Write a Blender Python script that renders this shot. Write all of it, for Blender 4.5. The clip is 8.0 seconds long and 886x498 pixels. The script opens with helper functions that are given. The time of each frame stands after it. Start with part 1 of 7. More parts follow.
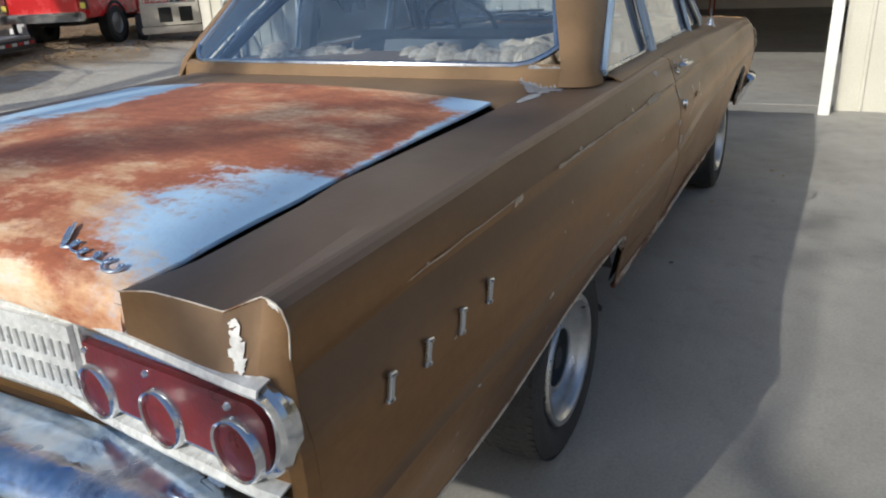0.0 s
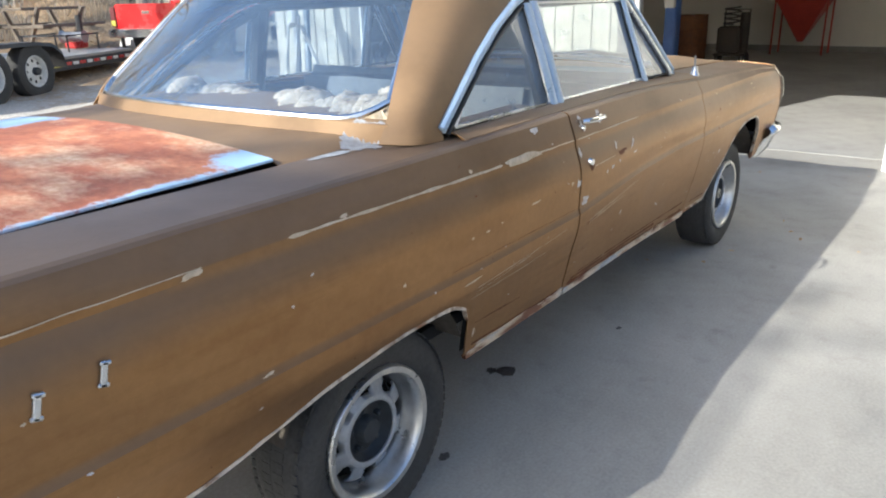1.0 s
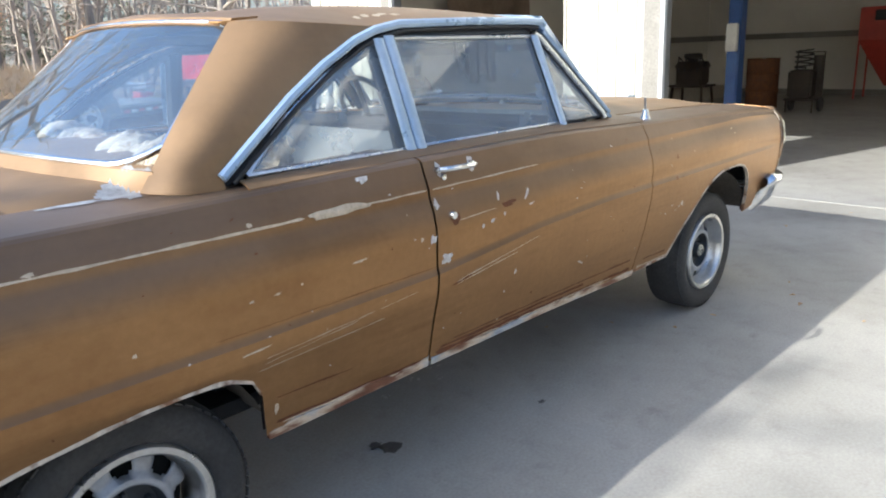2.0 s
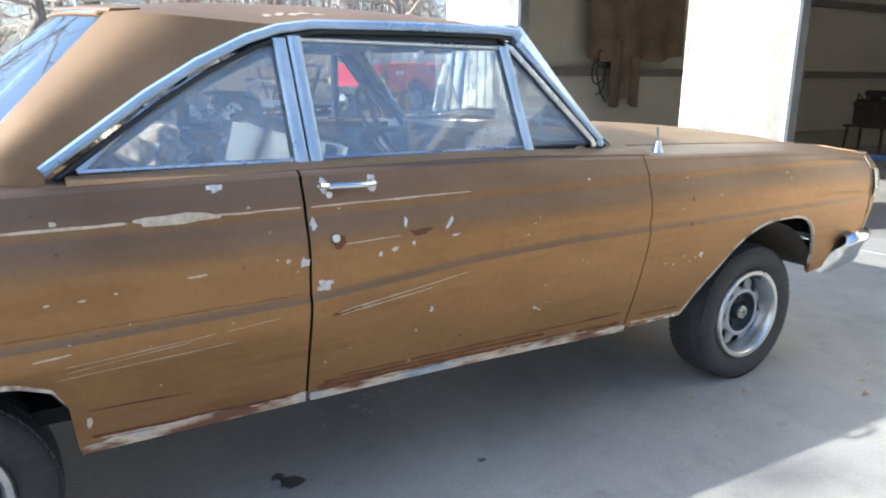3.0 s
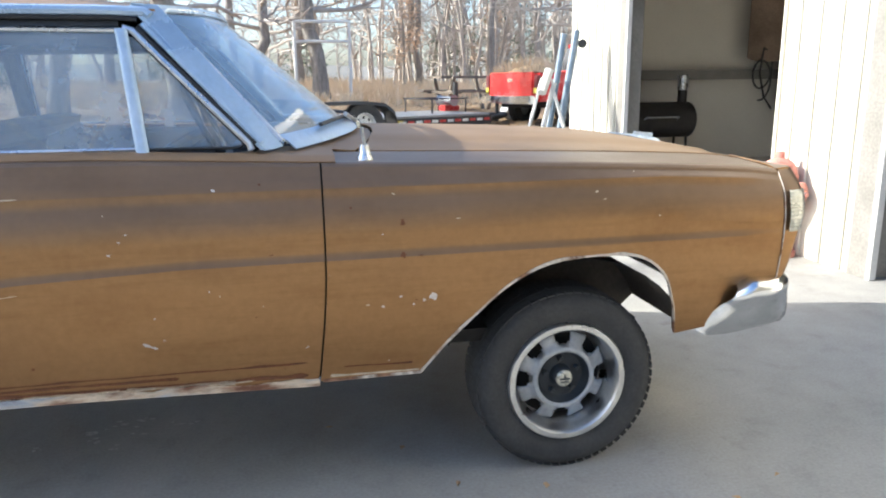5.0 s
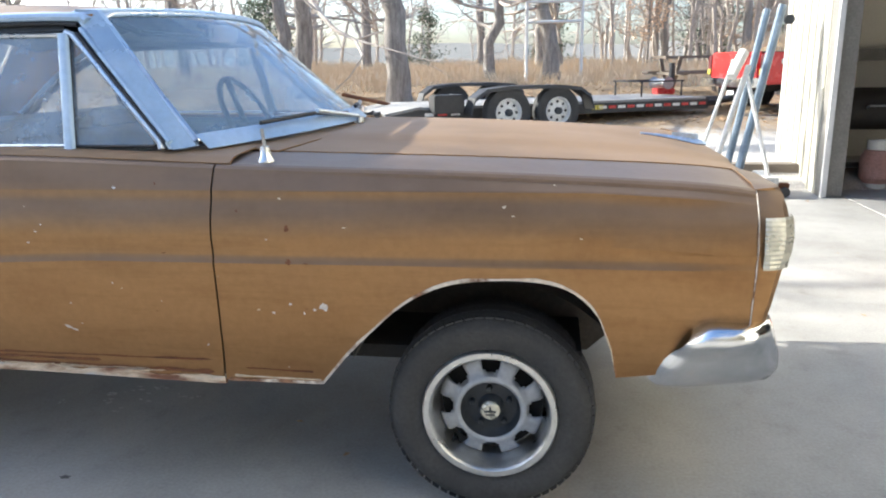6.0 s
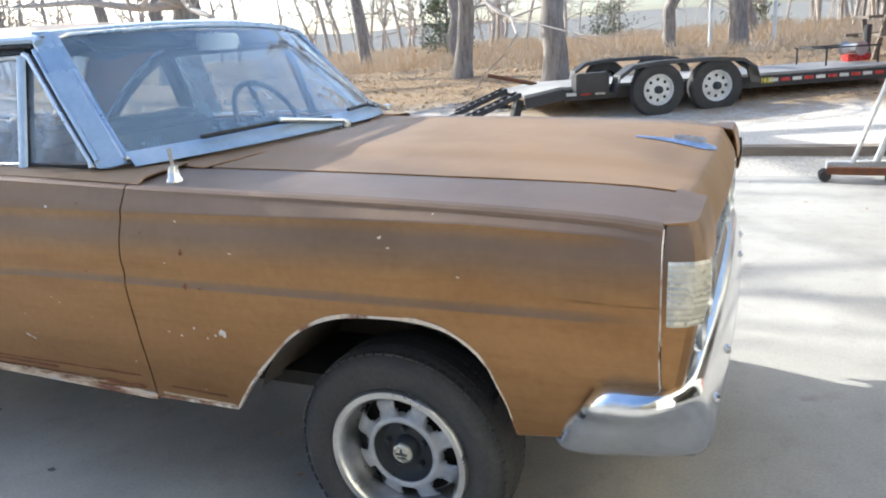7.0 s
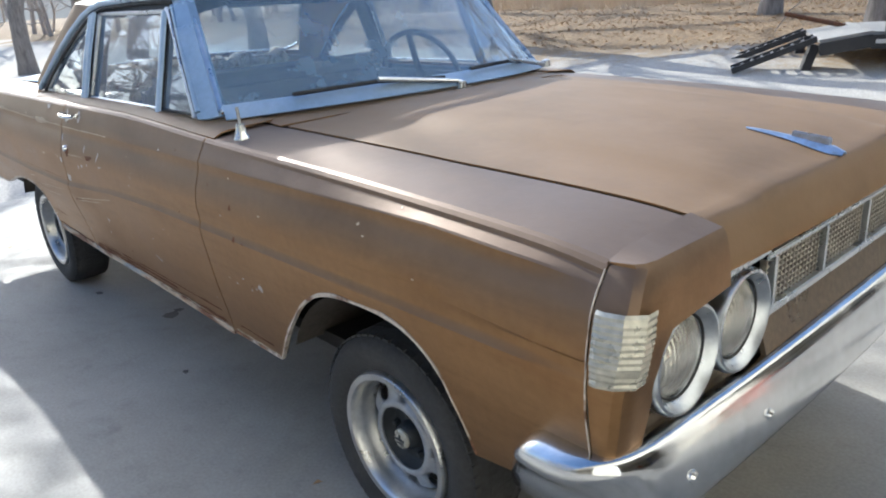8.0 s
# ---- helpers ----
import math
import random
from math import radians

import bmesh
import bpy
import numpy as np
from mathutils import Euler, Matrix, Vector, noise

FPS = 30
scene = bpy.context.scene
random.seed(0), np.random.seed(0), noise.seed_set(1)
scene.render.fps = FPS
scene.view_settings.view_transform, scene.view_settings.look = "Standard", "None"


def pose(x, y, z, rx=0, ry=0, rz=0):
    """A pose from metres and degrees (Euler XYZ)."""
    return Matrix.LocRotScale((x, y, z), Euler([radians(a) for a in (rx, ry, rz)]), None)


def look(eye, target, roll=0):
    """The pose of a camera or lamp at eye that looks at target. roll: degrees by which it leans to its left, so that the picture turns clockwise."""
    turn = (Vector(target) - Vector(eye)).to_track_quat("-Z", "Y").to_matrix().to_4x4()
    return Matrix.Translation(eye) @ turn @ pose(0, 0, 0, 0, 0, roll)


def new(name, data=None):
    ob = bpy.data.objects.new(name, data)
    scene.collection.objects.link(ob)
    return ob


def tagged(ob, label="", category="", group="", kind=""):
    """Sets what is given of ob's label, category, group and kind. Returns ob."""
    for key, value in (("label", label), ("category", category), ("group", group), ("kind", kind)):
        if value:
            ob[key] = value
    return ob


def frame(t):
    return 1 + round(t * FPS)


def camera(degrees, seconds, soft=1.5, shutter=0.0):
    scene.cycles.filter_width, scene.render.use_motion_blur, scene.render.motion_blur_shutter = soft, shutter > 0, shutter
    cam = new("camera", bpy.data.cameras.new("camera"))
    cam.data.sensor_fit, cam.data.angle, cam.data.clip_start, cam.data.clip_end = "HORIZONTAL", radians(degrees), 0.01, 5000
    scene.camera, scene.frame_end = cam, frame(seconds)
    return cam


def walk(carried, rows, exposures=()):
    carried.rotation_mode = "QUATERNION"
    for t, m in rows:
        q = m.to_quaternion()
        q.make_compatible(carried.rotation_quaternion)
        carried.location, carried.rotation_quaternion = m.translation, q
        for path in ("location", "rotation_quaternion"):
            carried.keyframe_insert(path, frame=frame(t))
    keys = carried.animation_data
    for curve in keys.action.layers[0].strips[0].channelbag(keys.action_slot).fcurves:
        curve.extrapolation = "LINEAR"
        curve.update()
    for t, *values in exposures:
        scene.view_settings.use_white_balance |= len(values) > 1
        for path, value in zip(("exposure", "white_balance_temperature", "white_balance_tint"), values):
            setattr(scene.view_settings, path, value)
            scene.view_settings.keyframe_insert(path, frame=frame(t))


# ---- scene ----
from mathutils.bvhtree import BVHTree

cam = camera(62.8, 8.0, soft=2.0)
PATH = [
    (0, (-1.766, -1.377, 1.367), (-0.129, -0.486, 0.641), -3.0),
    (0.5, (-1.451, -1.605, 1.371), (0.083, -0.519, 0.686), -3.8),
    (1, (-1.207, -1.971, 1.402), (0.285, -0.816, 0.739), -1.5),
    (1.5, (-0.888, -2.234, 1.342), (0.502, -0.933, 0.732), -3.7),
    (1.7, (-0.732, -2.27, 1.359), (0.681, -0.976, 0.787), -2.6),
    (2.8, (0.079, -2.621, 1.23), (1.144, -0.995, 0.76), -0.5),
    (3, (0.251, -2.636, 1.293), (1.265, -0.98, 0.812), 0.7),
    (3.5, (0.695, -2.759, 1.217), (1.444, -0.93, 0.91), -1.0),
    (4, (1.201, -2.805, 1.199), (1.941, -0.994, 0.785), 0.9),
    (4.2, (1.389, -2.807, 1.23), (2.077, -0.977, 0.809), 0.1),
    (5.3, (2.398, -2.825, 1.216), (2.595, -0.89, 0.747), -1.4),
    (5.5, (2.624, -2.774, 1.245), (2.654, -0.836, 0.754), -2.5),
    (6, (3.058, -2.679, 1.257), (2.765, -0.762, 0.766), -1.1),
    (6.5, (3.461, -2.541, 1.262), (2.944, -0.695, 0.692), -3.5),
    (7, (3.723, -2.257, 1.309), (2.925, -0.503, 0.774), -3.9),
    (7.5, (3.973, -2.038, 1.32), (2.775, -0.526, 0.793), -4.0),
    (8, (4.182, -1.735, 1.363), (2.767, -0.487, 0.701), -3.6),
]
EXPOSURES = [(t, s, k, 7) for t, s, k in ((0.0, -0.28, 5520), (0.5, 0.3, 5480), (1.0, 0.95, 5460), (1.5, 1.05, 5450), (3.0, 1.35, 5150), (3.5, 1.45, 5150), (4.0, 1.35, 5280), (5.5, 1.35, 5400), (6.0, 1.4, 5420), (6.5, 1.42, 5400), (7.0, 1.28, 5340), (7.5, 1.0, 5280), (8.0, 0.75, 5180))]
walk(cam, [(t, look(eye, target, roll)) for t, eye, target, roll in PATH], EXPOSURES)

# ---- light ----
SUN_TO = Vector((-1.85, 0.463, 1.0)).normalized()
world = bpy.data.worlds.new("sky")
scene.world = world
world.use_nodes = True
wn = world.node_tree
sky = wn.nodes.new("ShaderNodeTexSky")
sky.sky_type = "NISHITA"
sky.sun_disc = False
sky.sun_elevation = math.asin(SUN_TO.z)
sky.sun_rotation = math.atan2(SUN_TO.x, SUN_TO.y)
sky.air_density, sky.dust_density, sky.ozone_density = 1.0, 2.8, 1.0
wn.links.new(sky.outputs[0], wn.nodes["Background"].inputs[0])
wn.nodes["Background"].inputs[1].default_value = 0.15
sun = new("sun", bpy.data.lights.new("sun", "SUN"))
sun.data.energy, sun.data.angle, sun.data.color = 4.6, radians(0.6), (1.0, 0.87, 0.68)
sun.matrix_world = look((0, 0, 30), Vector((0, 0, 30)) - SUN_TO)

# ---- materials ----
def nodes_of(name):
    m = bpy.data.materials.new(name)
    m.use_nodes = True
    nt = m.node_tree
    return m, nt, nt.nodes["Principled BSDF"]


def tex_noise(nt, scale, detail=5.0, rough=0.55, stretch=None, at="world"):
    n = nt.nodes.new("ShaderNodeTexNoise")
    n.inputs["Scale"].default_value = scale
    n.inputs["Detail"].default_value = detail
    n.inputs["Roughness"].default_value = rough
    if at == "world":
        src = nt.nodes.new("ShaderNodeNewGeometry").outputs["Position"]
    else:
        src = nt.nodes.new("ShaderNodeTexCoord").outputs["Object"]
    if stretch:
        mp = nt.nodes.new("ShaderNodeMapping")
        mp.inputs["Scale"].default_value = stretch
        nt.links.new(src, mp.inputs["Vector"])
        src = mp.outputs[0]
    nt.links.new(src, n.inputs["Vector"])
    return n.outputs["Fac"]


def ramp(nt, fac, stops):
    r = nt.nodes.new("ShaderNodeValToRGB")
    els = r.color_ramp.elements
    while len(els) < len(stops):
        els.new(0.5)
    for e, (p, c) in zip(els, stops):
        e.position = p
        e.color = (*c, 1) if not isinstance(c, (int, float)) else (c, c, c, 1)
    nt.links.new(fac, r.inputs[0])
    return r.outputs[0]


def mixc(nt, fac, a, b, how="MIX"):
    m = nt.nodes.new("ShaderNodeMix")
    m.data_type, m.blend_type = "RGBA", how
    for sock, v in ((m.inputs[0], fac), (m.inputs[6], a), (m.inputs[7], b)):
        if hasattr(v, "links"):
            nt.links.new(v, sock)
        elif isinstance(v, (int, float)):
            sock.default_value = v
        else:
            sock.default_value = (*v, 1)
    return m.outputs[2]


def calc(nt, op, a, b=0.0, clamp=False):
    m = nt.nodes.new("ShaderNodeMath")
    m.operation, m.use_clamp = op, clamp
    for sock, v in ((m.inputs[0], a), (m.inputs[1], b)):
        if hasattr(v, "links"):
            nt.links.new(v, sock)
        else:
            sock.default_value = v
    return m.outputs[0]


def bumped(nt, bsdf, height, strength, dist=0.01):
    b = nt.nodes.new("ShaderNodeBump")
    b.inputs["Strength"].default_value = strength
    b.inputs["Distance"].default_value = dist
    nt.links.new(height, b.inputs["Height"])
    nt.links.new(b.outputs[0], bsdf.inputs["Normal"])


def mat(name, cols, scale=3.0, rough=0.6, metal=0.0, bump=0.15, bscale=60.0, coat=0.0, fine=0.25, stretch=None, rvar=0.15, at="world", spec=0.5):
    """Colours blended by broad noise, varied by fine noise, with a rough relief."""
    m, nt, b = nodes_of(name)
    n1, n2 = tex_noise(nt, scale, 6, 0.6, stretch, at), tex_noise(nt, bscale, 4, 0.6, stretch, at)
    k = len(cols)
    col = ramp(nt, n1, [(0.3 + 0.4 * i / max(1, k - 1), c) for i, c in enumerate(cols)])
    col = mixc(nt, 1.0, col, ramp(nt, n2, [(0.25, 1 - fine), (0.75, 1 + fine)]), "MULTIPLY")
    nt.links.new(col, b.inputs["Base Color"])
    nt.links.new(ramp(nt, n1, [(0.3, max(0.02, rough - rvar)), (0.7, min(1, rough + rvar))]), b.inputs["Roughness"])
    b.inputs["Metallic"].default_value = metal
    b.inputs["Coat Weight"].default_value = coat
    b.inputs["Coat Roughness"].default_value = 0.2
    b.inputs["Specular IOR Level"].default_value = spec
    if bump:
        bumped(nt, b, n2, bump)
    return m


def glass_mat(name, tint=(0.9, 0.95, 0.95), dust=0.1, dust_haze_col=(0.6, 0.62, 0.62), gloss=1.0, rough=0.02, sheen=0.07):
    m, nt, b = nodes_of(name)
    out = nt.nodes["Material Output"]
    tr, gl, df = (nt.nodes.new("ShaderNodeBsdf" + k) for k in ("Transparent", "Glossy", "Diffuse"))
    tr.inputs[0].default_value = (*tint, 1)
    gl.inputs["Roughness"].default_value = rough
    gl.inputs[0].default_value = (gloss, gloss, gloss, 1)
    df.inputs[0].default_value = (*dust_haze_col, 1)
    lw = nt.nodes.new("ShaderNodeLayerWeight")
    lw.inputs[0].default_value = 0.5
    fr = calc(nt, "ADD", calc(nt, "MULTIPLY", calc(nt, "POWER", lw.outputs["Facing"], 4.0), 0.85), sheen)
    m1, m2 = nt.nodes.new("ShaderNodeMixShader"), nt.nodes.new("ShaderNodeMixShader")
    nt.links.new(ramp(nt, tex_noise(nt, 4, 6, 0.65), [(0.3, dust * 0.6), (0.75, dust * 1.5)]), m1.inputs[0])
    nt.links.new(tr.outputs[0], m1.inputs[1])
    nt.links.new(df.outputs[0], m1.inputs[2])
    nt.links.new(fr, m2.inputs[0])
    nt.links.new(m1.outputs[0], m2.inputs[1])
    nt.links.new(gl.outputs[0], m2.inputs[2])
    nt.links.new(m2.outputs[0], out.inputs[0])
    return m


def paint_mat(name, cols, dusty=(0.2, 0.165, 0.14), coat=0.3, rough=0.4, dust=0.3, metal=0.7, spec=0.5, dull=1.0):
    """Old weathered metallic car paint: blotches, streaks, specks of primer, and upward faces dulled by dust and
    painted-in sky sheen.
    """
    m, nt, b = nodes_of(name)
    n1 = tex_noise(nt, 2.2, 7, 0.6, (0.6, 1, 1.6))
    n2 = tex_noise(nt, 45, 5, 0.6)
    col = ramp(nt, n1, [(0.3, cols[0]), (0.5, cols[1]), (0.72, cols[2])])
    streak = tex_noise(nt, 7, 6, 0.7, (0.25, 1, 3.0))
    col = mixc(nt, ramp(nt, streak, [(0.5, 0.0), (0.8, 0.4)]), col, tuple(0.55 * c for c in cols[0]))
    col = mixc(nt, 1.0, col, ramp(nt, n2, [(0.3, 0.93), (0.7, 1.06)]), "MULTIPLY")
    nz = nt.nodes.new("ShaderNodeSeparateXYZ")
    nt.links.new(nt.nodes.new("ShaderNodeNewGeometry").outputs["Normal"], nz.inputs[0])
    # normal-driven tone: dust plus the sky's sheen painted onto upward faces
    up_face = ramp(nt, calc(nt, "ADD", nz.outputs[2], calc(nt, "MULTIPLY", n1, 0.16)), [(0.1, 0.0), (0.4, dust * 0.8), (1.0, dust)])
    up_tone = ramp(nt, tex_noise(nt, 1.9, 7, 0.62), [(0.34, tuple(0.74 * c for c in dusty)), (0.5, dusty), (0.68, tuple(1.12 * c for c in dusty))])
    col = mixc(nt, up_face, col, up_tone)
    speck = ramp(nt, tex_noise(nt, 26, 2, 0.5), [(0.795, 0.0), (0.81, 1.0)])
    col = mixc(nt, speck, col, (0.45, 0.36, 0.27))
    nt.links.new(col, b.inputs["Base Color"])
    nt.links.new(ramp(nt, n1, [(0.3, rough - 0.05), (0.7, rough + 0.1)]), b.inputs["Roughness"])
    nt.links.new(calc(nt, "MULTIPLY", calc(nt, "SUBTRACT", 1.0, calc(nt, "MAXIMUM", calc(nt, "MULTIPLY", up_face, dull), speck)), metal), b.inputs["Metallic"])
    b.inputs["Coat Weight"].default_value = coat
    b.inputs["Coat Roughness"].default_value = 0.3
    b.inputs["Specular IOR Level"].default_value = spec
    bumped(nt, b, mixc(nt, 0.12, tex_noise(nt, 6, 3), tex_noise(nt, 160, 3)), 0.12, 0.02)
    return m


PAINT = paint_mat("weathered_brown_paint", [(0.26, 0.148, 0.06), (0.33, 0.192, 0.078), (0.29, 0.172, 0.076)], dusty=(0.225, 0.15, 0.086), coat=0.04, rough=0.5, dust=0.85, metal=0.6, spec=0.25)
# here the dusty colour paints sky sheen into the side's upward bands
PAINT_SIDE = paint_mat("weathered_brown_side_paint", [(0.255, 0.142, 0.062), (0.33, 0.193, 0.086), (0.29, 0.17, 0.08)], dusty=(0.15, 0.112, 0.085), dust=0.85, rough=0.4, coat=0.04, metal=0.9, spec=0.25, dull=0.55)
SILL = mat("patchy_sill_metal", [(0.11, 0.042, 0.02), (0.16, 0.065, 0.03), (0.56, 0.46, 0.34), (0.33, 0.36, 0.4), (0.13, 0.05, 0.024)], scale=6, rough=0.7, bump=0.3, bscale=40, stretch=(0.6, 1, 2))
RAW = mat("bare_primer_edge", [(0.2, 0.1, 0.05), (0.5, 0.42, 0.33), (0.58, 0.52, 0.44), (0.16, 0.08, 0.04), (0.35, 0.2, 0.12)], scale=9, rough=0.7)
LEAD = mat("grey_filler", [(0.2, 0.19, 0.18), (0.34, 0.345, 0.35), (0.42, 0.43, 0.44)], scale=16, rough=0.55)
RUSTY = mat("dark_rust", [(0.09, 0.035, 0.015), (0.19, 0.075, 0.028)], scale=14, rough=0.85, bump=0.4)
CHROME = mat("worn_chrome", [(0.62, 0.63, 0.64), (0.8, 0.81, 0.82)], scale=6, rough=0.16, metal=1.0, bump=0.03, bscale=30, fine=0.08, rvar=0.09)
TRIM = mat("dull_bright_trim", [(0.5, 0.53, 0.57), (0.68, 0.7, 0.72)], scale=8, rough=0.3, metal=1.0, bump=0.04, fine=0.12, rvar=0.12)
STEEL = mat("wheel_grey_steel", [(0.3, 0.3, 0.3), (0.46, 0.46, 0.45)], scale=10, rough=0.5, metal=0.7, bump=0.12)
RUBBER = mat("tyre_rubber", [(0.026, 0.026, 0.026), (0.06, 0.058, 0.055)], scale=9, rough=0.85, bump=0.25, bscale=90)
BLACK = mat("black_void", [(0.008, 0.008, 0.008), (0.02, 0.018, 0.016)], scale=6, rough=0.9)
WELL = mat("dusty_wheel_well", [(0.05, 0.042, 0.034), (0.1, 0.085, 0.068)], scale=7, rough=0.9, bump=0.3)
GASKET = mat("black_gasket", [(0.012, 0.012, 0.013), (0.03, 0.03, 0.03)], scale=20, rough=0.6)
# the bluish dust colour also paints sky reflection and haze into the glass
GLASS = glass_mat("dusty_sky_hazed_glass", dust=0.3, dust_haze_col=(0.5, 0.6, 0.72))
REARGLASS = glass_mat("rear_window_glass", (0.7, 0.78, 0.86), dust=0.1, dust_haze_col=(0.36, 0.5, 0.68), sheen=0.17)
SCREEN = glass_mat("windscreen_glass", (0.86, 0.93, 0.97), dust=0.32, dust_haze_col=(0.4, 0.54, 0.7))
LENS_RED = mat("red_lamp_lens", [(0.075, 0.006, 0.009), (0.14, 0.012, 0.015)], scale=7, rough=0.4, bump=0.08, bscale=120, coat=0.0)
LENS_CLEAR = mat("frosted_clear_lens", [(0.42, 0.4, 0.32), (0.55, 0.53, 0.45)], scale=14, rough=0.3, bump=0.1, coat=0.3, metal=0.5)
VINYL = mat("blue_grey_vinyl", [(0.05, 0.065, 0.09), (0.09, 0.11, 0.14)], scale=5, rough=0.55)
DARKTRIM = mat("dark_trim", [(0.015, 0.018, 0.022), (0.035, 0.04, 0.045)], scale=6, rough=0.6)


def head_glass():
    """Fluted pressed glass over a bright reflector."""
    m, nt, b = nodes_of("fluted_lamp_glass")
    b.inputs["Base Color"].default_value = (0.62, 0.6, 0.53, 1)
    b.inputs["Metallic"].default_value = 0.75
    b.inputs["Roughness"].default_value = 0.14
    b.inputs["Coat Weight"].default_value = 0.8
    w = nt.nodes.new("ShaderNodeTexWave")
    w.bands_direction = "Y"
    w.inputs["Scale"].default_value = 34
    w.inputs["Distortion"].default_value = 1.5
    nt.links.new(nt.nodes.new("ShaderNodeNewGeometry").outputs["Position"], w.inputs["Vector"])
    bumped(nt, b, mixc(nt, 0.6, w.outputs["Fac"], tex_noise(nt, 90, 3)), 0.5, 0.01)
    return m


HEADGLASS = head_glass()

# ---- mesh helpers ----
def mesh_ob(name, verts, faces, material, parent=None, label="", smooth=True, sharp=None, mats=None):
    me = bpy.data.meshes.new(name)
    me.from_pydata([tuple(v) for v in verts], [], faces)
    for mm in mats or [material]:
        me.materials.append(mm)
    if smooth:
        me.polygons.foreach_set("use_smooth", [True] * len(me.polygons))
        me.set_sharp_from_angle(angle=radians(sharp if sharp else 35))
    me.update()
    ob = new(name, me)
    if parent:
        ob.parent = parent
    if label:
        ob["label"] = label
    return ob


def part(name, bm, material, parent, label="", smooth=True, sharp=35):
    me = bpy.data.meshes.new(name)
    bm.to_mesh(me)
    bm.free()
    me.materials.append(material)
    if smooth:
        me.polygons.foreach_set("use_smooth", [True] * len(me.polygons))
        me.set_sharp_from_angle(angle=radians(sharp))
    ob = new(name, me)
    if parent:
        ob.parent = parent
    if label:
        ob["label"] = label
    return ob


def thing(name, label, category, place=(0, 0, 0), rz=0.0, group="", kind="", rx=0.0, ry=0.0):
    ob = new(name)
    ob.matrix_basis = pose(*place, rx, ry, rz)
    return tagged(ob, label, category, group, kind)


def boxes(specs, bevel=0.0, seg=2):
    """One bmesh of boxes: (centre, size) or (centre, size, (rx, ry, rz))."""
    bm = bmesh.new()
    for s in specs:
        c, d = s[0], s[1]
        r = s[2] if len(s) > 2 else (0, 0, 0)
        bmesh.ops.create_cube(bm, size=1.0, matrix=pose(*c, *r) @ Matrix.Diagonal((*d, 1)))
    if bevel:
        bmesh.ops.bevel(bm, geom=list(bm.edges), offset=bevel, segments=seg, affect="EDGES", clamp_overlap=True)
    return bm


def span(a, b):
    """Centre and size of the box from corner a to corner b."""
    return tuple((p + q) / 2 for p, q in zip(a, b)), tuple(abs(q - p) for p, q in zip(a, b))


def slab(a, b, bevel=0.0):
    return boxes([span(a, b)], bevel)


def tube_data(paths, n=8, close=True):
    """Verts and faces of round tubes along paths of (x, y, z, r)."""
    vs, fs = [], []
    for path in paths:
        pts = [Vector(p[:3]) for p in path]
        base = len(vs)
        up = None
        for i, p in enumerate(pts):
            d = (pts[min(i + 1, len(pts) - 1)] - pts[max(i - 1, 0)]).normalized()
            if up is None:
                up = Vector((0, 0, 1)) if abs(d.z) < 0.9 else Vector((1, 0, 0))
            side = d.cross(up).normalized()
            up = side.cross(d).normalized()
            for k in range(n):
                a = 2 * math.pi * k / n
                vs.append(p + (side * math.cos(a) + up * math.sin(a)) * path[i][3])
        for i in range(len(pts) - 1):
            for k in range(n):
                a, b = base + i * n + k, base + i * n + (k + 1) % n
                fs.append((a, b, b + n, a + n))
        if close:
            fs.append(tuple(base + k for k in reversed(range(n))))
            fs.append(tuple(base + (len(pts) - 1) * n + k for k in range(n)))
    return vs, fs


def tube(name, path, r, material, parent=None, label="", n=8):
    vs, fs = tube_data([[(*p, r) for p in path]], n)
    return mesh_ob(name, vs, fs, material, parent, label)


def lathe(name, prof, material, parent=None, label="", n=40, m=None, close=False):
    """Turns (radius, along) round the y axis; m places it."""
    m = m or Matrix()
    vs, fs = [], []
    for r, a in prof:
        for k in range(n):
            t = 2 * math.pi * k / n
            vs.append(m @ Vector((r * math.cos(t), a, r * math.sin(t))))
    for i in range(len(prof) - 1):
        for k in range(n):
            a, b = i * n + k, i * n + (k + 1) % n
            fs.append((a, b, b + n, a + n))
    if close:
        fs.append(tuple(reversed(range(n))))
        fs.append(tuple((len(prof) - 1) * n + k for k in range(n)))
    return mesh_ob(name, vs, fs, material, parent, label)


def lerp_at(table, x):
    return float(np.interp(x, [p[0] for p in table], [p[1] for p in table]))


def curve_at(table, x):
    """Smooth (Catmull-Rom like) reading of a table of (x, value)."""
    xs = [p[0] for p in table]
    if x <= xs[0]:
        return table[0][1]
    if x >= xs[-1]:
        return table[-1][1]
    i = max(k for k in range(len(xs) - 1) if xs[k] <= x)
    x0, x1, y0, y1 = xs[i], xs[i + 1], table[i][1], table[i + 1][1]

    def slope(k):
        if k in (0, len(xs) - 1):
            return 0.0 if len(xs) < 3 else (table[1][1] - table[0][1]) / (xs[1] - xs[0]) if k == 0 else (table[-1][1] - table[-2][1]) / (xs[-1] - xs[-2])
        return (table[k + 1][1] - table[k - 1][1]) / (xs[k + 1] - xs[k - 1])

    t, h = (x - x0) / (x1 - x0), x1 - x0
    return (2 * t**3 - 3 * t * t + 1) * y0 + (t**3 - 2 * t * t + t) * h * slope(i) + (-2 * t**3 + 3 * t * t) * y1 + (t**3 - t * t) * h * slope(i + 1)


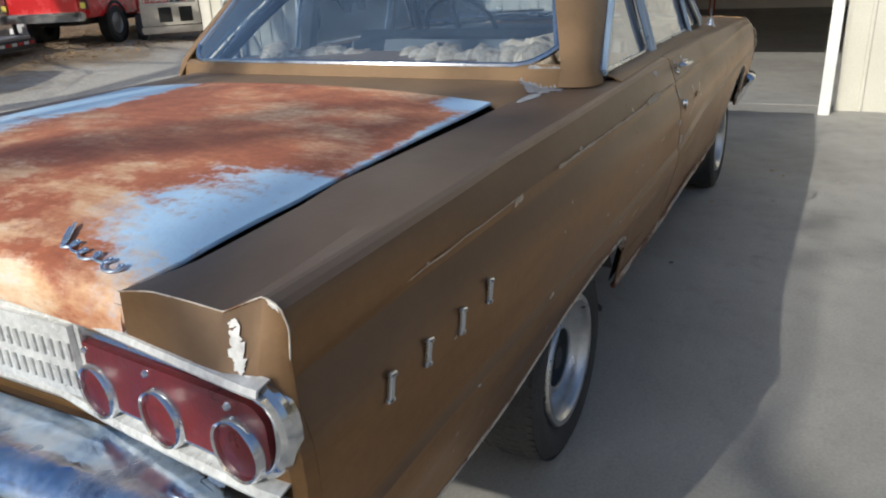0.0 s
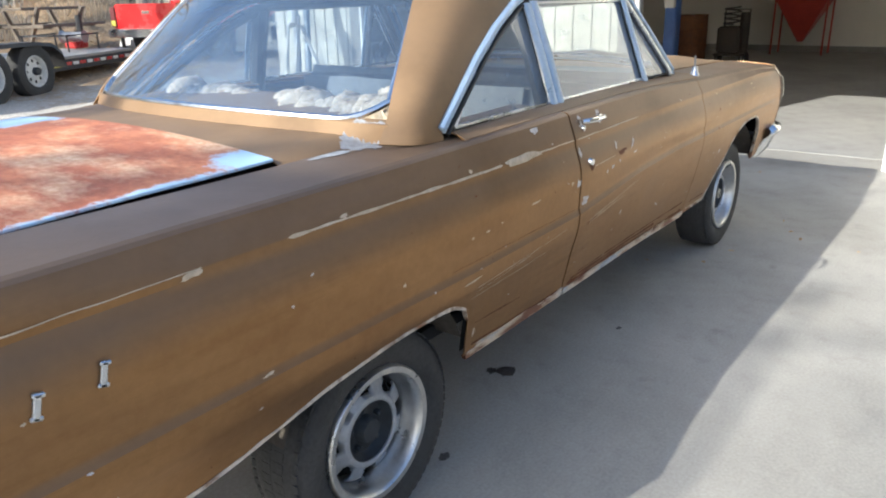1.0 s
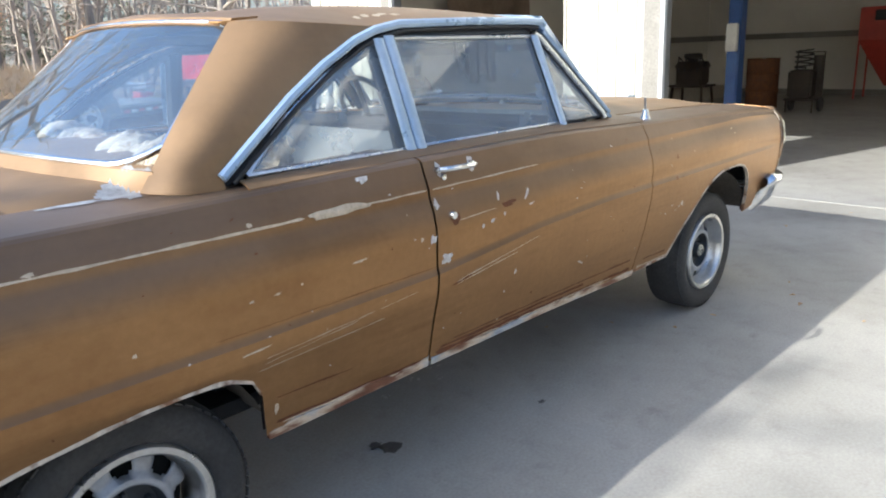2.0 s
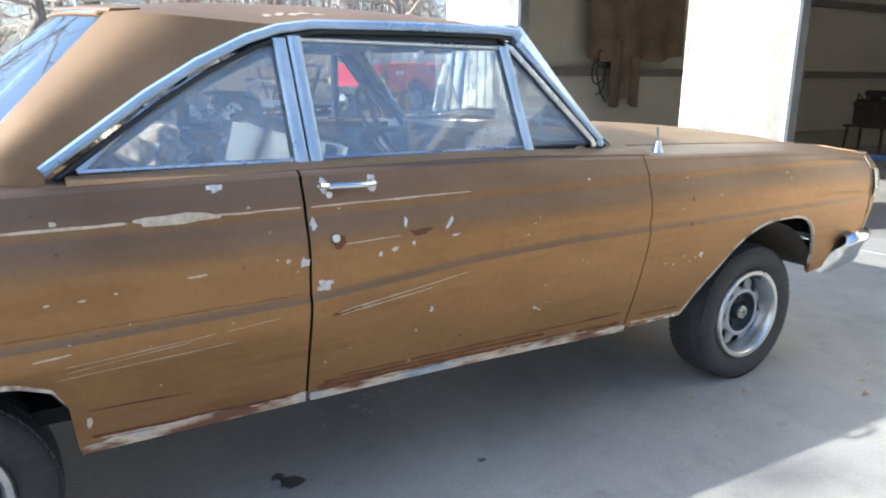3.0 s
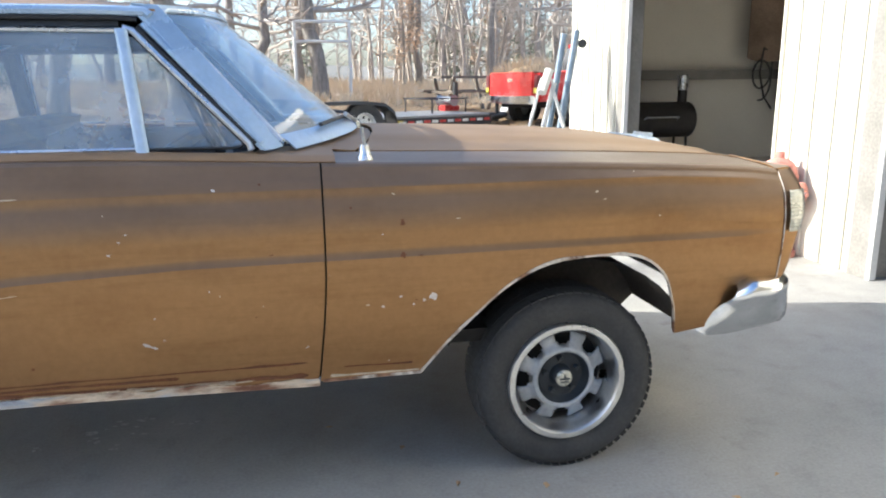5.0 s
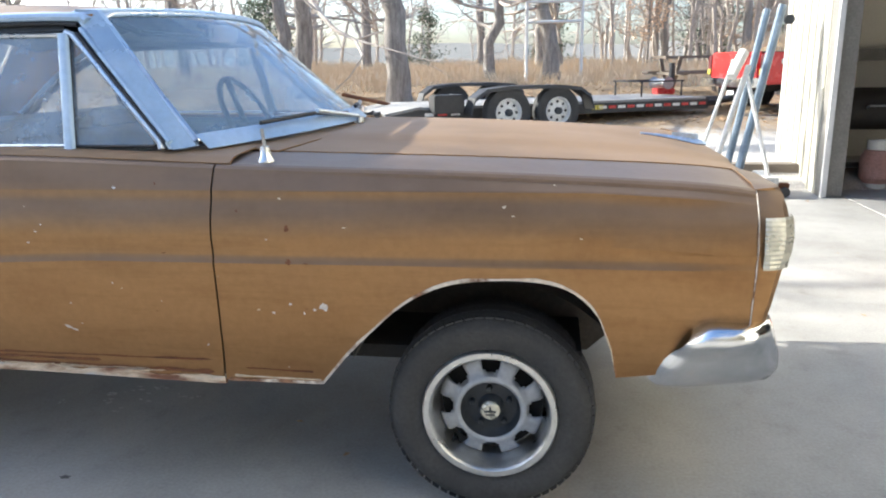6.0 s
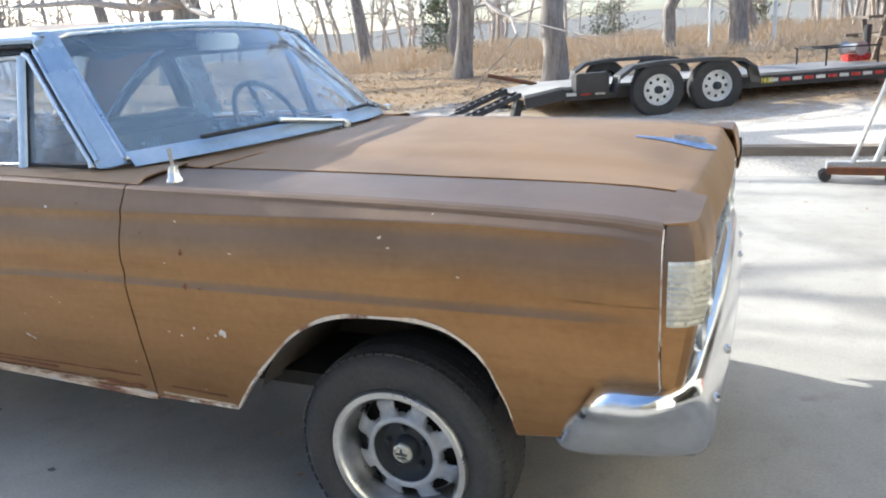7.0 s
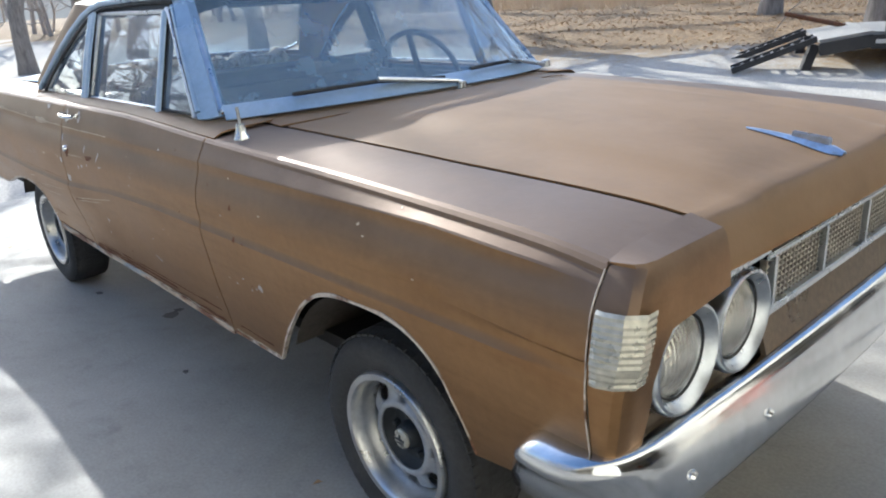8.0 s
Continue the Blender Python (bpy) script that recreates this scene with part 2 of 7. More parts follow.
def grid_ob(name, cols, material, parent=None, label="", sharp=28, thick=0.0, mirror=False, flip=False):
    """A sheet from columns of points; thick gives it depth to its back."""
    vs = [Vector((p[0], -p[1] if mirror else p[1], p[2])) for c in cols for p in c]
    m = len(cols[0])
    fs = []
    for i in range(len(cols) - 1):
        for j in range(m - 1):
            q = (i * m + j, (i + 1) * m + j, (i + 1) * m + j + 1, i * m + j + 1)
            fs.append(q if mirror == flip else tuple(reversed(q)))
    ob = mesh_ob(name, vs, fs, material, parent, label, True, sharp)
    if thick:
        uses = {}
        for f in fs:
            for a, b in zip(f, f[1:] + f[:1]):
                uses[min(a, b), max(a, b)] = uses.get((min(a, b), max(a, b)), 0) + 1
        for e in ob.data.edges:
            if uses[tuple(sorted(e.vertices))] == 1:
                e.use_edge_sharp = True
        s = ob.modifiers.new("thickness", "SOLIDIFY")
        s.thickness, s.offset = thick, -1.0
    return ob


def frange(a, b, n):
    return [a + (b - a) * i / (n - 1) for i in range(n)]

# ---- the car ----
car = thing("car", "weathered brown two-door hardtop car with rusted boot lid", "car")

TOP = [(-1.22, 1.034), (-0.95, 1.026), (-0.7, 1.022), (-0.2, 1.022), (0.4, 1.028), (0.95, 1.034), (1.55, 1.034), (2.16, 1.012), (2.84, 0.992), (3.22, 0.976), (3.45, 0.962), (3.56, 0.948)]
RIDGE = [(-1.25, 0.685), (0.3, 0.69), (0.9, 0.705), (1.4, 0.745), (1.8, 0.76), (3.6, 0.764)]
BOTTOM = [(-1.25, 0.47), (-0.62, 0.487), (-0.5, 0.503), (-0.38, 0.53), (-0.22, 0.568), (-0.107, 0.586), (0.0, 0.6), (0.13, 0.606), (0.23, 0.597), (0.29, 0.572), (0.32, 0.52), (0.335, 0.395),
          (0.9, 0.405), (1.5, 0.398), (2.1, 0.382), (2.425, 0.383), (2.5, 0.475), (2.572, 0.55), (2.67, 0.641), (2.78, 0.7), (2.904, 0.72), (3.043, 0.716), (3.121, 0.688), (3.185, 0.619),
          (3.219, 0.526), (3.236, 0.44), (3.45, 0.47), (3.56, 0.56)]
WIDE = [(-1.25, -0.01), (-0.9, -0.012), (0.0, 0.0), (0.95, 0.014), (1.6, 0.004), (2.4, 0.0), (3.0, -0.006), (3.35, -0.008), (3.6, -0.008)]


def bottom_at(x):
    """The panels' lower edge, round over the wheels."""
    return curve_at(BOTTOM, x) if -0.62 < x < 0.23 or 2.572 < x < 3.185 else lerp_at(BOTTOM, x)


def hood_half(x):
    return lerp_at([(2.35, 0.638), (3.0, 0.622), (3.62, 0.576)], x)


def half_width(x, z):
    """How far the body's side stands from the middle at the height z."""
    r, top = lerp_at(RIDGE, x), curve_at(TOP, x)
    c = min(0.945, top - 0.034)
    sec = [(0.36, 0.832), (0.45, 0.85), (0.56, 0.876), (r - 0.06, 0.9), (r - 0.01, 0.9055), (r + 0.012, 0.8985), (r + 0.03, 0.9), (c - 0.131, 0.9035), (c - 0.102, 0.9017), (c - 0.073, 0.896), (c - 0.045, 0.887), (c - 0.03, 0.8815), (c - 0.016, 0.8775), (c - 0.006, 0.8768), (c, 0.8768), (top - 0.02, 0.852), (top, 0.835)]
    # the pressed bands fade towards the nose
    plain = [(0.36, 0.832), (0.45, 0.85), (0.56, 0.876), (0.7, 0.898), (0.8, 0.9), (0.88, 0.888), (top - 0.02, 0.854), (top, 0.835)]
    fade = lerp_at([(3.36, 0.0), (3.56, 0.75)], x)
    fin = lerp_at([(-1.25, 1.0), (-0.5, 0.0)], x) * lerp_at([(0.93, 0.0), (1.0, 1.0)], z) * 0.035
    return lerp_at(sec, z) * (1 - fade) + lerp_at(plain, z) * fade + lerp_at(WIDE, x) + fin


def side_column(x, inset=0.0, low=None):
    zb, r, top = bottom_at(x) if low is None else low, lerp_at(RIDGE, x), curve_at(TOP, x)
    lowest = min(zb, r - 0.02)
    c = min(0.945, top - 0.034)
    b = c - 0.131
    zs = [lowest + (r - 0.008 - lowest) * k / 8 for k in range(9)]
    zs += [r - 0.002, r + 0.008, r + 0.015, r + 0.03, b, c - 0.102, c - 0.073, c - 0.045, c - 0.03, c - 0.016, c - 0.002, c + 0.002, 0.5 * (c + top - 0.017), top - 0.02]
    col = [(x, -(half_width(x, z) - inset), z) for z in zs]
    w = half_width(x, top - 0.02) - inset
    for a in (25, 50, 75, 90):
        s = radians(a)
        col.append((x, -(w - 0.03 * (1 - math.cos(s))), top - 0.02 + 0.02 * math.sin(s)))
    inner = lerp_at([(-1.22, 0.602), (-1.12, 0.639), (-0.9, 0.659)], x) if x < 2.3 else hood_half(x) + 0.011
    end = lerp_at([(-1.22, 1.0), (-0.8, 0.0)], x)
    for k in (1, 2, 3, 4):
        # towards the tail the top sinks behind the fin
        rise = (1 - end) * 0.013 * math.sin(radians(22.5 * k)) + end * (0, -0.03, -0.026, -0.024, -0.034)[k]
        col.append((x, -(w - 0.03 + (inner - w + 0.03) * k / 4), top + rise))
    return col


def stations(a, b, step=0.035):
    knots = sorted({round(x, 4) for x, _ in BOTTOM if a < x < b} | {a, b})
    out = []
    for p, q in zip(knots, knots[1:]):
        n = max(1, round((q - p) / step))
        out += [p + (q - p) * k / n for k in range(n)]
    return out + [b]


def lip(name, a, b, parent, mirror, size=0.007):
    """The folded bare-metal edge along the bottom of a panel."""
    cols = []
    for x in stations(a, b, 0.02):
        z = bottom_at(x)
        w = half_width(x, z)
        sill = name == "sill_edge"
        if sill:
            z -= 0.01
        up, size = size, size * (1 + 0.9 * noise.noise((x * 7, 2, 0)) + 0.5 * noise.noise((x * 23, 5, 0))) + (0.008 if sill else 0)
        cols.append([(x, -(w - 0.014), z + 0.008), (x, -(w - 0.009), z - 0.002), (x, -(w + 0.003), z - 0.002), (x, -(w + 0.004 + (size - 0.01) * 0.2), z + size)])
        size = up
    return grid_ob(name, cols, SILL if name == "sill_edge" else RAW, parent, "flaking bare metal edge", mirror=mirror, thick=0.003)


DOOR_A, DOOR_B = 0.905, 2.16
for side, mirror in (("right", False), ("left", True)):
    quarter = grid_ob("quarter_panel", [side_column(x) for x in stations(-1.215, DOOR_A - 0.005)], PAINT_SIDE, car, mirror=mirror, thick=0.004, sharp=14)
    lip("wheel_arch_lip", -1.1, 0.316, quarter, mirror)
    lip("sill_edge", 0.34, DOOR_A - 0.006, quarter, mirror, 0.018)
    dxs = stations(DOOR_A + 0.003, DOOR_B - 0.0025)
    # the front edge of the door leans back towards its foot
    dcols = [[(p[0] - (0.03 * max(0.0, (0.74 - p[2]) / 0.35) ** 1.5) * max(0.0, (x - 1.6) / 0.55), p[1], p[2]) for p in side_column(x)[:-4]] for x in dxs]
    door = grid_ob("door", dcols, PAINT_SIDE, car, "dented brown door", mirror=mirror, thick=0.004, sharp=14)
    lip("sill_edge", DOOR_A + 0.008, DOOR_B - 0.03, door, mirror, 0.012)
    fxs = stations(DOOR_B + 0.0025, 3.552)
    fcols = [[(p[0] - (0.03 * max(0.0, (0.74 - p[2]) / 0.35) ** 1.5) * max(0.0, (2.55 - x) / 0.39), p[1], p[2]) for p in side_column(x)] for x in fxs]
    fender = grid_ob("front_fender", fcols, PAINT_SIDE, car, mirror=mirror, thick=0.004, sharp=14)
    lip("wheel_arch_lip", 2.14, 3.235, fender, mirror)
    # near-black inset shell, added to block light behind the panel gaps
    inner = grid_ob("dark_inner_shell", [[(q[0], q[1], q[2] - (0.035 if k > 17 else 0.0)) for k, q in enumerate(side_column(x, 0.02, bottom_at(x) + 0.01)[:-2])] for x in stations(-1.12, 3.5, 0.06)], BLACK, car, mirror=mirror)
    for ax in (0.0, 2.896):
        r0 = 0.37 if ax else 0.36
        cols = []
        for k in range(17):
            a = math.pi * (0.11 + 0.78 * k / 16)
            px, pz = ax + (r0 + 0.04 * (ax > 0)) * math.cos(a), 0.33 + r0 * math.sin(a)
            cols.append([(px, -0.835, pz), (px, -0.45, pz), (ax + 0.3 * math.cos(a), -0.45, 0.36)])
        grid_ob("wheel_well", cols, WELL, car, mirror=mirror)

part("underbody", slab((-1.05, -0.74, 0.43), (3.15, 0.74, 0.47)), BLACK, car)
part("rear_axle", boxes([((0, 0, 0.296), (0.09, 1.4, 0.09))], 0.02), RUSTY, car)
part("front_axle", boxes([((2.896, 0, 0.27), (0.1, 1.3, 0.07))], 0.02), RUSTY, car)


def hood_z(x, y):
    """The bonnet's height: a crowned middle, a crease, and a lower shoulder."""
    edge = curve_at(TOP, x) + 0.015
    crown = curve_at([(2.25, 0.026), (2.8, 0.026), (3.2, 0.02), (3.4, 0.01), (3.6, -0.008)], x)
    u = min(1.0, abs(y) / hood_half(x))
    step = 0.012 * (1 / (1 + math.exp((u - 0.66) * 40)))
    return edge + step + crown * (1 - u**2.2)


def hood_front(y):
    return 3.591 + 0.014 * (1 - (abs(y) / 0.64) ** 2)


def cowl_x(y):
    return 2.42 - 0.1 * (abs(y) / 0.64) ** 2 - 0.02


hood_cols = []
for k in range(41):
    u = k / 40
    hood_cols.append([])
    for w in frange(-1, 1, 45):
        a, b = cowl_x(w * 0.638) - 0.02, hood_front(w * 0.64) - 0.02
        x = a + (b - a) * u
        hood_cols[-1].append((x, w * hood_half(x), hood_z(x, w * hood_half(x))))
nose_row = list(hood_cols[-1])
for du, dz in ((0.01, 0.06), (0.024, 0.3), (0.042, 0.65), (0.054, 0.9), (0.054, 0.97), (0.044, 1.0)):
    hood_cols.append([(p[0] + du, p[1], p[2] - dz * (p[2] - 0.868)) for p in nose_row])
grid_ob("bonnet", hood_cols, PAINT, car, "sun-faded brown bonnet", thick=0.004, sharp=50)
# cowl between bonnet and windscreen
ccols = []
for k in range(7):
    ccols.append([(2.04 + (cowl_x(y) - 0.026 - 2.04) * k / 6, y, 1.034 - 0.003 * abs(k - 3) + 0.024 * (1 - (y / 0.66) ** 2)) for y in frange(-0.655, 0.655, 21)])
grid_ob("cowl", ccols, PAINT, car, thick=0.004)
for s in (-1, 1):
    part("bonnet_seam", boxes([((3.0, s * 0.611, 0.962), (1.16, 0.05, 0.03), (0, 3.6, s * 2.2))]), BLACK, car)

# ---- tail ----
def deck_z(x, y):
    edge = curve_at([(-1.2, 0.983), (-1.1, 1.005), (-0.9, 1.023), (-0.5, 1.037), (-0.1, 1.045), (0.35, 1.075)], x)
    return edge + 0.03 * (1 - (y / 0.65) ** 2)


def lid_row(x, dx=0.0, dz=0.0):
    """The lid across, with its sides turned down."""
    w = lerp_at([(-1.2, 0.586), (-1.12, 0.618), (-0.9, 0.637), (-0.1, 0.638)], x)
    row = [(x + dx, u * w, deck_z(x, u * w) + 0.004 + dz) for u in frange(-1, 1, 31)]
    a, b = row[0], row[-1]
    return [(a[0], a[1] - 0.001, a[2] - 0.007), (a[0], a[1] - 0.002, a[2] - 0.004)] + row + [(b[0], b[1] + 0.002, b[2] - 0.004), (b[0], b[1] + 0.001, b[2] - 0.007)]


lid_cols = [lid_row(x) for x in frange(-1.19, -0.125, 30)]
face = [(-0.012, -0.012), (-0.02, -0.035), (-0.024, -0.06), (-0.02, -0.075)]
for dx, dz in face:
    lid_cols.insert(0, lid_row(-1.19, dx, dz))


def lid_material():
    m, nt, b = nodes_of("rusted_boot_lid")
    g = nt.nodes.new("ShaderNodeNewGeometry").outputs["Position"]
    sep = nt.nodes.new("ShaderNodeSeparateXYZ")
    nt.links.new(g, sep.inputs[0])
    X, Y = sep.outputs[0], sep.outputs[1]
    broad, mid, fine = tex_noise(nt, 2.6, 7, 0.62), tex_noise(nt, 9, 7, 0.68, (1.0, 0.55, 1)), tex_noise(nt, 60, 5, 0.65)
    wisp = tex_noise(nt, 5, 9, 0.74, (0.9, 0.45, 1))
    rust = ramp(nt, mid, [(0.28, (0.27, 0.085, 0.04)), (0.45, (0.4, 0.13, 0.06)), (0.6, (0.55, 0.21, 0.095)), (0.74, (0.68, 0.4, 0.21))])
    rust = mixc(nt, 1.0, rust, ramp(nt, fine, [(0.3, 0.84), (0.7, 1.16)]), "MULTIPLY")
    rust = mixc(nt, ramp(nt, wisp, [(0.5, 0.0), (0.66, 0.8)]), rust, ramp(nt, fine, [(0.35, (0.66, 0.42, 0.22)), (0.6, (0.82, 0.66, 0.45))]))
    pale = ramp(nt, broad, [(0.4, (0.4, 0.58, 0.78)), (0.6, (0.55, 0.72, 0.86)), (0.75, (0.76, 0.78, 0.74))])
    # bare patches: the right rear corner, the left front, and the hems
    def blob(cx, cy, sx, sy):
        dx = calc(nt, "DIVIDE", calc(nt, "SUBTRACT", X, cx), sx)
        dy = calc(nt, "DIVIDE", calc(nt, "SUBTRACT", Y, cy), sy)
        d = calc(nt, "ADD", calc(nt, "MULTIPLY", dx, dx), calc(nt, "MULTIPLY", dy, dy))
        return calc(nt, "SUBTRACT", 1.0, d)
    mask = calc(nt, "MAXIMUM", blob(-0.97, -0.64, 0.27, 0.27), blob(-0.3, 0.5, 0.6, 0.22))
    mask = calc(nt, "MAXIMUM", mask, blob(-0.13, -0.62, 0.13, 0.12))
    mask = calc(nt, "MAXIMUM", mask, blob(-0.6, -0.68, 0.75, 0.065))
    mask = calc(nt, "ADD", mask, calc(nt, "MULTIPLY", calc(nt, "SUBTRACT", mid, 0.52), 3.2))
    mask = calc(nt, "ADD", mask, calc(nt, "MULTIPLY", calc(nt, "SUBTRACT", fine, 0.5), 1.2))
    col = mixc(nt, ramp(nt, mask, [(0.0, 0.0), (0.22, 0.55), (0.5, 1.0)]), rust, pale)
    tan = calc(nt, "ADD", calc(nt, "MULTIPLY", calc(nt, "SUBTRACT", -0.95, X), 2.6), calc(nt, "MULTIPLY", calc(nt, "SUBTRACT", mid, 0.46), 7.0))
    col = mixc(nt, ramp(nt, calc(nt, "SUBTRACT", tan, calc(nt, "MAXIMUM", mask, 0.0)), [(0.3, 0.0), (1.5, 0.8)]), col, ramp(nt, tex_noise(nt, 11, 8, 0.72, (1.0, 0.4, 1)), [(0.36, (0.45, 0.19, 0.09)), (0.5, (0.7, 0.45, 0.25)), (0.62, (0.8, 0.68, 0.5)), (0.74, (0.6, 0.68, 0.74))]))
    nt.links.new(col, b.inputs["Base Color"])
    b.inputs["Roughness"].default_value = 0.6
    bumped(nt, b, fine, 0.15)
    return m


LID = lid_material()
lid = grid_ob("boot_lid", lid_cols, LID, car, "boot lid of rust, pale blue and bare patches", thick=0.004, sharp=45)
for mirror in (False, True):
    cols = []
    for x in frange(-1.205, -0.12, 20):
        a = lerp_at([(-1.2, 0.585), (-1.12, 0.62), (-0.9, 0.64), (-0.1, 0.642)], x) - 0.012
        b = lerp_at([(-1.22, 0.6), (-1.12, 0.636), (-0.9, 0.658)], x) + 0.012
        z = min(deck_z(x, a), side_column(x)[-1][2]) - 0.02
        cols.append([(x, -a, z), (x, -b, z - 0.002)])
    grid_ob("boot_gutter", cols, BLACK, car, mirror=mirror, thick=0.004)
# panel between boot lid and rear window
pcols = [[(x, y, deck_z(x, y) - 0.055 * max(0.0, (abs(y) - 0.6) / 0.11) ** 2) for y in frange(-0.71, 0.71, 33)] for x in frange(-0.118, 0.42, 12)]
grid_ob("rear_deck", pcols, PAINT, car, "brown panel below rear window", thick=0.004)
# tail corners, sloping down from the deck to the lamp panel
def tail_x(y):
    """The tail is hollowed: the fins stand further back than its middle."""
    return -1.245 + 0.085 * min(1.0, max(0.0, (0.85 - abs(y)) / 0.5))


tail_edge = side_column(-1.215)
FOOT_Y = (0.884, 0.878, 0.87, 0.858, 0.842, 0.8, 0.74, 0.67, 0.6)
FOOT_X = (-1.217, -1.225, -1.233, -1.241, -1.247)
FOOT_Z = (0.9, 0.904, 0.91, 0.916, 0.926, 0.938, 0.942, 0.94, 0.936)


def corner_pt(u, v, out=0.0):
    """A point of the tail corner: u from the fin's outer edge inwards, v from the seam down to the lamp."""
    f = u * 8
    j = min(7, int(f))
    f -= j
    def top(k):
        return Vector((-1.216, tail_edge[-9 + k][1], tail_edge[-9 + k][2]))
    def foot(k):
        y = FOOT_Y[k]
        return Vector((FOOT_X[k] if k < 5 else tail_x(y) - 0.014, -y, FOOT_Z[k]))
    a, b = top(j).lerp(top(j + 1), f), foot(j).lerp(foot(j + 1), f)
    p = a.lerp(b, v)
    if u < 0.06:
        p.y = p.y * u / 0.06 - half_width(-1.215, p.z) * (1 - u / 0.06)
    return p + Vector((-out, 0, out * 0.5))


for mirror in (False, True):
    cols = [[corner_pt(u, v) for u in frange(0, 1, 33)] for v in frange(1, 0, 9)]
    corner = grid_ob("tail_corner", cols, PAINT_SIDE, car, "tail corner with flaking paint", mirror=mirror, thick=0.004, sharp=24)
    seam = [corner_pt(u, v, 0.002) for u, v in [(0.0, w) for w in frange(1, 0.02, 14)] + [(w, 0.0) for w in frange(0.02, 1, 30)]]
    tube("bare_seam", [(p.x, -p.y if mirror else p.y, p.z) for p in seam], 0.0013, RAW, corner, "bare metal line along the seam", 5)
    # the fin's end face, from quarter panel edge round to the lamp
    cols = []
    for z in frange(0.56, 0.925, 10):
        w = half_width(-1.215, z)
        cols.append([(-1.213, -w, z), (-1.235, -w + 0.004, z), (-1.243, -w + 0.02, z), (-1.24, -w + 0.06, z), (-1.2, -w + 0.09, z)])
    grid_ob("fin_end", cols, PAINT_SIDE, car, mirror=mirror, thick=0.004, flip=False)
part("tail_panel", slab((-1.156, -0.845, 0.5), (-1.12, 0.845, 0.9), 0.01), PAINT, car)


part("tail_lower_panel", slab((-1.182, -0.845, 0.5), (-1.145, 0.845, 0.742), 0.012), PAINT, car)


def rounded_plate(y0, y1, z0, z1, x, depth, r=0.05, n=6):
    """An upright plate facing backwards, with round corners."""
    pts = []
    for cy, cz, a0 in ((y1 - r, z1 - r, 0), (y0 + r, z1 - r, 90), (y0 + r, z0 + r, 180), (y1 - r, z0 + r, 270)):
        for k in range(n + 1):
            a = radians(a0 + 90 * k / n)
            pts.append((cy + r * math.cos(a), cz + r * math.sin(a)))
    vs = [(x, y, z) for y, z in pts] + [(x - depth, y, z) for y, z in pts]
    m = len(pts)
    fs = [tuple(range(m)), tuple(reversed(range(m, 2 * m)))]
    fs += [(k, k + m, (k + 1) % m + m, (k + 1) % m) for k in range(m)]
    return vs, fs


for s in (-1, 1):
    def across(a, b):
        return (min(s * a, s * b), max(s * a, s * b))
    def bent(data):
        vs, fs = data
        return [(v[0] + tail_x(v[1]) + 1.2, v[1], v[2] + 0.08 * (abs(v[1]) - 0.65)) for v in vs], fs
    lamp = mesh_ob("tail_lamp", *bent(rounded_plate(*across(0.405, 0.886), 0.79, 0.924, -1.18, 0.022, 0.06)), CHROME, car, "tail lamp unit, red lens in chrome surround", sharp=30)
    rim = [(v[0] + 0.004, v[1], v[2]) for v in bent(rounded_plate(*across(0.42, 0.876), 0.8, 0.918, -1.2, 0.0, 0.055))[0][:28]]
    tube("chrome_rim", rim + rim[:1], 0.0145, CHROME, lamp, "chrome rim", 10)
    mesh_ob("lens", *bent(rounded_plate(*across(0.428, 0.86), 0.803, 0.899, -1.2, 0.012, 0.03)), LENS_RED, lamp)
    for y in (0.482, 0.648, 0.808):
        m = Matrix.Translation((tail_x(y) - 0.016, s * y, 0.828 + 0.1 * (y - 0.65))) @ pose(0, 0, 0, 0, 0, 90 + s * 9)
        lathe("lamp_ring", [(0.037, -0.0), (0.038, 0.007), (0.0415, 0.009), (0.0445, 0.003), (0.045, -0.012)], CHROME, lamp, "", 32, m)
        lathe("round_lens", [(0.0, 0.007), (0.02, 0.006), (0.03, 0.003), (0.038, 0.0)], LENS_RED, lamp, "", 28, m)
    for y in (0.46, 0.62, 0.795):
        lathe("lens_screw", [(0.0, 0.005), (0.004, 0.004), (0.006, 0.0)], CHROME, lamp, "", 10, Matrix.Translation((tail_x(y) - 0.012, s * y, 0.886 + 0.08 * (y - 0.65))) @ pose(0, 0, 0, 0, 0, 90))
APPLIQUE = mat("cream_silver_panel", [(0.62, 0.62, 0.6), (0.74, 0.74, 0.72)], scale=8, rough=0.35, metal=0.25)
ap = part("applique", slab((-1.2, -0.455, 0.781), (-1.165, 0.455, 0.92), 0.01), APPLIQUE, car, "ribbed bright panel between the tail lamps")
DARKRIB = mat("rib_grey", [(0.5, 0.5, 0.49), (0.62, 0.62, 0.6)], scale=9, rough=0.4, metal=0.4)
for k in range(44):
    y = -0.44 + 0.88 * k / 43
    for z in (0.822, 0.868):
        part("rib", boxes([((-1.2, y, z), (0.007, 0.0065, 0.03))]), DARKRIB, ap)
for nm, z, h, w, bend in (("tail_strip", 0.928, 0.02, 0.862, 0.02), ("tail_strip", 0.763, 0.026, 0.872, 0.075)):
    cols = []
    for y in frange(-w, w, 61):
        zc = z + bend * max(0.0, abs(y) - 0.45) ** 1.3 / 0.42**1.3 * 0.42
        x = tail_x(y)
        cols.append([(x + 0.005, y, zc - h / 2), (x - 0.017, y, zc - h * 0.38), (x - 0.022, y, zc), (x - 0.018, y, zc + h * 0.38), (x + 0.005, y, zc + h / 2)])
    grid_ob(nm, cols, APPLIQUE, car, "bright strip across the tail", thick=0.003, flip=True)


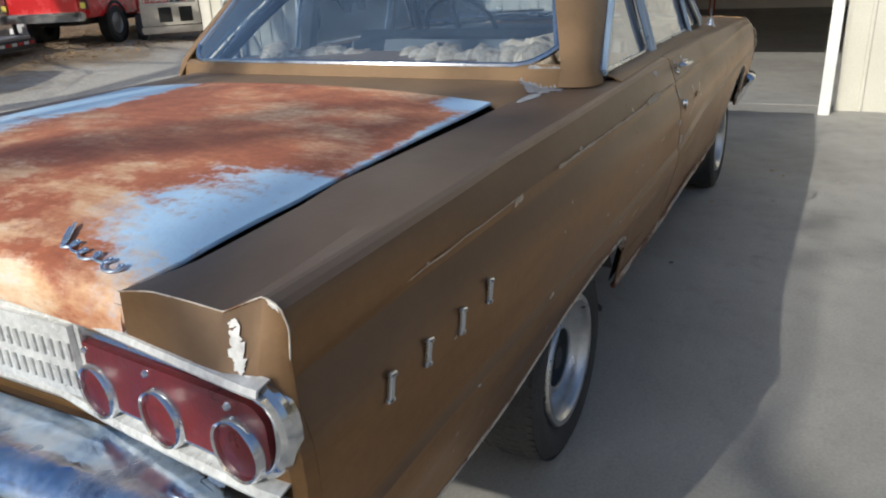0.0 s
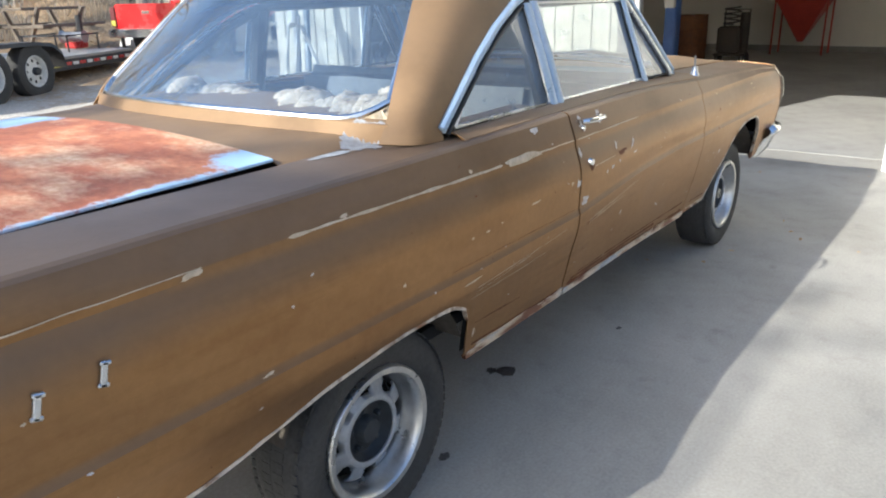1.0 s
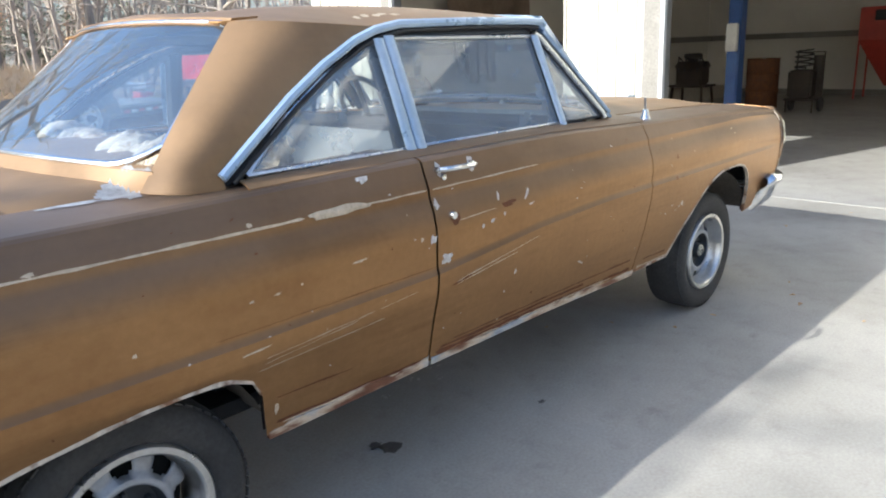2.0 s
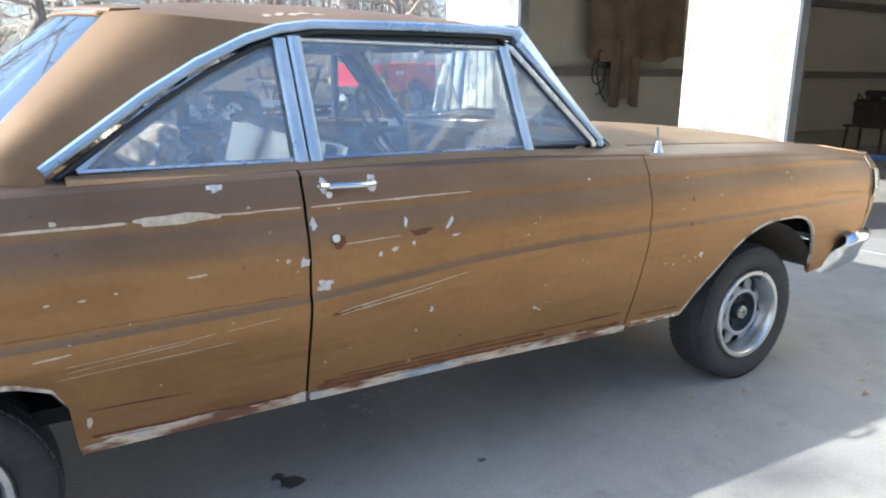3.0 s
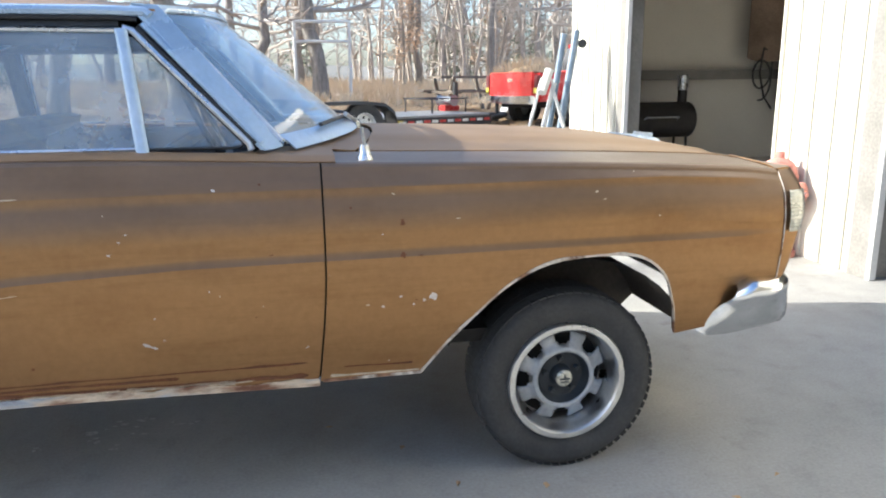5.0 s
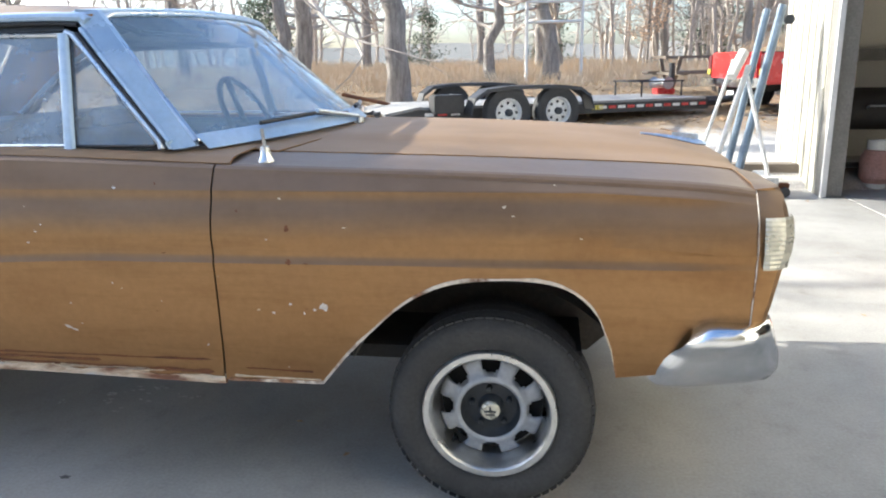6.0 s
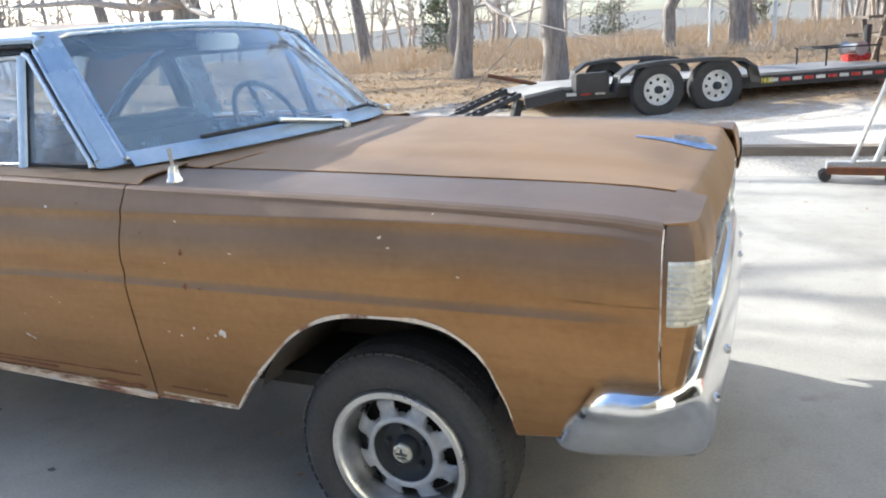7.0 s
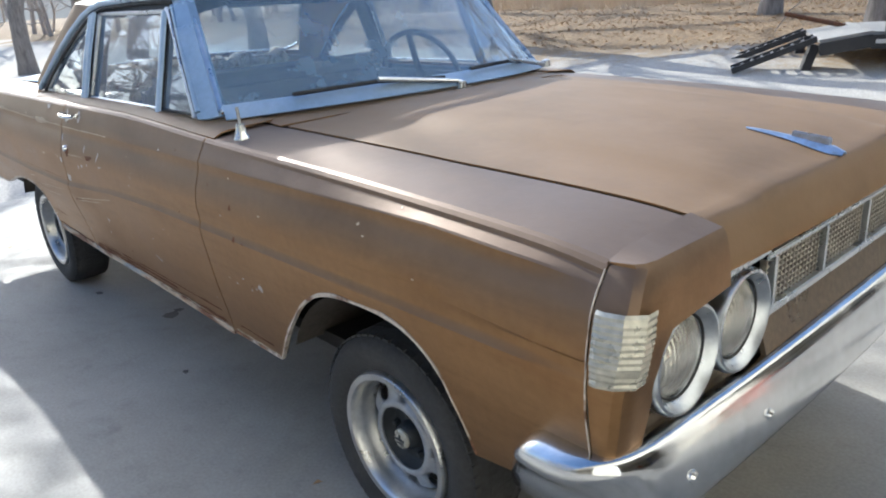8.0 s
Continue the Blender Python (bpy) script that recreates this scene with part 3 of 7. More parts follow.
def rear_bumper(xs, flare, zlo, zhi, end_x, yw):
    """A wrap-round bar: a swept section along a bowed line with turned ends."""
    line = []
    for y in frange(-yw, yw, 25):
        line.append((xs - flare * (1 - (y / yw) ** 2), y))
    arc_r, arc_l = [], []
    for k in range(1, 6):
        a = radians(90 * k / 5)
        arc_r.append((xs + 0.07 * (1 - math.cos(a)), -yw - 0.06 * math.sin(a)))
    tail = [(xs + 0.07 + (end_x - xs - 0.07) * k / 5, -yw - 0.06 - 0.005 * k) for k in range(1, 6)]
    right = arc_r + tail
    pts = [p for p in reversed(right)] + line + [(x, -y) for x, y in right]
    sec = [(-0.13, 1.0), (-0.06, 0.985), (-0.025, 0.96), (0.0, 0.91), (0.015, 0.83), (0.02, 0.74), (0.0, 0.64), (-0.008, 0.5), (-0.014, 0.3), (-0.02, 0.12), (-0.03, 0.03), (-0.06, 0.0)]
    cols = []
    for i, (x, y) in enumerate(pts):
        p, q = pts[max(0, i - 1)], pts[min(len(pts) - 1, i + 1)]
        d = Vector((q[0] - p[0], q[1] - p[1])).normalized()
        nx, ny = d.y * 1.0, -d.x * 1.0
        if nx > 0 and abs(y) < 0.7:
            nx, ny = -nx, -ny
        elif abs(y) >= 0.7 and ny * y < 0:
            nx, ny = -nx, -ny
        e = min(i, len(pts) - 1 - i)
        lean = -0.1 * min(1.0, max(0.0, (10 - e) / 5))
        cols.append([(x + nx * o - lean * (1 - h), y + ny * o, zlo + (zhi - zlo) * h) for o, h in sec])
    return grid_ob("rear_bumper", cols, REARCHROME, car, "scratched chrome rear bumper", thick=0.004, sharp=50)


def front_bumper():
    """A rolled bar with a flank that tucks in below, wrapped round the corners to slanted rounded ends."""
    half = [(3.638 - 0.018 * (y / 0.8) ** 2, -y, 1.0, 0.0, 0.0) for y in frange(0.0, 0.78, 14)]
    for k in range(1, 9):
        a = radians(90 * k / 8)
        half.append((3.62 - 0.1 * (1 - math.cos(a)), -0.78 - 0.115 * math.sin(a), math.cos(a), -math.sin(a), k / 8))
    for k in range(1, 7):
        half.append((3.52 - 0.1 * k / 6, -0.895, 0.0, -1.0, 1.0 + k / 6))
    sec = [(-0.07, 0.9), (-0.045, 0.975), (-0.012, 1.0), (0.014, 0.975), (0.03, 0.91), (0.036, 0.82), (0.032, 0.73), (0.02, 0.65), (0.006, 0.58), (-0.004, 0.48), (-0.014, 0.34), (-0.028, 0.18), (-0.045, 0.06), (-0.065, 0.0)]
    # across the front it is a flat blade that leans back
    blade = [(-0.07, 0.93), (-0.045, 0.985), (-0.02, 1.0), (-0.004, 0.985), (0.006, 0.94), (0.013, 0.85), (0.02, 0.73), (0.026, 0.6), (0.031, 0.47), (0.034, 0.34), (0.031, 0.22), (0.018, 0.12), (-0.015, 0.05), (-0.06, 0.0)]
    cols = []
    for x, y, nx, ny, w in half:
        turn, tail = min(1.0, w), max(0.0, w - 1.0)
        close = max(0.0, (tail - 0.55) / 0.45) ** 2
        col = []
        mixed = min(1.0, max(0.0, 1.7 * turn - 0.35))
        for (oa, ha), (ob, hb) in zip(blade, sec):
            o, h = oa + (ob - oa) * mixed, ha + (hb - ha) * mixed
            o = max(o, -0.05) if turn > 0.5 else o
            o -= 0.03 * close
            hh = h + (0.5 - h) * 0.22 * close
            back = 0.11 * mixed * (1 - h) ** 1.1
            col.append((x + nx * o - back, y + ny * o, 0.425 + 0.195 * hh))
        cols.append(col)
    other = [[(p[0], -p[1], p[2]) for p in c] for c in cols[1:]]
    return grid_ob("front_bumper", list(reversed(cols)) + other, CHROME, car, "dented chrome front bumper", thick=0.004, sharp=50, flip=True)


fb = front_bumper()
# blue sky reflection is painted into this stained chrome's colour
REARCHROME = mat("stained_sky_blue_chrome", [(0.26, 0.36, 0.54), (0.46, 0.57, 0.74), (0.66, 0.72, 0.8), (0.22, 0.28, 0.4)], scale=11, rough=0.2, metal=1.0, bump=0.12, bscale=26, fine=0.25, rvar=0.14)
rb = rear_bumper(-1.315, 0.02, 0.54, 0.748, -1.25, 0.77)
for y in (-0.71, -0.43, 0.43, 0.71):
    m = Matrix.Translation((3.647 + 0.018 * (1 - (y / 0.8) ** 2), y, 0.528)) @ pose(0, 0, 0, 0, 0, -90)
    lathe("bumper_bolt", [(0.0, 0.012), (0.008, 0.01), (0.013, 0.004), (0.014, -0.01)], CHROME, fb, "", 16, m)

# ---- nose ----
for mirror in (False, True):
    # the cap of the fender that wraps round the corner lamp and over the headlamps
    prof = [(0.56, 3.582), (0.6, 3.592), (0.66, 3.604), (0.74, 3.616), (0.8, 3.628), (0.835, 3.632), (0.85, 3.632), (0.88, 3.63), (0.91, 3.626), (0.935, 3.62), (0.946, 3.616)]
    cols = []
    for z, xf in prof:
        turn = min(1.0, max(0.0, (z - 0.93) / 0.02))
        w = half_width(3.55, min(z, 0.93)) - 0.03 * (1 - math.sqrt(1 - turn * turn))
        inn = lerp_at([(0.8, 0.79), (0.835, 0.77), (0.85, 0.583)], z)
        row = [(3.556, -w, z), (3.556 + 0.4 * (xf - 3.572), -w + 0.001, z), (xf - 0.016, -w + 0.005, z), (xf - 0.003, -w + 0.016, z), (xf, -w + 0.03, z)]
        row += [(xf + 0.002, -(w - 0.04 + (inn - w + 0.04) * k / 4), z) for k in range(5)]
        cols.append(row)
    last = cols[-1]
    cols.append([(p[0] if k < 2 else p[0] - 0.006, p[1], 0.95 + 0.004 * min(1, k / 3)) for k, p in enumerate(last)])
    cols.append([(3.549, p[1] if k > 0 else p[1] + 0.004, 0.949 + 0.02 * min(1.0, max(0.0, (k - 2) / 6))) for k, p in enumerate(last)])
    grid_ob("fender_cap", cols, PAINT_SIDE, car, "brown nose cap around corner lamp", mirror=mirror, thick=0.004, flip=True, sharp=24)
    s = 1 if mirror else -1
    rows = []
    for k in range(23):
        z = 0.762 + 0.126 * k / 22
        b = 0.005 + 0.0018 * (k % 2)
        xf = lerp_at([(q[0], q[1]) for q in prof], z)
        w = half_width(3.55, z)
        rows.append([(3.566, s * (w + 0.004 + b), z), (3.58, s * (w + 0.005 + b), z), (xf - 0.016, s * (w - 0.005 + b), z), (xf + 0.004 + b, s * (w - 0.024), z), (xf + 0.004 + b, s * (w - 0.05), z)])
    vsr = [p for r in rows for p in r]
    fsr = [(i * 5 + j, i * 5 + j + 1, (i + 1) * 5 + j + 1, (i + 1) * 5 + j) for i in range(22) for j in range(4)]
    mesh_ob("corner_lamp", vsr, fsr if s < 0 else [tuple(reversed(f)) for f in fsr], LENS_CLEAR, car, "ribbed clear corner lamp lens", sharp=20)
    # twin headlamps
    for y in (0.69, 0.485):
        m = Matrix.Translation((3.585, s * y, 0.741)) @ pose(0, 0, 0, 0, 0, -90)
        hl = lathe("headlamp", [(0.1, -0.06), (0.106, 0.0), (0.106, 0.03), (0.102, 0.038), (0.097, 0.039), (0.09, 0.032), (0.083, 0.022), (0.078, 0.014)], TRIM, car, "round headlamp in dull aluminium bezel", 40, m)
        lathe("lens", [(0.0, 0.037), (0.03, 0.034), (0.055, 0.027), (0.0775, 0.013)], HEADGLASS, hl, "", 32, m)
        lathe("dark_ring", [(0.0765, 0.0165), (0.0785, 0.0185), (0.0805, 0.0205)], GASKET, hl, "", 36, m)
    part("lamp_surround", boxes([((3.553, s * 0.588, 0.748), (0.05, 0.41, 0.205))], 0.02, 2), TRIM, car, "dull aluminium panel behind the headlamps")

VALANCE = mat("dull_brown_apron_paint", [(0.13, 0.095, 0.06), (0.2, 0.155, 0.105)], scale=3, rough=0.34, metal=0.5, bump=0.05)
grille = part("grille", boxes([((3.57, 0, 0.74), (0.02, 0.78, 0.2))]), BLACK, car, "rusty bright egg-crate grille")
GRILLE_M = mat("tarnished_grille", [(0.45, 0.42, 0.36), (0.62, 0.59, 0.52)], scale=20, rough=0.42, metal=0.85)
for k in range(43):
    y = -0.378 + 0.756 * k / 42
    wide = k % 14 == 1 or k == 42
    part("grille_bar", boxes([((3.6 if not wide else 3.606, y, 0.781), (0.014 if not wide else 0.024, 0.011 if wide else 0.003, 0.108))]), TRIM if wide else GRILLE_M, grille, smooth=False)
for k in range(8):
    part("grille_bar", boxes([((3.599, 0, 0.737 + 0.088 * k / 7), (0.012, 0.76, 0.0035))]), GRILLE_M, grille, smooth=False)
part("grille_frame", boxes([((3.6, 0, 0.84), (0.03, 0.78, 0.012)), ((3.603, 0, 0.722), (0.035, 0.78, 0.018))], 0.003), TRIM, grille)
for k in (-1, 1):
    part("lamp_brow", boxes([((3.588, k * 0.475, 0.857), (0.05, 0.2, 0.026))], 0.004), TRIM, car)
part("apron", boxes([((3.575, 0, 0.6), (0.02, 1.6, 0.07), (0, -10, 0))]), VALANCE, car, "dull painted apron behind the bumper")
part("valance", boxes([((3.6, 0, 0.668), (0.012, 0.74, 0.1), (0, -16, 0))]), VALANCE, car, "dull painted panel below the grille")
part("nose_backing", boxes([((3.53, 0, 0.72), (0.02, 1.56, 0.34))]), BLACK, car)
for s in (-1, 1):
    seam = [(3.5535 + 0.001 * math.sin(z * 25), s * (half_width(3.55, min(z, 0.935)) + 0.0025), z) for z in frange(0.56, 0.94, 24)]
    tube("bare_seam", seam, 0.0017, RAW, car, "bare metal line along the fender seam", 5)

# ---- greenhouse ----
DRIP = [(0.325, 1.052), (0.45, 1.138), (0.568, 1.218), (0.7, 1.295), (0.833, 1.358), (0.92, 1.386), (1.02, 1.402), (1.327, 1.408), (1.6, 1.408), (1.72, 1.404)]


def glass_y(z):
    """How far the side glass stands from the middle at the height z."""
    return lerp_at([(1.0, 0.79), (1.06, 0.778), (1.2, 0.735), (1.36, 0.682), (1.41, 0.66)], z)


PILLAR = mat("pale_blue_pillar_metal", [(0.29, 0.4, 0.55), (0.37, 0.48, 0.62), (0.45, 0.55, 0.67)], scale=4, rough=0.36, metal=0.3, bump=0.05, fine=0.08, coat=0.3)
ROOF_TOP = [(0.5, 1.42), (0.56, 1.448), (0.64, 1.468), (0.9, 1.487), (1.3, 1.487), (1.6, 1.468), (1.78, 1.44), (1.84, 1.42)]
rcols = []
for x in [0.5, 0.515] + frange(0.53, 0.62, 7) + frange(0.66, 1.84, 30):
    zc = curve_at(ROOF_TOP, x)
    if x > 0.93:
        zd = curve_at(DRIP, min(x, 1.72)) + 0.014
        yd = glass_y(min(zd, 1.41)) + 0.008
    else:
        v = min(1.0, (0.93 - x) / 0.41)
        zo = curve_at(DRIP, 0.93) + 0.014
        zd = zo + (1.425 - zo) * v
        yd = glass_y(zo) + 0.008 + (0.56 - glass_y(zo) - 0.008) * v**6
    bow = 0.095 * max(0.0, (x - 1.55) / 0.29)
    rcols.append([(x - bow * abs(w) ** 2.5, w * yd, zd + (max(zc, zd + 0.01) - zd) * (1 - abs(w) ** 3.2)) for w in frange(-1, 1, 25)])
grid_ob("roof", rcols, PAINT, car, "dusty brown steel roof", thick=0.006)
for mirror in (False, True):
    # sail panel between rear window and side glass
    cols = []
    for k in range(13):
        u = k / 12
        xo = 0.33 + (0.93 - 0.33) * u
        zo = curve_at(DRIP, xo) + 0.014
        xi = 0.205 + (0.52 - 0.205) * u
        zi = 1.1 + (1.425 - 1.1) * u ** 0.95
        yi = 0.705 + (0.56 - 0.705) * u
        yo = glass_y(zo) + 0.008
        row = []
        for v in (0, 0.2, 0.4, 0.55, 0.65, 0.72, 0.78, 0.83, 0.87, 0.91, 0.94, 0.97, 1.0):
            row.append((xo + (xi - xo) * v, -(yo + (yi - yo) * v**6), zo + (zi - zo) * v))
        cols.append(row)
    # foot that meets the quarter panel
    cols.insert(0, [(p[0] - 0.045 * (k / 12), p[1] - 0.012 + 0.004 * k / 12, 1.03 + 0.012 * k / 12) for k, p in enumerate(cols[0])])
    grid_ob("sail_panel", cols, PAINT, car, mirror=mirror, thick=0.004, sharp=40)
    s = 1 if mirror else -1

    def rail(pts, w, name, material=TRIM, parent=car, out=0.0):
        return tube(name, [(x, s * (glass_y(z) + out), z) for x, z in pts], w, material, parent)

    rail([(x, z + 0.006) for x, z in DRIP] + [(1.735, 1.398)], 0.0135, "drip_rail", PILLAR, car, 0.012)
    rail([(x + 0.03, z - 0.012) for x, z in DRIP[:-1]] + [(1.7, 1.39)], 0.007, "rubber_seal", GASKET, car, 0.004)
    # belt filler below the glass
    bcols = [[(x, -0.845 + 0.01, curve_at(TOP, x) + 0.001), (x, -0.81, curve_at(TOP, x) + 0.014), (x, -0.785, curve_at(TOP, x) + 0.018), (x, -lerp_at([(1.96, 0.74), (2.03, 0.64)], x), curve_at(TOP, x) + lerp_at([(1.96, 0.01), (2.03, 0.026)], x))] for x in frange(0.37, 2.2, 28)]
    grid_ob("belt_ledge", bcols, PAINT, car, mirror=mirror, thick=0.004)
    belt = 1.052
    # quarter window, door window, vent window
    qf = [(0.4, belt), (0.56, 1.185), (0.7, 1.27), (0.84, 1.332), (0.925, 1.362), (0.935, belt)]
    df = [(0.985, belt), (0.985, 1.368), (1.655, 1.362), (1.7, belt)]
    vf = [(1.71, belt), (1.67, 1.352), (1.69, 1.346), (1.955, 1.07), (1.958, 1.058), (1.95, belt)]
    for nm, poly, dusty in (("quarter_window", qf, 0.02), ("door_window", df, 0.0), ("vent_window", vf, 0.0)):
        win = mesh_ob(nm, [(x, s * (glass_y(z) - 0.006), z) for x, z in poly], [tuple(range(len(poly)))], GLASS, car, "dusty side window glass with sky haze in its colour", smooth=False)
        win.visible_shadow = False
        loop = poly + [poly[0]]
        cols = [(x, s * (glass_y(z) - 0.004), z) for x, z in loop]
        tube("window_frame", cols, 0.0075 if nm != "vent_window" else 0.005, TRIM if nm != "vent_window" else GASKET, win, "", 6)
    def strip(pts, w, name, out):
        """A flat rounded strip on the outside of the glass."""
        cols = [[(x + a * w, -(glass_y(z) + out - d), z) for a, d in ((-1, 0.009), (-0.86, 0.002), (-0.4, 0.0), (0.4, 0.0), (0.86, 0.002), (1, 0.009))] for x, z in pts]
        grid_ob(name, cols, PILLAR, car, mirror=mirror, thick=0.003, sharp=60)

    strip([(0.94, belt - 0.012), (0.93, 1.2), (0.922, 1.368)], 0.016, "chrome_post", 0.017)
    strip([(0.98, belt - 0.012), (0.971, 1.2), (0.963, 1.375)], 0.016, "chrome_post", 0.019)
    strip([(1.703, belt - 0.01), (1.66, 1.365)], 0.014, "vent_post", 0.014)
    rail([(1.665, 1.368), (1.69, 1.36), (1.83, 1.214), (1.975, 1.064), (1.98, 1.045)], 0.0105, "vent_frame", TRIM, car, 0.003)
    rail([(1.7, 1.366), (1.84, 1.22), (1.992, 1.062)], 0.006, "rubber_seal", GASKET, car, 0.006)
    rail([(1.715, 1.378), (1.85, 1.234), (2.008, 1.064)], 0.0085, "pillar_moulding", PILLAR, car, 0.009)
    rail([(0.958, belt - 0.03), (0.95, 1.2), (0.942, 1.36)], 0.036, "post_lining", DARKTRIM, car, -0.032)
    rail([(1.703, belt - 0.03), (1.66, 1.355)], 0.014, "post_lining", DARKTRIM, car, -0.016)
    rail([(2.0, 1.05), (1.86, 1.2), (1.7, 1.37)], 0.022, "pillar_lining", DARKTRIM, car, -0.034)
    rail([(x + 0.03, z - 0.03) for x, z in DRIP[:6]], 0.02, "pillar_lining", DARKTRIM, car, -0.03)
    # windscreen pillar
    cols = []
    for u in frange(0, 1, 9):
        z = 1.045 + (1.425 - 1.045) * u
        xa, xb = 2.004 - 0.322 * u, 2.052 - 0.312 * u
        ya, yb = glass_y(z) + 0.004, lerp_at([(0, 0.737), (1, 0.646)], u)
        cols.append([(xa - 0.006, -ya + 0.03, z), (xa, -ya - 0.004, z), (xa + 0.014, -ya - 0.008, z), (xb - 0.014, -(0.4 * ya + 0.6 * yb) - 0.012, z), (xb + 0.012, -yb - 0.008, z + 0.006), (xb + 0.012, -yb + 0.02, z + 0.006)])
    grid_ob("windscreen_pillar", cols, PILLAR, car, "pale metal windscreen pillar", mirror=mirror, thick=0.008, flip=True)
    # roof side lining inside
    rail([(0.85, 1.33), (0.98, 1.37), (1.65, 1.375)], 0.022, "headlining_edge", DARKTRIM, car, -0.03)


def screen_pt(u, v, front):
    """A point on the bowed windscreen or rear window. u across from -1, v up from 0."""
    if front:
        xb, xt, yb, yt, zb, zt, bow = 2.06, 1.745, 0.733, 0.642, 1.062, 1.418, 0.23
    else:
        xb, xt, yb, yt, zb, zt, bow = 0.2, 0.53, 0.7, 0.565, 1.092, 1.418, -0.16
    y = u * (yb + (yt - yb) * v)
    x = xb + (xt - xb) * v + bow * (1 - u * u) * (1 - 0.45 * v)
    return (x, y, zb + (zt - zb) * v + 0.022 * (1 - u * u))


for front, nm in ((True, "windscreen"), (False, "rear_window")):
    foot = {u: 0.0 if front else 0.14 * max(0.0, (abs(u) - 0.82) / 0.18) ** 2 for u in frange(-1, 1, 49)}
    cols = [[screen_pt(u, lo + (1 - lo) * v, front) for v in frange(0, 1, 9)] for u, lo in foot.items()]
    ws = grid_ob(nm, cols, SCREEN if front else REARGLASS, car, "dusty curved glass with sky haze in its colour", flip=False)
    ws.visible_shadow = False
    ring = [screen_pt(u, foot[u], front) for u in foot] + [screen_pt(1, v, front) for v in frange(0.15, 0.9, 6)]
    ring += [screen_pt(u, v, front) for u, v in ((0.99, 0.97), (0.93, 1))] + [screen_pt(u, 1, front) for u in frange(0.8, -0.8, 13)] + [screen_pt(u, v, front) for u, v in ((-0.93, 1), (-0.99, 0.97))]
    ring += [screen_pt(-1, v, front) for v in frange(0.9, 0.15, 6)] + [screen_pt(-1, foot[-1.0], front)]
    tube("bright_moulding", ring, 0.01 if front else 0.0095, TRIM if front else CHROME, ws, "bright metal moulding")
lcols = []
for u in frange(-1.02, 1.02, 29):
    p = screen_pt(u, 0.0, False)
    z = deck_z(p[0] - 0.035, p[1]) - 0.055 * max(0.0, (abs(p[1]) - 0.6) / 0.11) ** 2
    lcols.append([(p[0] + 0.01, p[1], p[2] + 0.004), (p[0] - 0.012, p[1], p[2] - 0.006), (p[0] - 0.035, p[1], min(z, p[2] - 0.012) - 0.004)])
grid_ob("rear_window_ledge", lcols, PAINT, car, thick=0.003)
# header above the windscreen, roof lining
hcols = []
for u in frange(-1, 1, 21):
    p = screen_pt(u, 1.0, True)
    hcols.append([(p[0] + 0.012, p[1], p[2] - 0.004), (p[0] + 0.004, p[1], p[2] + 0.014), (p[0] - 0.06, p[1] * 1.02, p[2] + 0.026 - 0.01 * abs(u))])
grid_ob("header", hcols, PILLAR, car, "bright strip above windscreen", thick=0.01)
hcols = []
for u in frange(-1, 1, 21):
    p = screen_pt(u, 1.0, False)
    hcols.append([(p[0] + 0.07, p[1] * 1.02, p[2] + 0.03 - 0.012 * abs(u)), (p[0] + 0.0, p[1], p[2] + 0.014), (p[0] - 0.012, p[1], p[2] - 0.004)])
grid_ob("rear_header", hcols, PAINT, car, thick=0.01)
lcols = [[(x, y, curve_at(ROOF_TOP, min(max(x, 0.52), 1.8)) - 0.05 - 0.05 * (abs(y) / 0.62) ** 3) for y in frange(-0.63, 0.63, 9)] for x in frange(0.58, 1.74, 8)]
grid_ob("headlining", lcols, DARKTRIM, car)

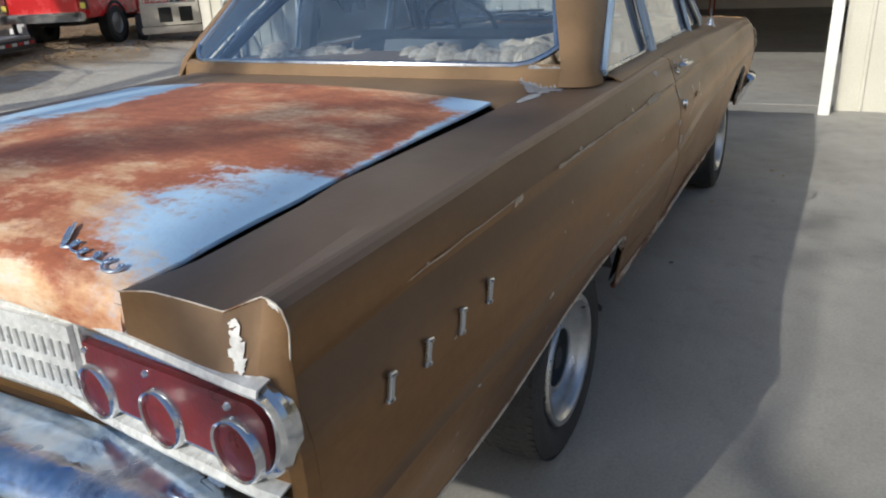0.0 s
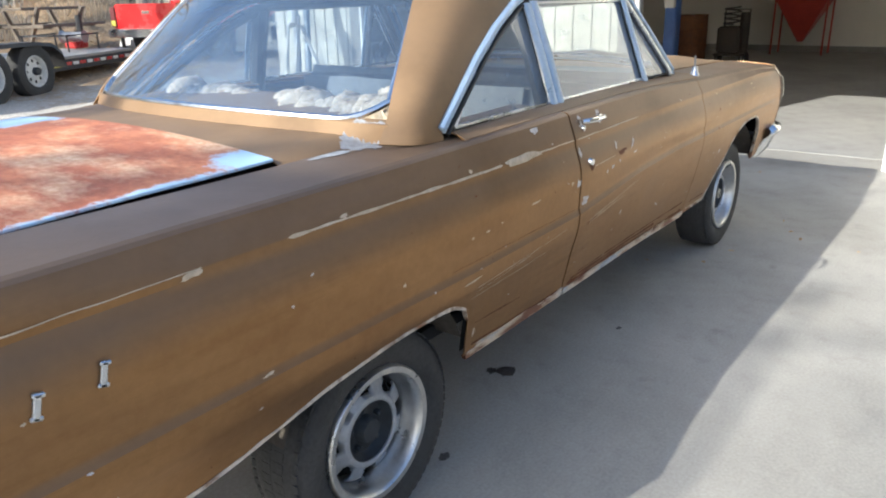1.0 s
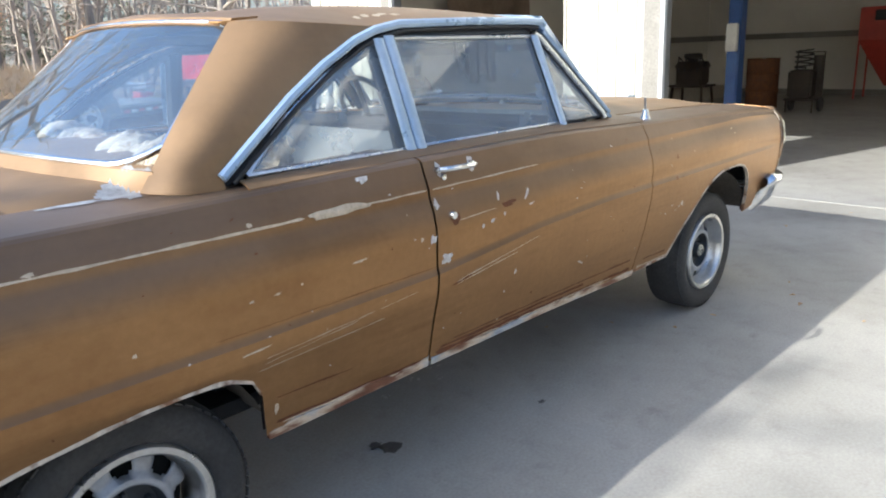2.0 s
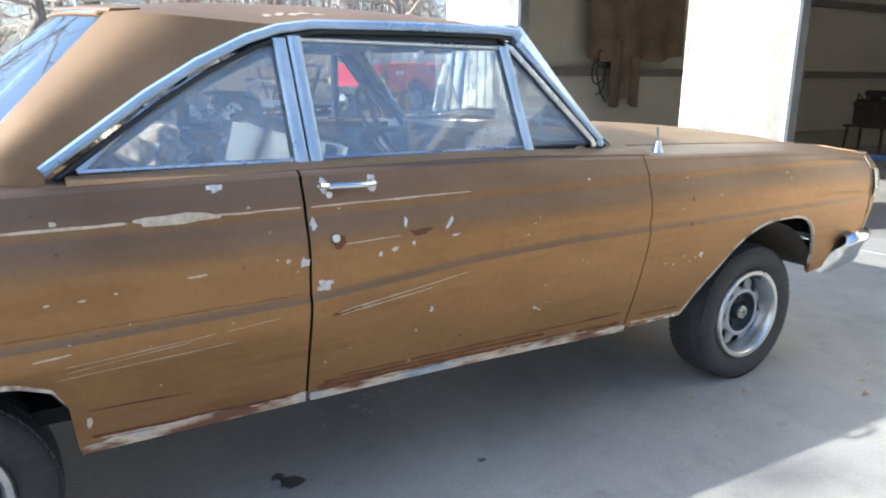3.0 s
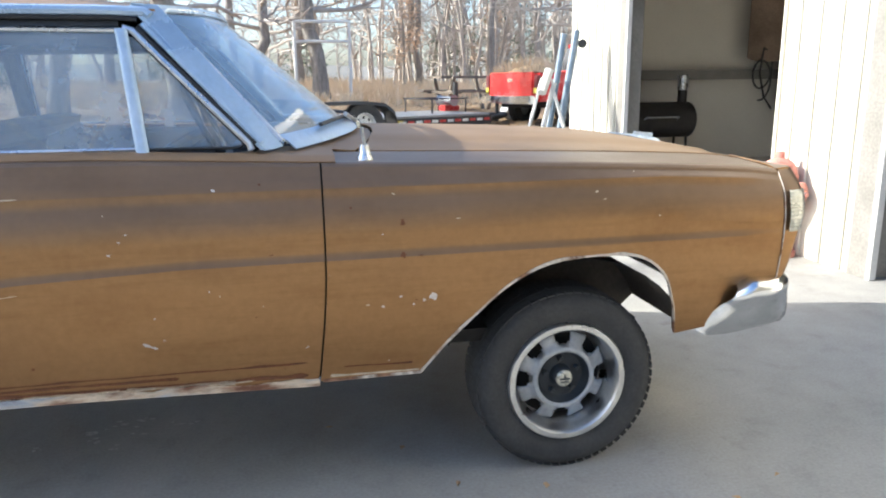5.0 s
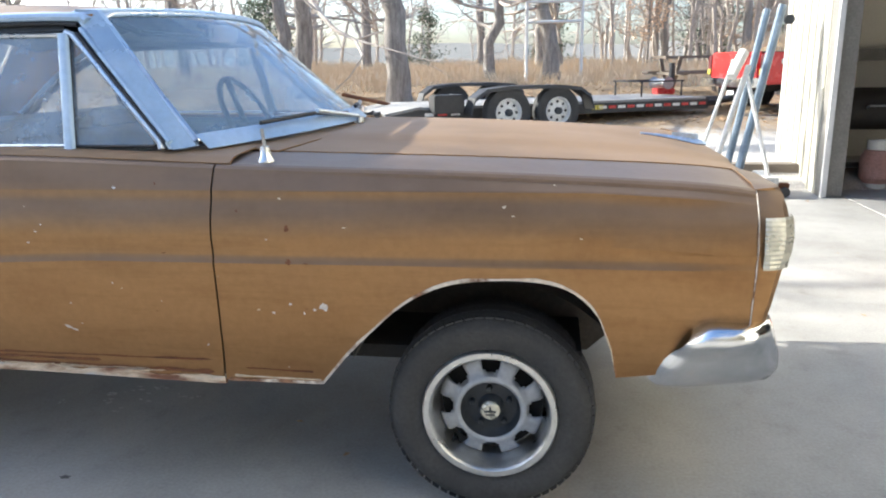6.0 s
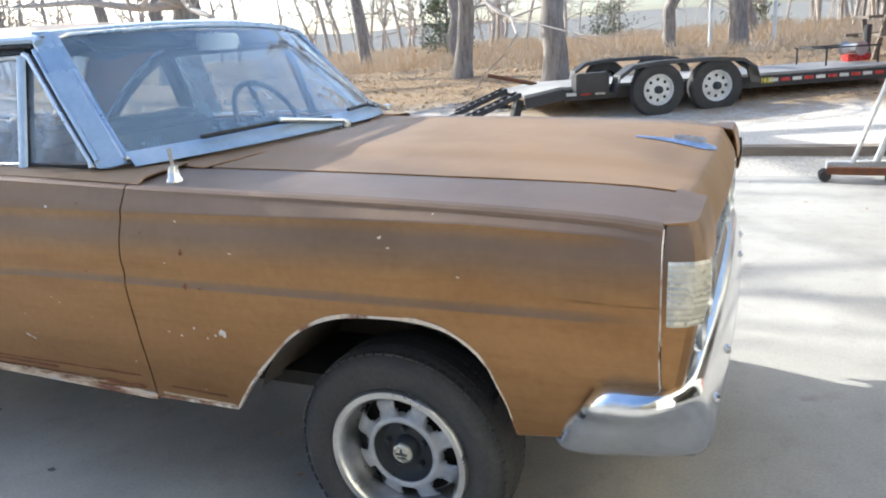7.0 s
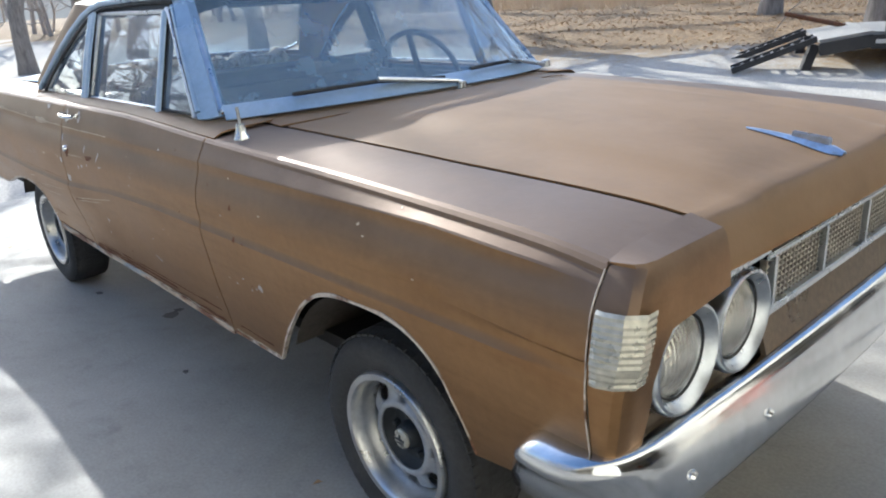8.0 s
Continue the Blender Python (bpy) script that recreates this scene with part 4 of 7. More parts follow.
# ---- wheels ----
def make_wheel(x, y, cap):
    s = -1
    w = new("wheel")
    w.parent = car
    w.matrix_basis = Matrix.Translation((x, y, 0.296))
    prof = [(0.188, 0.075), (0.2, 0.083), (0.225, 0.093), (0.255, 0.098), (0.278, 0.088), (0.29, 0.07), (0.296, 0.045), (0.2965, 0.0), (0.296, -0.045), (0.29, -0.07), (0.278, -0.088), (0.255, -0.098), (0.2, -0.085), (0.188, -0.07)]
    lathe("tyre", [(r, -a) for r, a in prof], RUBBER, w, "", 56)
    vs, fs = [], []
    for k in range(64):
        a = 2 * math.pi * k / 64
        for row, sh in ((-0.066, 0.0), (-0.022, 0.5), (0.022, 0.0), (0.066, 0.5)):
            b = a + sh * 2 * math.pi / 64
            c = 0.036
            base = len(vs)
            r1 = 0.296 if abs(row) < 0.05 else 0.29
            for rr in (r1 - 0.004, r1 + 0.0012):
                for da in (-c, c):
                    for dy in (-0.017, 0.017):
                        vs.append((rr * math.cos(b + da), row + dy, rr * math.sin(b + da)))
            fs += [(base + 4, base + 5, base + 7, base + 6), (base, base + 4, base + 6, base + 2), (base + 1, base + 3, base + 7, base + 5), (base, base + 1, base + 5, base + 4), (base + 2, base + 6, base + 7, base + 3)]
    mesh_ob("tread", vs, fs, RUBBER, w, "", smooth=False)
    lathe("rim", [(0.194, -0.078), (0.193, -0.09), (0.189, -0.095), (0.174, -0.094), (0.171, -0.09), (0.168, -0.086), (0.165, -0.06), (0.16, -0.035), (0.153, -0.026), (0.151, 0.0), (0.15, 0.06)], RIMCHROME, w, "bright polished rim lip", 64)
    lathe("drum", [(0.15, 0.012), (0.1, 0.008), (0.08, 0.0)], BLACK, w, "", 40)
    # pressed steel centre with eight open windows between stubby spokes
    rings = ((0.086, -0.058), (0.094, -0.06), (0.102, -0.057), (0.11, -0.047), (0.118, -0.042), (0.13, -0.04), (0.142, -0.036), (0.153, -0.024))
    na = 96
    sv = [(r * math.cos(2 * math.pi * k / na), yy, r * math.sin(2 * math.pi * k / na)) for r, yy in rings for k in range(na)]
    for n, v in enumerate(sv):
        # spokes stand proud of the dips beside the windows
        u = abs(((n % na) / 12 + 0.5) % 1 - 0.5) * 2
        if n // na >= 3:
            sv[n] = (v[0], v[1] + 0.012 * max(0.0, 1 - u * 1.6), v[2])
    sf = []
    for i in range(len(rings) - 1):
        for k in range(na):
            near = min(k % 12, 11 - k % 12)
            if near <= 2 and 3 <= i <= 6 and (i > 3 or near <= 1):
                continue
            a, b = i * na + k, i * na + (k + 1) % na
            sf.append((a, b, b + na, a + na))
    sp = mesh_ob("spokes", sv, sf, WHEELGREY, w, "grey pressed steel wheel centre", sharp=40)
    th = sp.modifiers.new("thickness", "SOLIDIFY")
    th.thickness, th.offset = 0.007, 1.0
    lathe("hub_bowl", [(0.088, -0.052), (0.083, -0.034), (0.074, -0.024), (0.05, -0.022), (0.038, -0.026), (0.034, -0.05), (0.03, -0.056), (0.0, -0.056)], DARKTRIM, w, "dark greasy hub", 36)
    for k in range(5):
        a = 2 * math.pi * k / 5 + 0.4
        lathe("lug_nut", [(0.009, -0.02), (0.009, -0.036), (0.006, -0.04), (0.0, -0.04)], DARKTRIM, w, "", 6, Matrix.Translation((0.057 * math.cos(a), 0, 0.057 * math.sin(a))))
    if cap:
        lathe("centre_cap", [(0.028, -0.05), (0.027, -0.062), (0.022, -0.066), (0.0, -0.067)], LENS_CLEAR, w, "pale round cap with dark bars", 24)
        part("cap_mark", boxes([((0, -0.067, 0.0), (0.034, 0.002, 0.006)), ((0.0, -0.067, 0.009), (0.006, 0.002, 0.012)), ((0.0, -0.067, -0.01), (0.026, 0.002, 0.004))]), DARKTRIM, w)
    return w


WHEELGREY = mat("aged_wheel_silver", [(0.3, 0.315, 0.335), (0.42, 0.43, 0.45)], scale=9, rough=0.5, metal=0.4, bump=0.1, fine=0.15)
RIMCHROME = mat("polished_rim", [(0.5, 0.5, 0.49), (0.62, 0.62, 0.61)], scale=12, rough=0.36, metal=1.0, bump=0.04, fine=0.1)
for x, cap in ((0.0, False), (2.896, True)):
    make_wheel(x, -0.722, cap)
    w2 = make_wheel(x, 0.722, cap)
    w2.matrix_basis = Matrix.Translation((x, 0.722, 0.296)) @ pose(0, 0, 0, 0, 0, 180)

# ---- cabin ----
CLOTH = mat("faded_grey_blue_seat", [(0.1, 0.115, 0.135), (0.17, 0.185, 0.2)], scale=4, rough=0.8)


def seat(name, x, back_x, zt, label):
    st = new(name)
    st.parent = car
    st["label"] = label
    part("cushion", boxes([((x, 0, 0.68), (0.55, 1.26, 0.2))], 0.06, 3), CLOTH, st)
    part("backrest", boxes([((back_x, 0, 0.72 + (zt - 0.72) / 2), (0.16, 1.26, zt - 0.7), (0, 12, 0))], 0.05, 3), CLOTH, st)
    return st


seat("front_bench", 1.45, 1.14, 1.1, "faded grey-blue front bench seat")
seat("rear_bench", 0.8, 0.5, 1.03, "faded grey-blue rear bench seat")
part("parcel_shelf", slab((0.18, -0.66, 0.99), (0.5, 0.66, 1.035), 0.01), DARKTRIM, car)
part("dashboard", boxes([((2.02, 0, 0.95), (0.3, 1.36, 0.2))], 0.05, 3), VINYL, car, "dark blue padded dashboard")
part("cabin_floor", slab((0.4, -0.72, 0.47), (2.2, 0.72, 0.5)), BLACK, car)
part("firewall", slab((2.14, -0.7, 0.45), (2.2, 0.7, 1.02)), BLACK, car)
part("boot_wall", slab((0.3, -0.66, 0.45), (0.36, 0.66, 1.0)), BLACK, car)
for s in (-1, 1):
    part("door_card", boxes([((1.5, s * 0.74, 0.78), (1.3, 0.06, 0.5))], 0.02), VINYL, car)
    part("quarter_card", boxes([((0.62, s * 0.72, 0.8), (0.5, 0.06, 0.46))], 0.02), VINYL, car)
sw = new("steering_wheel")
sw.parent = car
sw.matrix_basis = pose(1.76, 0.36, 1.04, 0, 62, 0)
sw["label"] = "thin-rimmed dark steering wheel"
tube("wheel_rim", [(0.2 * math.cos(2 * math.pi * k / 32), 0.2 * math.sin(2 * math.pi * k / 32), 0) for k in range(33)], 0.012, DARKTRIM, sw)
for a in (0.0, 180.0, 270.0):
    tube("wheel_spoke", [(0, 0, -0.03), (0.2 * math.cos(radians(a)), 0.2 * math.sin(radians(a)), 0)], 0.014, DARKTRIM, sw)
tube("column", [(0, 0, -0.02), (0, 0, -0.35)], 0.03, DARKTRIM, sw)
mirror_ob = part("inside_mirror", boxes([((1.83, 0.0, 1.385), (0.03, 0.24, 0.06))], 0.012), CHROME, car)
tube("mirror_stem", [(1.83, 0, 1.39), (1.8, 0, 1.44)], 0.008, CHROME, mirror_ob)
for s in (-1, 1):
    part("sun_visor", boxes([((1.74, s * 0.32, 1.4), (0.16, 0.42, 0.02), (0, 25, 0))], 0.008), DARKTRIM, car)

# torn foam pads lying on the parcel shelf
FOAM = mat("torn_cream_foam", [(0.2, 0.12, 0.06), (0.5, 0.41, 0.29), (0.62, 0.54, 0.42), (0.36, 0.24, 0.13)], scale=22, rough=0.95, bump=0.6, bscale=40, fine=0.3)
rng = random.Random(12)
for y0, y1, n, tall in ((0.06, 0.46, 15, 0.06), (-0.62, -0.12, 22, 0.068), (-0.6, -0.3, 14, 0.036)):
    bm = bmesh.new()
    low = tall < 0.04
    bmesh.ops.create_cube(bm, size=1.0, matrix=pose(0.365 - (0.1 if low else 0), 0.5 * (y0 + y1), 1.036 + tall * 0.22) @ Matrix.Diagonal((0.05 if low else 0.13, y1 - y0, tall * 0.45, 1)))
    bmesh.ops.subdivide_edges(bm, edges=bm.edges[:], cuts=4, use_grid_fill=True)
    for k in range(n):
        y = y0 + (y1 - y0) * (k + 0.5) / n
        h = tall * rng.uniform(0.6, 1.2)
        m = pose(0.36 + rng.uniform(-0.025, 0.025) - (0.1 if low else 0), y, 1.034 + h / 2, rng.uniform(-16, 16), rng.uniform(-25, 10), rng.uniform(-20, 20)) @ Matrix.Diagonal((rng.uniform(0.03, 0.06) if low else rng.uniform(0.08, 0.17), (y1 - y0) / n * rng.uniform(0.5, 0.85), h, 1))
        c = bmesh.ops.create_cube(bm, size=1.0, matrix=m)
        bmesh.ops.subdivide_edges(bm, edges=list({e for v in c["verts"] for e in v.link_edges}), cuts=3, use_grid_fill=True, smooth=0.6)
    for v in bm.verts:
        v.co += Vector([noise.noise(v.co * 42 + Vector((o, 0, 0))) + 0.7 * noise.noise(v.co * 120 + Vector((o, 3, 0))) for o in (0, 7, 13)]) * 0.012
        v.co.z = max(v.co.z, 1.036)
    tagged(part("foam_pad", bm, FOAM, None, smooth=True, sharp=60), "torn cream-coloured foam padding on the parcel shelf", "padding")
bm = bmesh.new()
bmesh.ops.create_icosphere(bm, subdivisions=5, radius=0.5, matrix=pose(0.555, -0.5, 1.05) @ Matrix.Diagonal((0.25, 0.2, 0.15, 1)))
for v in bm.verts:
    fold = 1 - abs(noise.noise(Vector((v.co.x * 22 + v.co.z * 16, v.co.y * 12, v.co.z * 20)))) * 2.2
    v.co += Vector([noise.noise(v.co * 13 + Vector((o, 0, 0))) for o in (0, 7, 13)]) * 0.035
    v.co += (v.co - Vector((0.555, -0.5, 1.02))).normalized() * 0.024 * fold
tagged(part("cloth_bundle", bm, FOAM, None, sharp=60), "crumpled cream cloth bundle in the rear seat", "cloth")

# ---- small parts of the outside ----
def side_pt(x, z, out=0.0):
    return Vector((x, -(half_width(x, z) + out), z))


ddoor = [o for o in car.children if o.name.startswith("door") and not o.name.startswith(("door_card", "door_window"))][0]
handle = new("door_handle")
handle.parent = ddoor
handle["label"] = "chrome pull door handle"
tube("grip", [(0.955, -0.89, 0.997), (0.965, -0.905, 0.998), (1.0, -0.912, 0.998), (1.07, -0.91, 0.996), (1.095, -0.898, 0.995)], 0.0085, CHROME, handle)
for x in (0.953, 1.098):
    part("mount", boxes([((x, -0.876, 0.995), (0.022, 0.03, 0.018))], 0.006), CHROME, handle)
lathe("lock_button", [(0.0, -0.012), (0.009, -0.01), (0.011, 0.0), (0.011, 0.01)], CHROME, handle, "", 16, Matrix.Translation((0.972, -0.878, 0.972)))
lathe("lock_cylinder", [(0.0, -0.01), (0.011, -0.009), (0.014, 0.0), (0.014, 0.012)], CHROME, ddoor, "round chrome lock", 18, Matrix.Translation(side_pt(0.975, 0.862, 0.002)))
ant = new("antenna")
ant.parent = car
lathe("antenna_base", [(0.024, 0.0), (0.023, 0.006), (0.016, 0.018), (0.013, 0.042), (0.0, 0.044)], CHROME, ant, "", 18, Matrix.Translation((2.285, -0.79, 1.01)) @ pose(0, 0, 0, 90, 0, 0))
tube("antenna_stub", [(2.285, -0.79, 1.05), (2.279, -0.79, 1.1)], 0.005, STEEL, ant)
for y0, y1, xo in ((-0.5, -0.02, 0.0), (0.1, 0.58, 0.0)):
    wp = new("wiper")
    wp.parent = car
    p0, p1 = screen_pt(y0 / 0.67, 0.015, True), screen_pt(y1 / 0.67, 0.04, True)
    mid = screen_pt((y0 + y1) / 1.34, 0.045, True)
    tube("wiper_blade", [(p0[0] + 0.02, p0[1], p0[2] + 0.02), (mid[0] + 0.025, mid[1], mid[2] + 0.012), (p1[0] + 0.03, p1[1], p1[2] - 0.005)], 0.007, GASKET, wp)
    tube("wiper_arm", [(mid[0] + 0.035, mid[1], mid[2] + 0.02), (p1[0] + 0.06, p1[1] + 0.04, p1[2] - 0.02)], 0.008, TRIM, wp)
    lathe("wiper_pivot", [(0.02, 0.0), (0.018, 0.025), (0.0, 0.03)], TRIM, wp, "", 14, Matrix.Translation((p1[0] + 0.06, p1[1] + 0.05, 1.052)) @ pose(0, 0, 0, 90, 0, 0))
# bright lower moulding shelf of the windscreen
cols = []
for u in frange(-1, 1, 25):
    p = screen_pt(u, 0.0, True)
    cols.append([(p[0] - 0.01, p[1], p[2] + 0.018), (p[0] + 0.015, p[1], p[2] + 0.004), (p[0] + 0.04, p[1] * 1.01, p[2] - 0.02)])
grid_ob("screen_sill", cols, PILLAR, car, "pale metal strip below the windscreen", thick=0.004, flip=True)
# bonnet spear
SPEAR = mat("bluish_bright_metal", [(0.42, 0.52, 0.68), (0.55, 0.63, 0.76)], scale=6, rough=0.3, metal=0.8, bump=0.0)
sp = []
for k in range(11):
    u = k / 10
    x = 3.365 + 0.23 * u
    z = hood_z(x, 0.0) + 0.003
    h, w = 0.003 + 0.012 * u * (1 if k < 10 else 0.2), 0.003 + 0.02 * u * (1 if k < 10 else 0.6)
    sp.append([(x, -w, z), (x, -w * 0.3, z + h), (x, w * 0.3, z + h), (x, w, z)])
orn = grid_ob("bonnet_spear", sp, SPEAR, car, "flat bluish chrome spear ornament", thick=0.003)
part("spear_fin", boxes([((3.52, 0.0, hood_z(3.52, 0.0) + 0.02), (0.09, 0.008, 0.02), (0, 6, 0))], 0.003), SPEAR, orn)
# emblem letters are drawn as plain slanted bright plates
for x, z in ((-1.05, 0.833), (-0.942, 0.831), (-0.828, 0.829), (-0.721, 0.837)):
    n = side_pt(x, z, 0.004)
    part("side_emblem", boxes([((n.x, n.y, n.z), (0.012, 0.008, 0.044), (0, 14, 0)), ((n.x + 0.006, n.y, n.z + 0.018), (0.02, 0.008, 0.008), (0, 14, 0)), ((n.x - 0.004, n.y, n.z - 0.018), (0.02, 0.008, 0.008), (0, 14, 0))], 0.002, 1), TRIM, car, "small bright side emblem of plain bars")
path = []
for k in range(30):
    a = radians(50 + 275 * k / 29)
    path.append((-1.134 + 0.026 * math.cos(a) - 0.006 * math.sin(a), -0.405 - 0.02 * math.sin(a - 1.57)))
for k in range(90):
    u = k / 89
    path.append((-1.155 - 0.018 * u + 0.009 * math.sin(u * 30 - 1.57) + 0.004 * math.sin(u * 13), -0.425 - 0.135 * u - 0.01 * math.cos(u * 30 - 1.57)))
path = [(x, y, deck_z(x, y) + 0.009) for x, y in path]
tube("boot_emblem", path, 0.0024, SPEAR, lid, "dull looping emblem of a plain wavy bar", 6)

# chips, scratches and bare patches in the side paint
CHIP = mat("bare_chipped_paint", [(0.5, 0.46, 0.42), (0.62, 0.6, 0.58)], scale=30, rough=0.7, bump=0.1)
CREAM = mat("cream_undercoat", [(0.5, 0.4, 0.27), (0.6, 0.51, 0.38)], scale=20, rough=0.7, bump=0.1)
rng = random.Random(31)


def chip(x, z, w, h, material, tilt=0.0, rag=0.35, host=ddoor):
    """An irregular flat patch that lies on the body's side."""
    n = 14
    vs = []
    for k in range(n):
        a = 2 * math.pi * k / n
        r = 1 + rng.uniform(-rag, rag)
        u, v = math.cos(a) * w / 2 * r, math.sin(a) * h / 2 * r
        c, s = math.cos(radians(tilt)), math.sin(radians(tilt))
        vs.append(side_pt(x + u * c - v * s, z + u * s + v * c, 0.0014 if abs(z - 0.944) > 0.02 else 0.003))
    vs.append(side_pt(x, z, 0.0018 if abs(z - 0.944) > 0.02 else 0.0034))
    fs = [(k, (k + 1) % n, n) for k in range(n)]
    return mesh_ob("paint_chip", vs, fs, material, host, smooth=False)


def scratch(x0, z0, x1, z1, w, material, host=ddoor, n=26):
    """A ragged thin line of bare paint from one point to another."""
    vs, fs = [], []
    for k in range(n + 1):
        u = k / n
        x, z = x0 + (x1 - x0) * u, z0 + (z1 - z0) * u
        ww = w * (0.25 + 0.75 * abs(noise.noise((x * 9, z0 * 40, w * 900)))) * (1 if 0 < k < n else 0.1)
        j = 0.002 * noise.noise((x * 14, z0 * 17, 3))
        o = 0.0014 if abs(z0 - 0.945) > 0.015 else 0.003
        vs += [side_pt(x, z + j - ww, o), side_pt(x, z + j + ww, o)]
        if k:
            b = 2 * k
            fs.append((b - 2, b, b + 1, b - 1))
    return mesh_ob("scratch", vs, fs, material, host, smooth=False)


quarter_r = [o for o in car.children if o.name.startswith("quarter_panel")][0]
fender_r = [o for o in car.children if o.name.startswith("front_fender")][0]
for x, z, w, h, t in ((0.921, 0.903, 0.02, 0.032, 10), (0.889, 0.807, 0.026, 0.026, 0), (0.943, 0.738, 0.04, 0.03, 10), (1.104, 0.992, 0.03, 0.034, 0), (1.102, 1.006, 0.022, 0.02, 0), (0.958, 0.995, 0.026, 0.04, 0),
                      (1.189, 0.883, 0.012, 0.026, -10), (1.332, 0.867, 0.012, 0.05, -35), (1.152, 0.812, 0.022, 0.012, 15), (1.106, 0.802, 0.012, 0.014, 0), (1.28, 0.61, 0.012, 0.018, 0), (1.681, 0.544, 0.022, 0.01, -20), (1.7, 0.535, 0.02, 0.007, -20),
                      (1.234, 0.55, 0.007, 0.009, 0), (1.21, 0.822, 0.01, 0.012, 0), (1.35, 0.83, 0.03, 0.006, 8), (1.62, 0.8, 0.008, 0.006, 0)):
    host = ddoor if x > 0.905 else quarter_r
    chip(x, z, w, h, CHIP, t, 0.35, host)
for x, z, w, h, t in ((0.685, 1.012, 0.035, 0.03, 20), (0.845, 0.815, 0.012, 0.012, 0), (0.62, 0.806, 0.05, 0.007, 4), (0.37, 0.783, 0.02, 0.006, 0), (0.3, 0.782, 0.012, 0.006, 0), (0.33, 0.955, 0.015, 0.01, 0), (0.44, 0.79, 0.008, 0.006, 0),
                      (-0.52, 0.94, 0.05, 0.012, 8), (-0.14, 0.952, 0.03, 0.008, 0), (0.3, 0.66, 0.07, 0.006, 6), (-0.4, 0.69, 0.03, 0.006, 5), (0.36, 0.47, 0.012, 0.03, 0), (0.02, 0.74, 0.01, 0.01, 0), (-0.85, 0.81, 0.008, 0.006, 0)):
    chip(x, z, w, h, CREAM if z < 1 else CHIP, t, 0.35, quarter_r)
chip(0.585, 0.944, 0.2, 0.024, CREAM, 0, 0.2, quarter_r)
for x, z, w, h in ((2.457, 0.63, 0.022, 0.02), (2.43, 0.622, 0.01, 0.008), (2.312, 0.61, 0.008, 0.008), (2.4, 0.61, 0.006, 0.006)):
    chip(x, z, w, h, CHIP, 0, 0.4, fender_r)
for x, z, w, h in ((1.236, 0.852, 0.06, 0.02), (0.985, 0.85, 0.05, 0.03), (2.371, 0.759, 0.014, 0.016), (2.371, 0.85, 0.012, 0.016)):
    chip(x, z, w, h, RUSTY, 0, 0.4, ddoor if x < 2.1 else fender_r)
scratch(-0.3, 0.946, 0.48, 0.943, 0.0065, CREAM, quarter_r, 60)
scratch(-0.95, 0.946, -0.5, 0.946, 0.003, CREAM, quarter_r, 40)
scratch(0.66, 0.945, 0.895, 0.946, 0.005, CREAM, quarter_r)
scratch(0.915, 0.945, 1.42, 0.948, 0.005, CREAM, n=50)
scratch(1.0, 0.842, 1.17, 0.848, 0.003, CREAM)
scratch(0.975, 0.655, 1.4, 0.712, 0.0035, CREAM)
scratch(0.985, 0.648, 1.28, 0.682, 0.003, CREAM)
scratch(0.965, 0.65, 1.05, 0.662, 0.008, RUSTY)
scratch(0.32, 0.63, 0.66, 0.655, 0.002, CREAM, quarter_r)
scratch(0.32, 0.615, 0.6, 0.645, 0.0016, CREAM, quarter_r)
scratch(0.3, 0.6, 0.7, 0.622, 0.0018, CREAM, quarter_r)
scratch(0.68, 0.655, 0.82, 0.668, 0.0018, CREAM, quarter_r)
scratch(0.2, 0.71, 0.9, 0.722, 0.0018, RUSTY, quarter_r)
for z0, x0, x1, w, mm, host in ((0.425, 0.36, 0.88, 0.012, RUSTY, quarter_r), (0.418, 0.38, 0.86, 0.007, CREAM, quarter_r), (0.425, 0.93, 2.1, 0.014, RUSTY, ddoor), (0.417, 1.1, 1.95, 0.008, CREAM, ddoor), (0.41, 0.95, 1.6, 0.006, LEAD, ddoor), (0.41, 1.6, 1.9, 0.012, CREAM, ddoor), (0.398, 2.16, 2.42, 0.008, CREAM, fender_r)):
    scratch(x0, z0, x1, z0 - 0.015 * (x1 - x0), w, mm, host, 60)
for k in range(70):
    x, z = rng.uniform(-0.9, 3.4), rng.uniform(0.43, 0.98)
    if z < bottom_at(x) + 0.03 or abs(x - 0.905) < 0.03 or abs(x - 2.16) < 0.05:
        continue
    chip(x, z, rng.uniform(0.003, 0.012), rng.uniform(0.002, 0.007), rng.choice((CREAM, CHIP, RUSTY)), rng.uniform(-30, 30), 0.4, quarter_r if x < 0.9 else ddoor if x < 2.16 else fender_r)
for x0, x1, z, w in ((1.0, 2.1, 0.452, 0.006), (0.36, 0.6, 0.5, 0.004), (1.25, 1.75, 0.437, 0.009), (0.95, 1.25, 0.44, 0.01), (2.2, 2.4, 0.425, 0.006)):
    scratch(x0, z, x1, z - 0.004, w, RUSTY, quarter_r if x0 < 0.9 else ddoor if x0 < 2.1 else fender_r, 60)
# grey filler at the foot of the sail panel, chips on the roof edge, flaked tail corner
shell = []
for o in car.children:
    if o.name.split(".")[0] in ("quarter_panel", "sail_panel", "rear_deck", "rear_window_ledge", "roof"):
        shell.append(BVHTree.FromPolygons([v.co for v in o.data.vertices], [p.vertices for p in o.data.polygons]))


